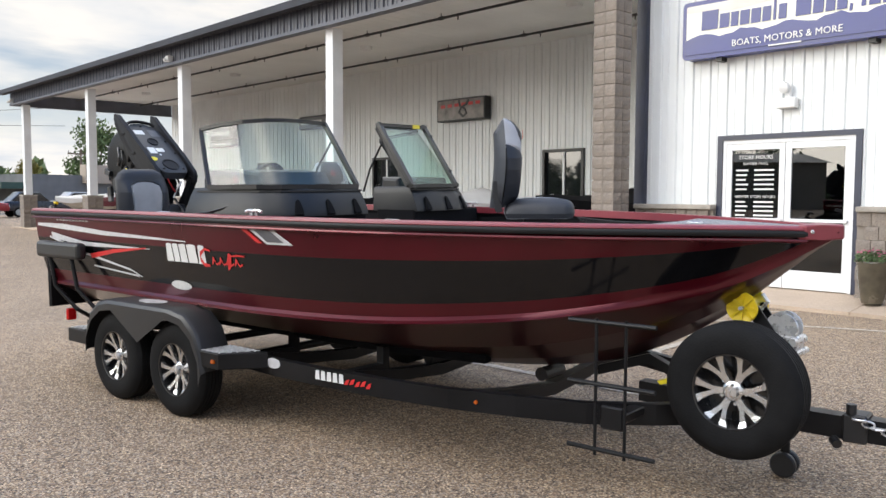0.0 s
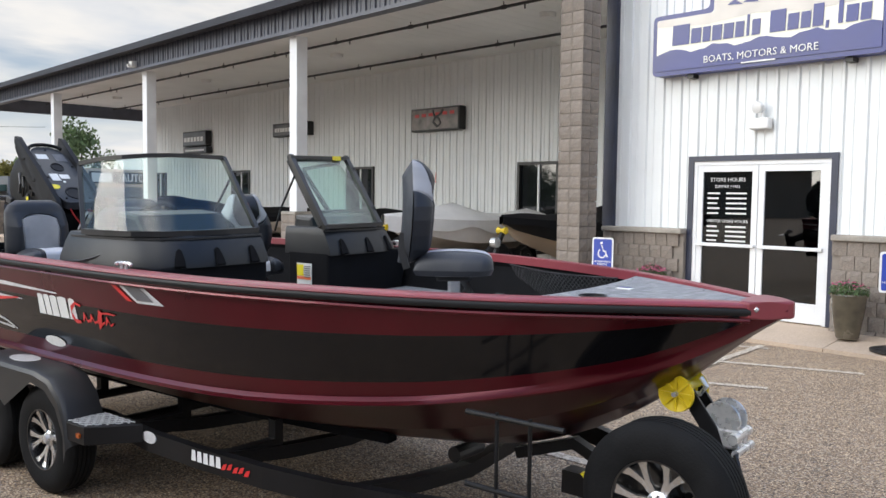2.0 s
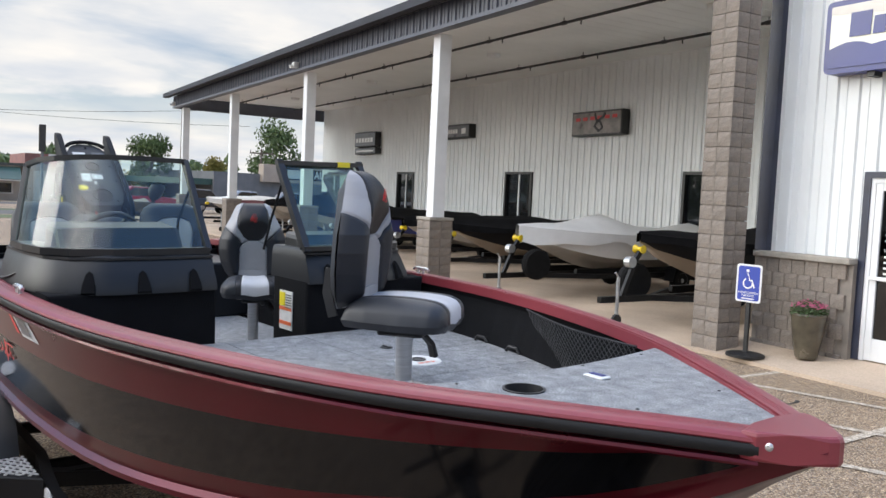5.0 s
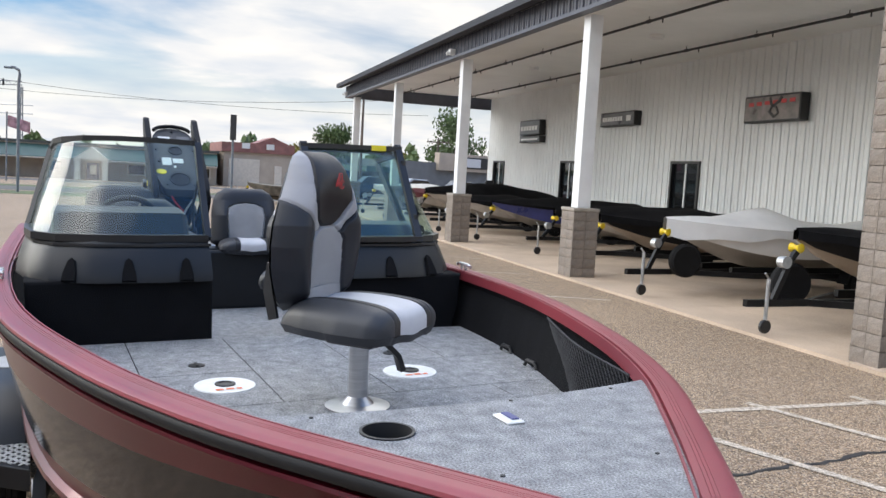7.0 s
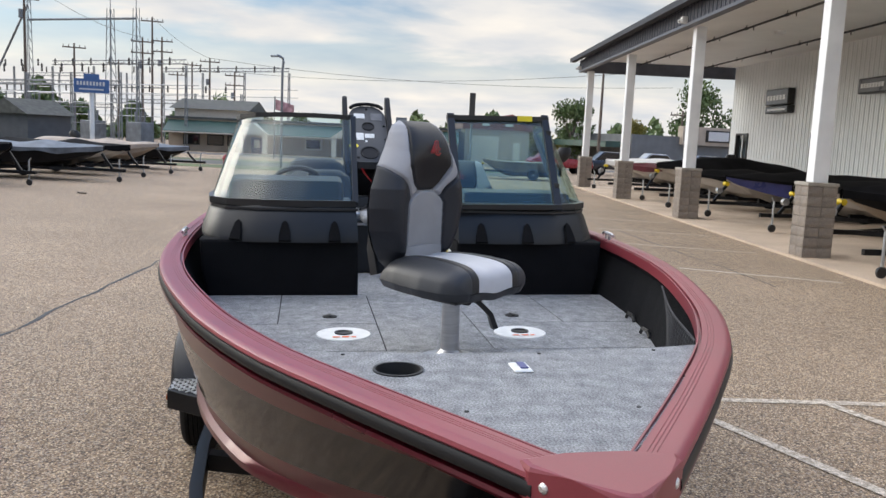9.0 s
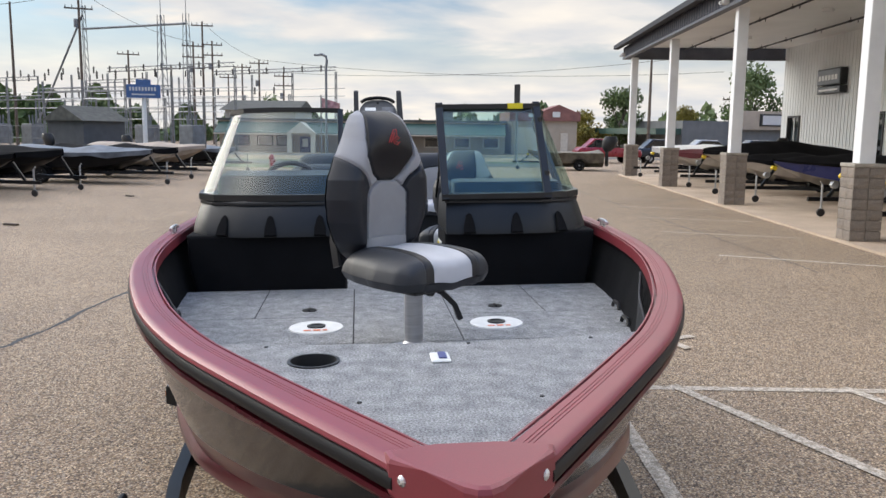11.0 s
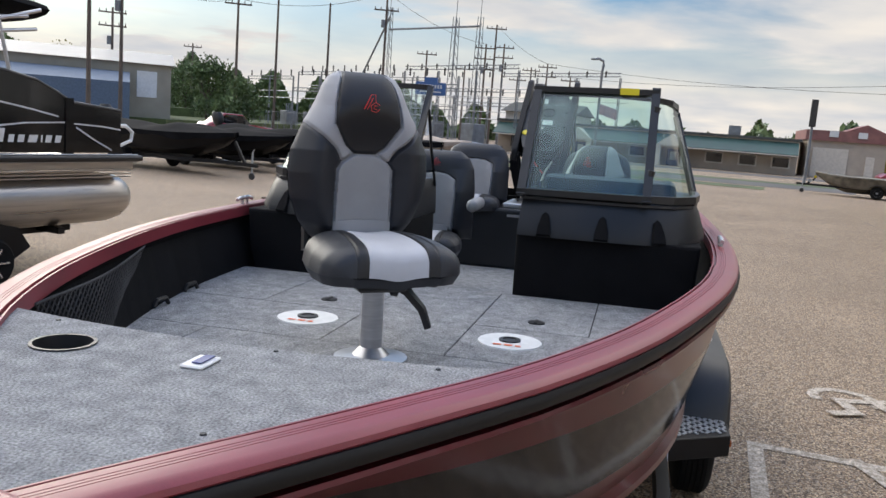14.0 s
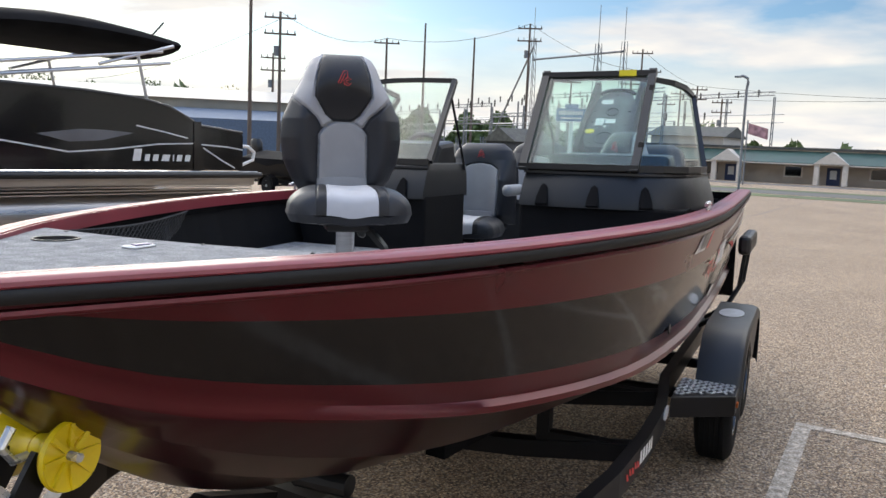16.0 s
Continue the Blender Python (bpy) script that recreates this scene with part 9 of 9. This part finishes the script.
# ---- trees ----
def tree(label, x, y, h, w, leaf, seed, base=0.3, leaves=2600, name="tree"):
    rnd = random.Random(seed)
    t = empty(name, pose(x, y, 0))
    tagged(t, label, "tree", group="trees")
    bm = BM()
    cyl(bm, (0, 0, 0), (0.1, 0, h * 0.5), 0.035 * h * 0.6, 9, 0.02 * h * 0.6)
    cl = []
    for k in range(11):
        a, r, z = rnd.uniform(0, 6.283), w * 0.5 * rnd.uniform(0.25, 0.8), h * (base + (0.92 - base) * rnd.random())
        r *= math.sin(math.pi * min(1, max(0.12, (z / h - base * 0.6) / (1.05 - base * 0.6)))) ** 0.7
        p = Vector((r * math.cos(a), r * math.sin(a), z))
        cl.append((p, w * rnd.uniform(0.16, 0.27)))
        pipe(bm, [(0.05, 0, h * rnd.uniform(0.22, 0.45)), p * 0.55 + Vector((0, 0, h * 0.16)), p], 0.012 * h * 0.5, 5)
    cl.append((Vector((0, 0, h * 0.86)), w * 0.22))
    part("trunk", bm, M_BARK, t)
    co, fa = [], []
    for k in range(leaves):
        c_, r = rnd.choice(cl)
        d = Vector((rnd.gauss(0, 1), rnd.gauss(0, 1), rnd.gauss(0, 0.8))).normalized() * r * rnd.uniform(0.35, 1.15)
        m_ = Matrix.Translation(c_ + d) @ Euler((rnd.uniform(0, 6), rnd.uniform(0, 6), rnd.uniform(0, 6))).to_matrix().to_4x4()
        s_ = rnd.uniform(0.10, 0.22) * (w / 5) ** 0.5
        i0 = len(co)
        for q in ((-s_, 0, 0), (0, -s_ * 0.6, 0.03), (s_, 0, 0), (0, s_ * 0.6, -0.03)):
            co.append(m_ @ Vector(q))
        fa.append((i0, i0 + 1, i0 + 2, i0 + 3))
    me = bpy.data.meshes.new("crown")
    me.from_pydata(co, [], fa)
    me.materials.append(leaf)
    ob = new("crown", me)
    ob.parent = t
    ob["kind"] = "stuff"
    return t


for az, R, h, w, leaf, lab, base in ((170.3, 92, 7.0, 4.6, M_TREELEAF, "green leafy tree behind the shops", 0.15), (161.9, 100, 9.4, 8.2, M_TREELEAF, "round green tree beyond the canopy", 0.25), (172.7, 95, 4.2, 5.0, M_TREEYEL, "yellow-green bushy tree behind the red-roofed shop", 0.1), (166.0, 96, 5.2, 3.2, M_TREEYEL, "small tree turning yellow", 0.25), (174.2, 110, 3.8, 5.0, M_TREEYEL, "yellow-green bushy tree far behind the shops", 0.1),
                                   (-145.0, 62, 4.2, 3.8, M_TREELEAF, "dark dense shrub by the substation", 0.03), (-142.6, 100, 7.6, 7.0, M_TREELEAF, "round green tree on the grass bank", 0.2)):
    x, y = polar(az, R)
    tree(lab, x, y, h, w, leaf, int(abs(az) * 3), base, 3200)
# trees behind the long warehouse
for k, (az, R, h, w) in enumerate(((-119.0, 112, 9.6, 8.5), (-122.2, 115, 9.2, 8.0), (-125.2, 118, 7.9, 7.5), (-128.9, 114, 9.2, 6.0), (-131.2, 118, 8.2, 6.5), (-134.0, 115, 8.4, 5.5), (-139.4, 112, 7.4, 5.5), (-141.2, 116, 7.4, 6.0))):
    tree("green tree behind the long warehouse", *polar(az, R), h, w, M_TREEYEL if k == 5 else M_TREELEAF, 90 + k, 0.1, 1500)
# far belt of trees round the horizon
rnd = random.Random(77)
co, fa = [], []
for k in range(26000):
    az = rnd.choice((rnd.uniform(-172, -112), rnd.uniform(-172, -112), rnd.uniform(-161, -137), rnd.uniform(-161, -137), rnd.uniform(150, 186)))
    R = rnd.uniform(135, 175)
    hh = 4.0 + 2.4 * math.sin(az * 0.9) * math.sin(az * 0.37) + 1.6 * math.sin(az * 2.3)
    if -172 < az < -112:
        hh += 3.0 * max(0, 1 - abs(az + 128) / 26) + 2.6 * max(0, 1 - abs(az + 149) / 13)
    z = max(0.3, hh) * rnd.random() ** 0.6
    x, y = polar(az, R)
    m_ = Matrix.Translation((x, y, z)) @ Euler((rnd.uniform(0, 6), rnd.uniform(0, 6), rnd.uniform(0, 6))).to_matrix().to_4x4()
    s_ = rnd.uniform(0.35, 0.9)
    i0 = len(co)
    for q in ((-s_, 0, 0), (0, -s_ * 0.6, 0.1), (s_, 0, 0), (0, s_ * 0.6, -0.1)):
        co.append(m_ @ Vector(q))
    fa.append((i0, i0 + 1, i0 + 2, i0 + 3))
me = bpy.data.meshes.new("far_trees")
me.from_pydata(co, [], fa)
me.materials.append(M_TREELEAF)
tagged(new("far_trees", me), "far belt of green trees along the horizon", "trees", kind="stuff")

M_SCRAP = mat("weathered_scrap_wood", (0.06, 0.042, 0.03), 0.9, var=0.3, scale=9, fine=0.3)
for x, y, turn, ln in ((-16.6, -5.1, 75, 0.34), (-24.1, -5.8, 60, 0.3)):
    bm = BM()
    box(bm, -ln / 2, ln / 2, -0.045, 0.045, 0.0, 0.04)
    bmesh.ops.bevel(bm, geom=bm.edges[:], offset=0.006, segments=1, affect="EDGES")
    ob = part("wood_block", bm, M_SCRAP)
    ob.matrix_world = pose(x, y, 0.0, 0, 0, turn)
    tagged(ob, "dark weathered wooden block lying on the paving", "wood block", group="wood blocks")
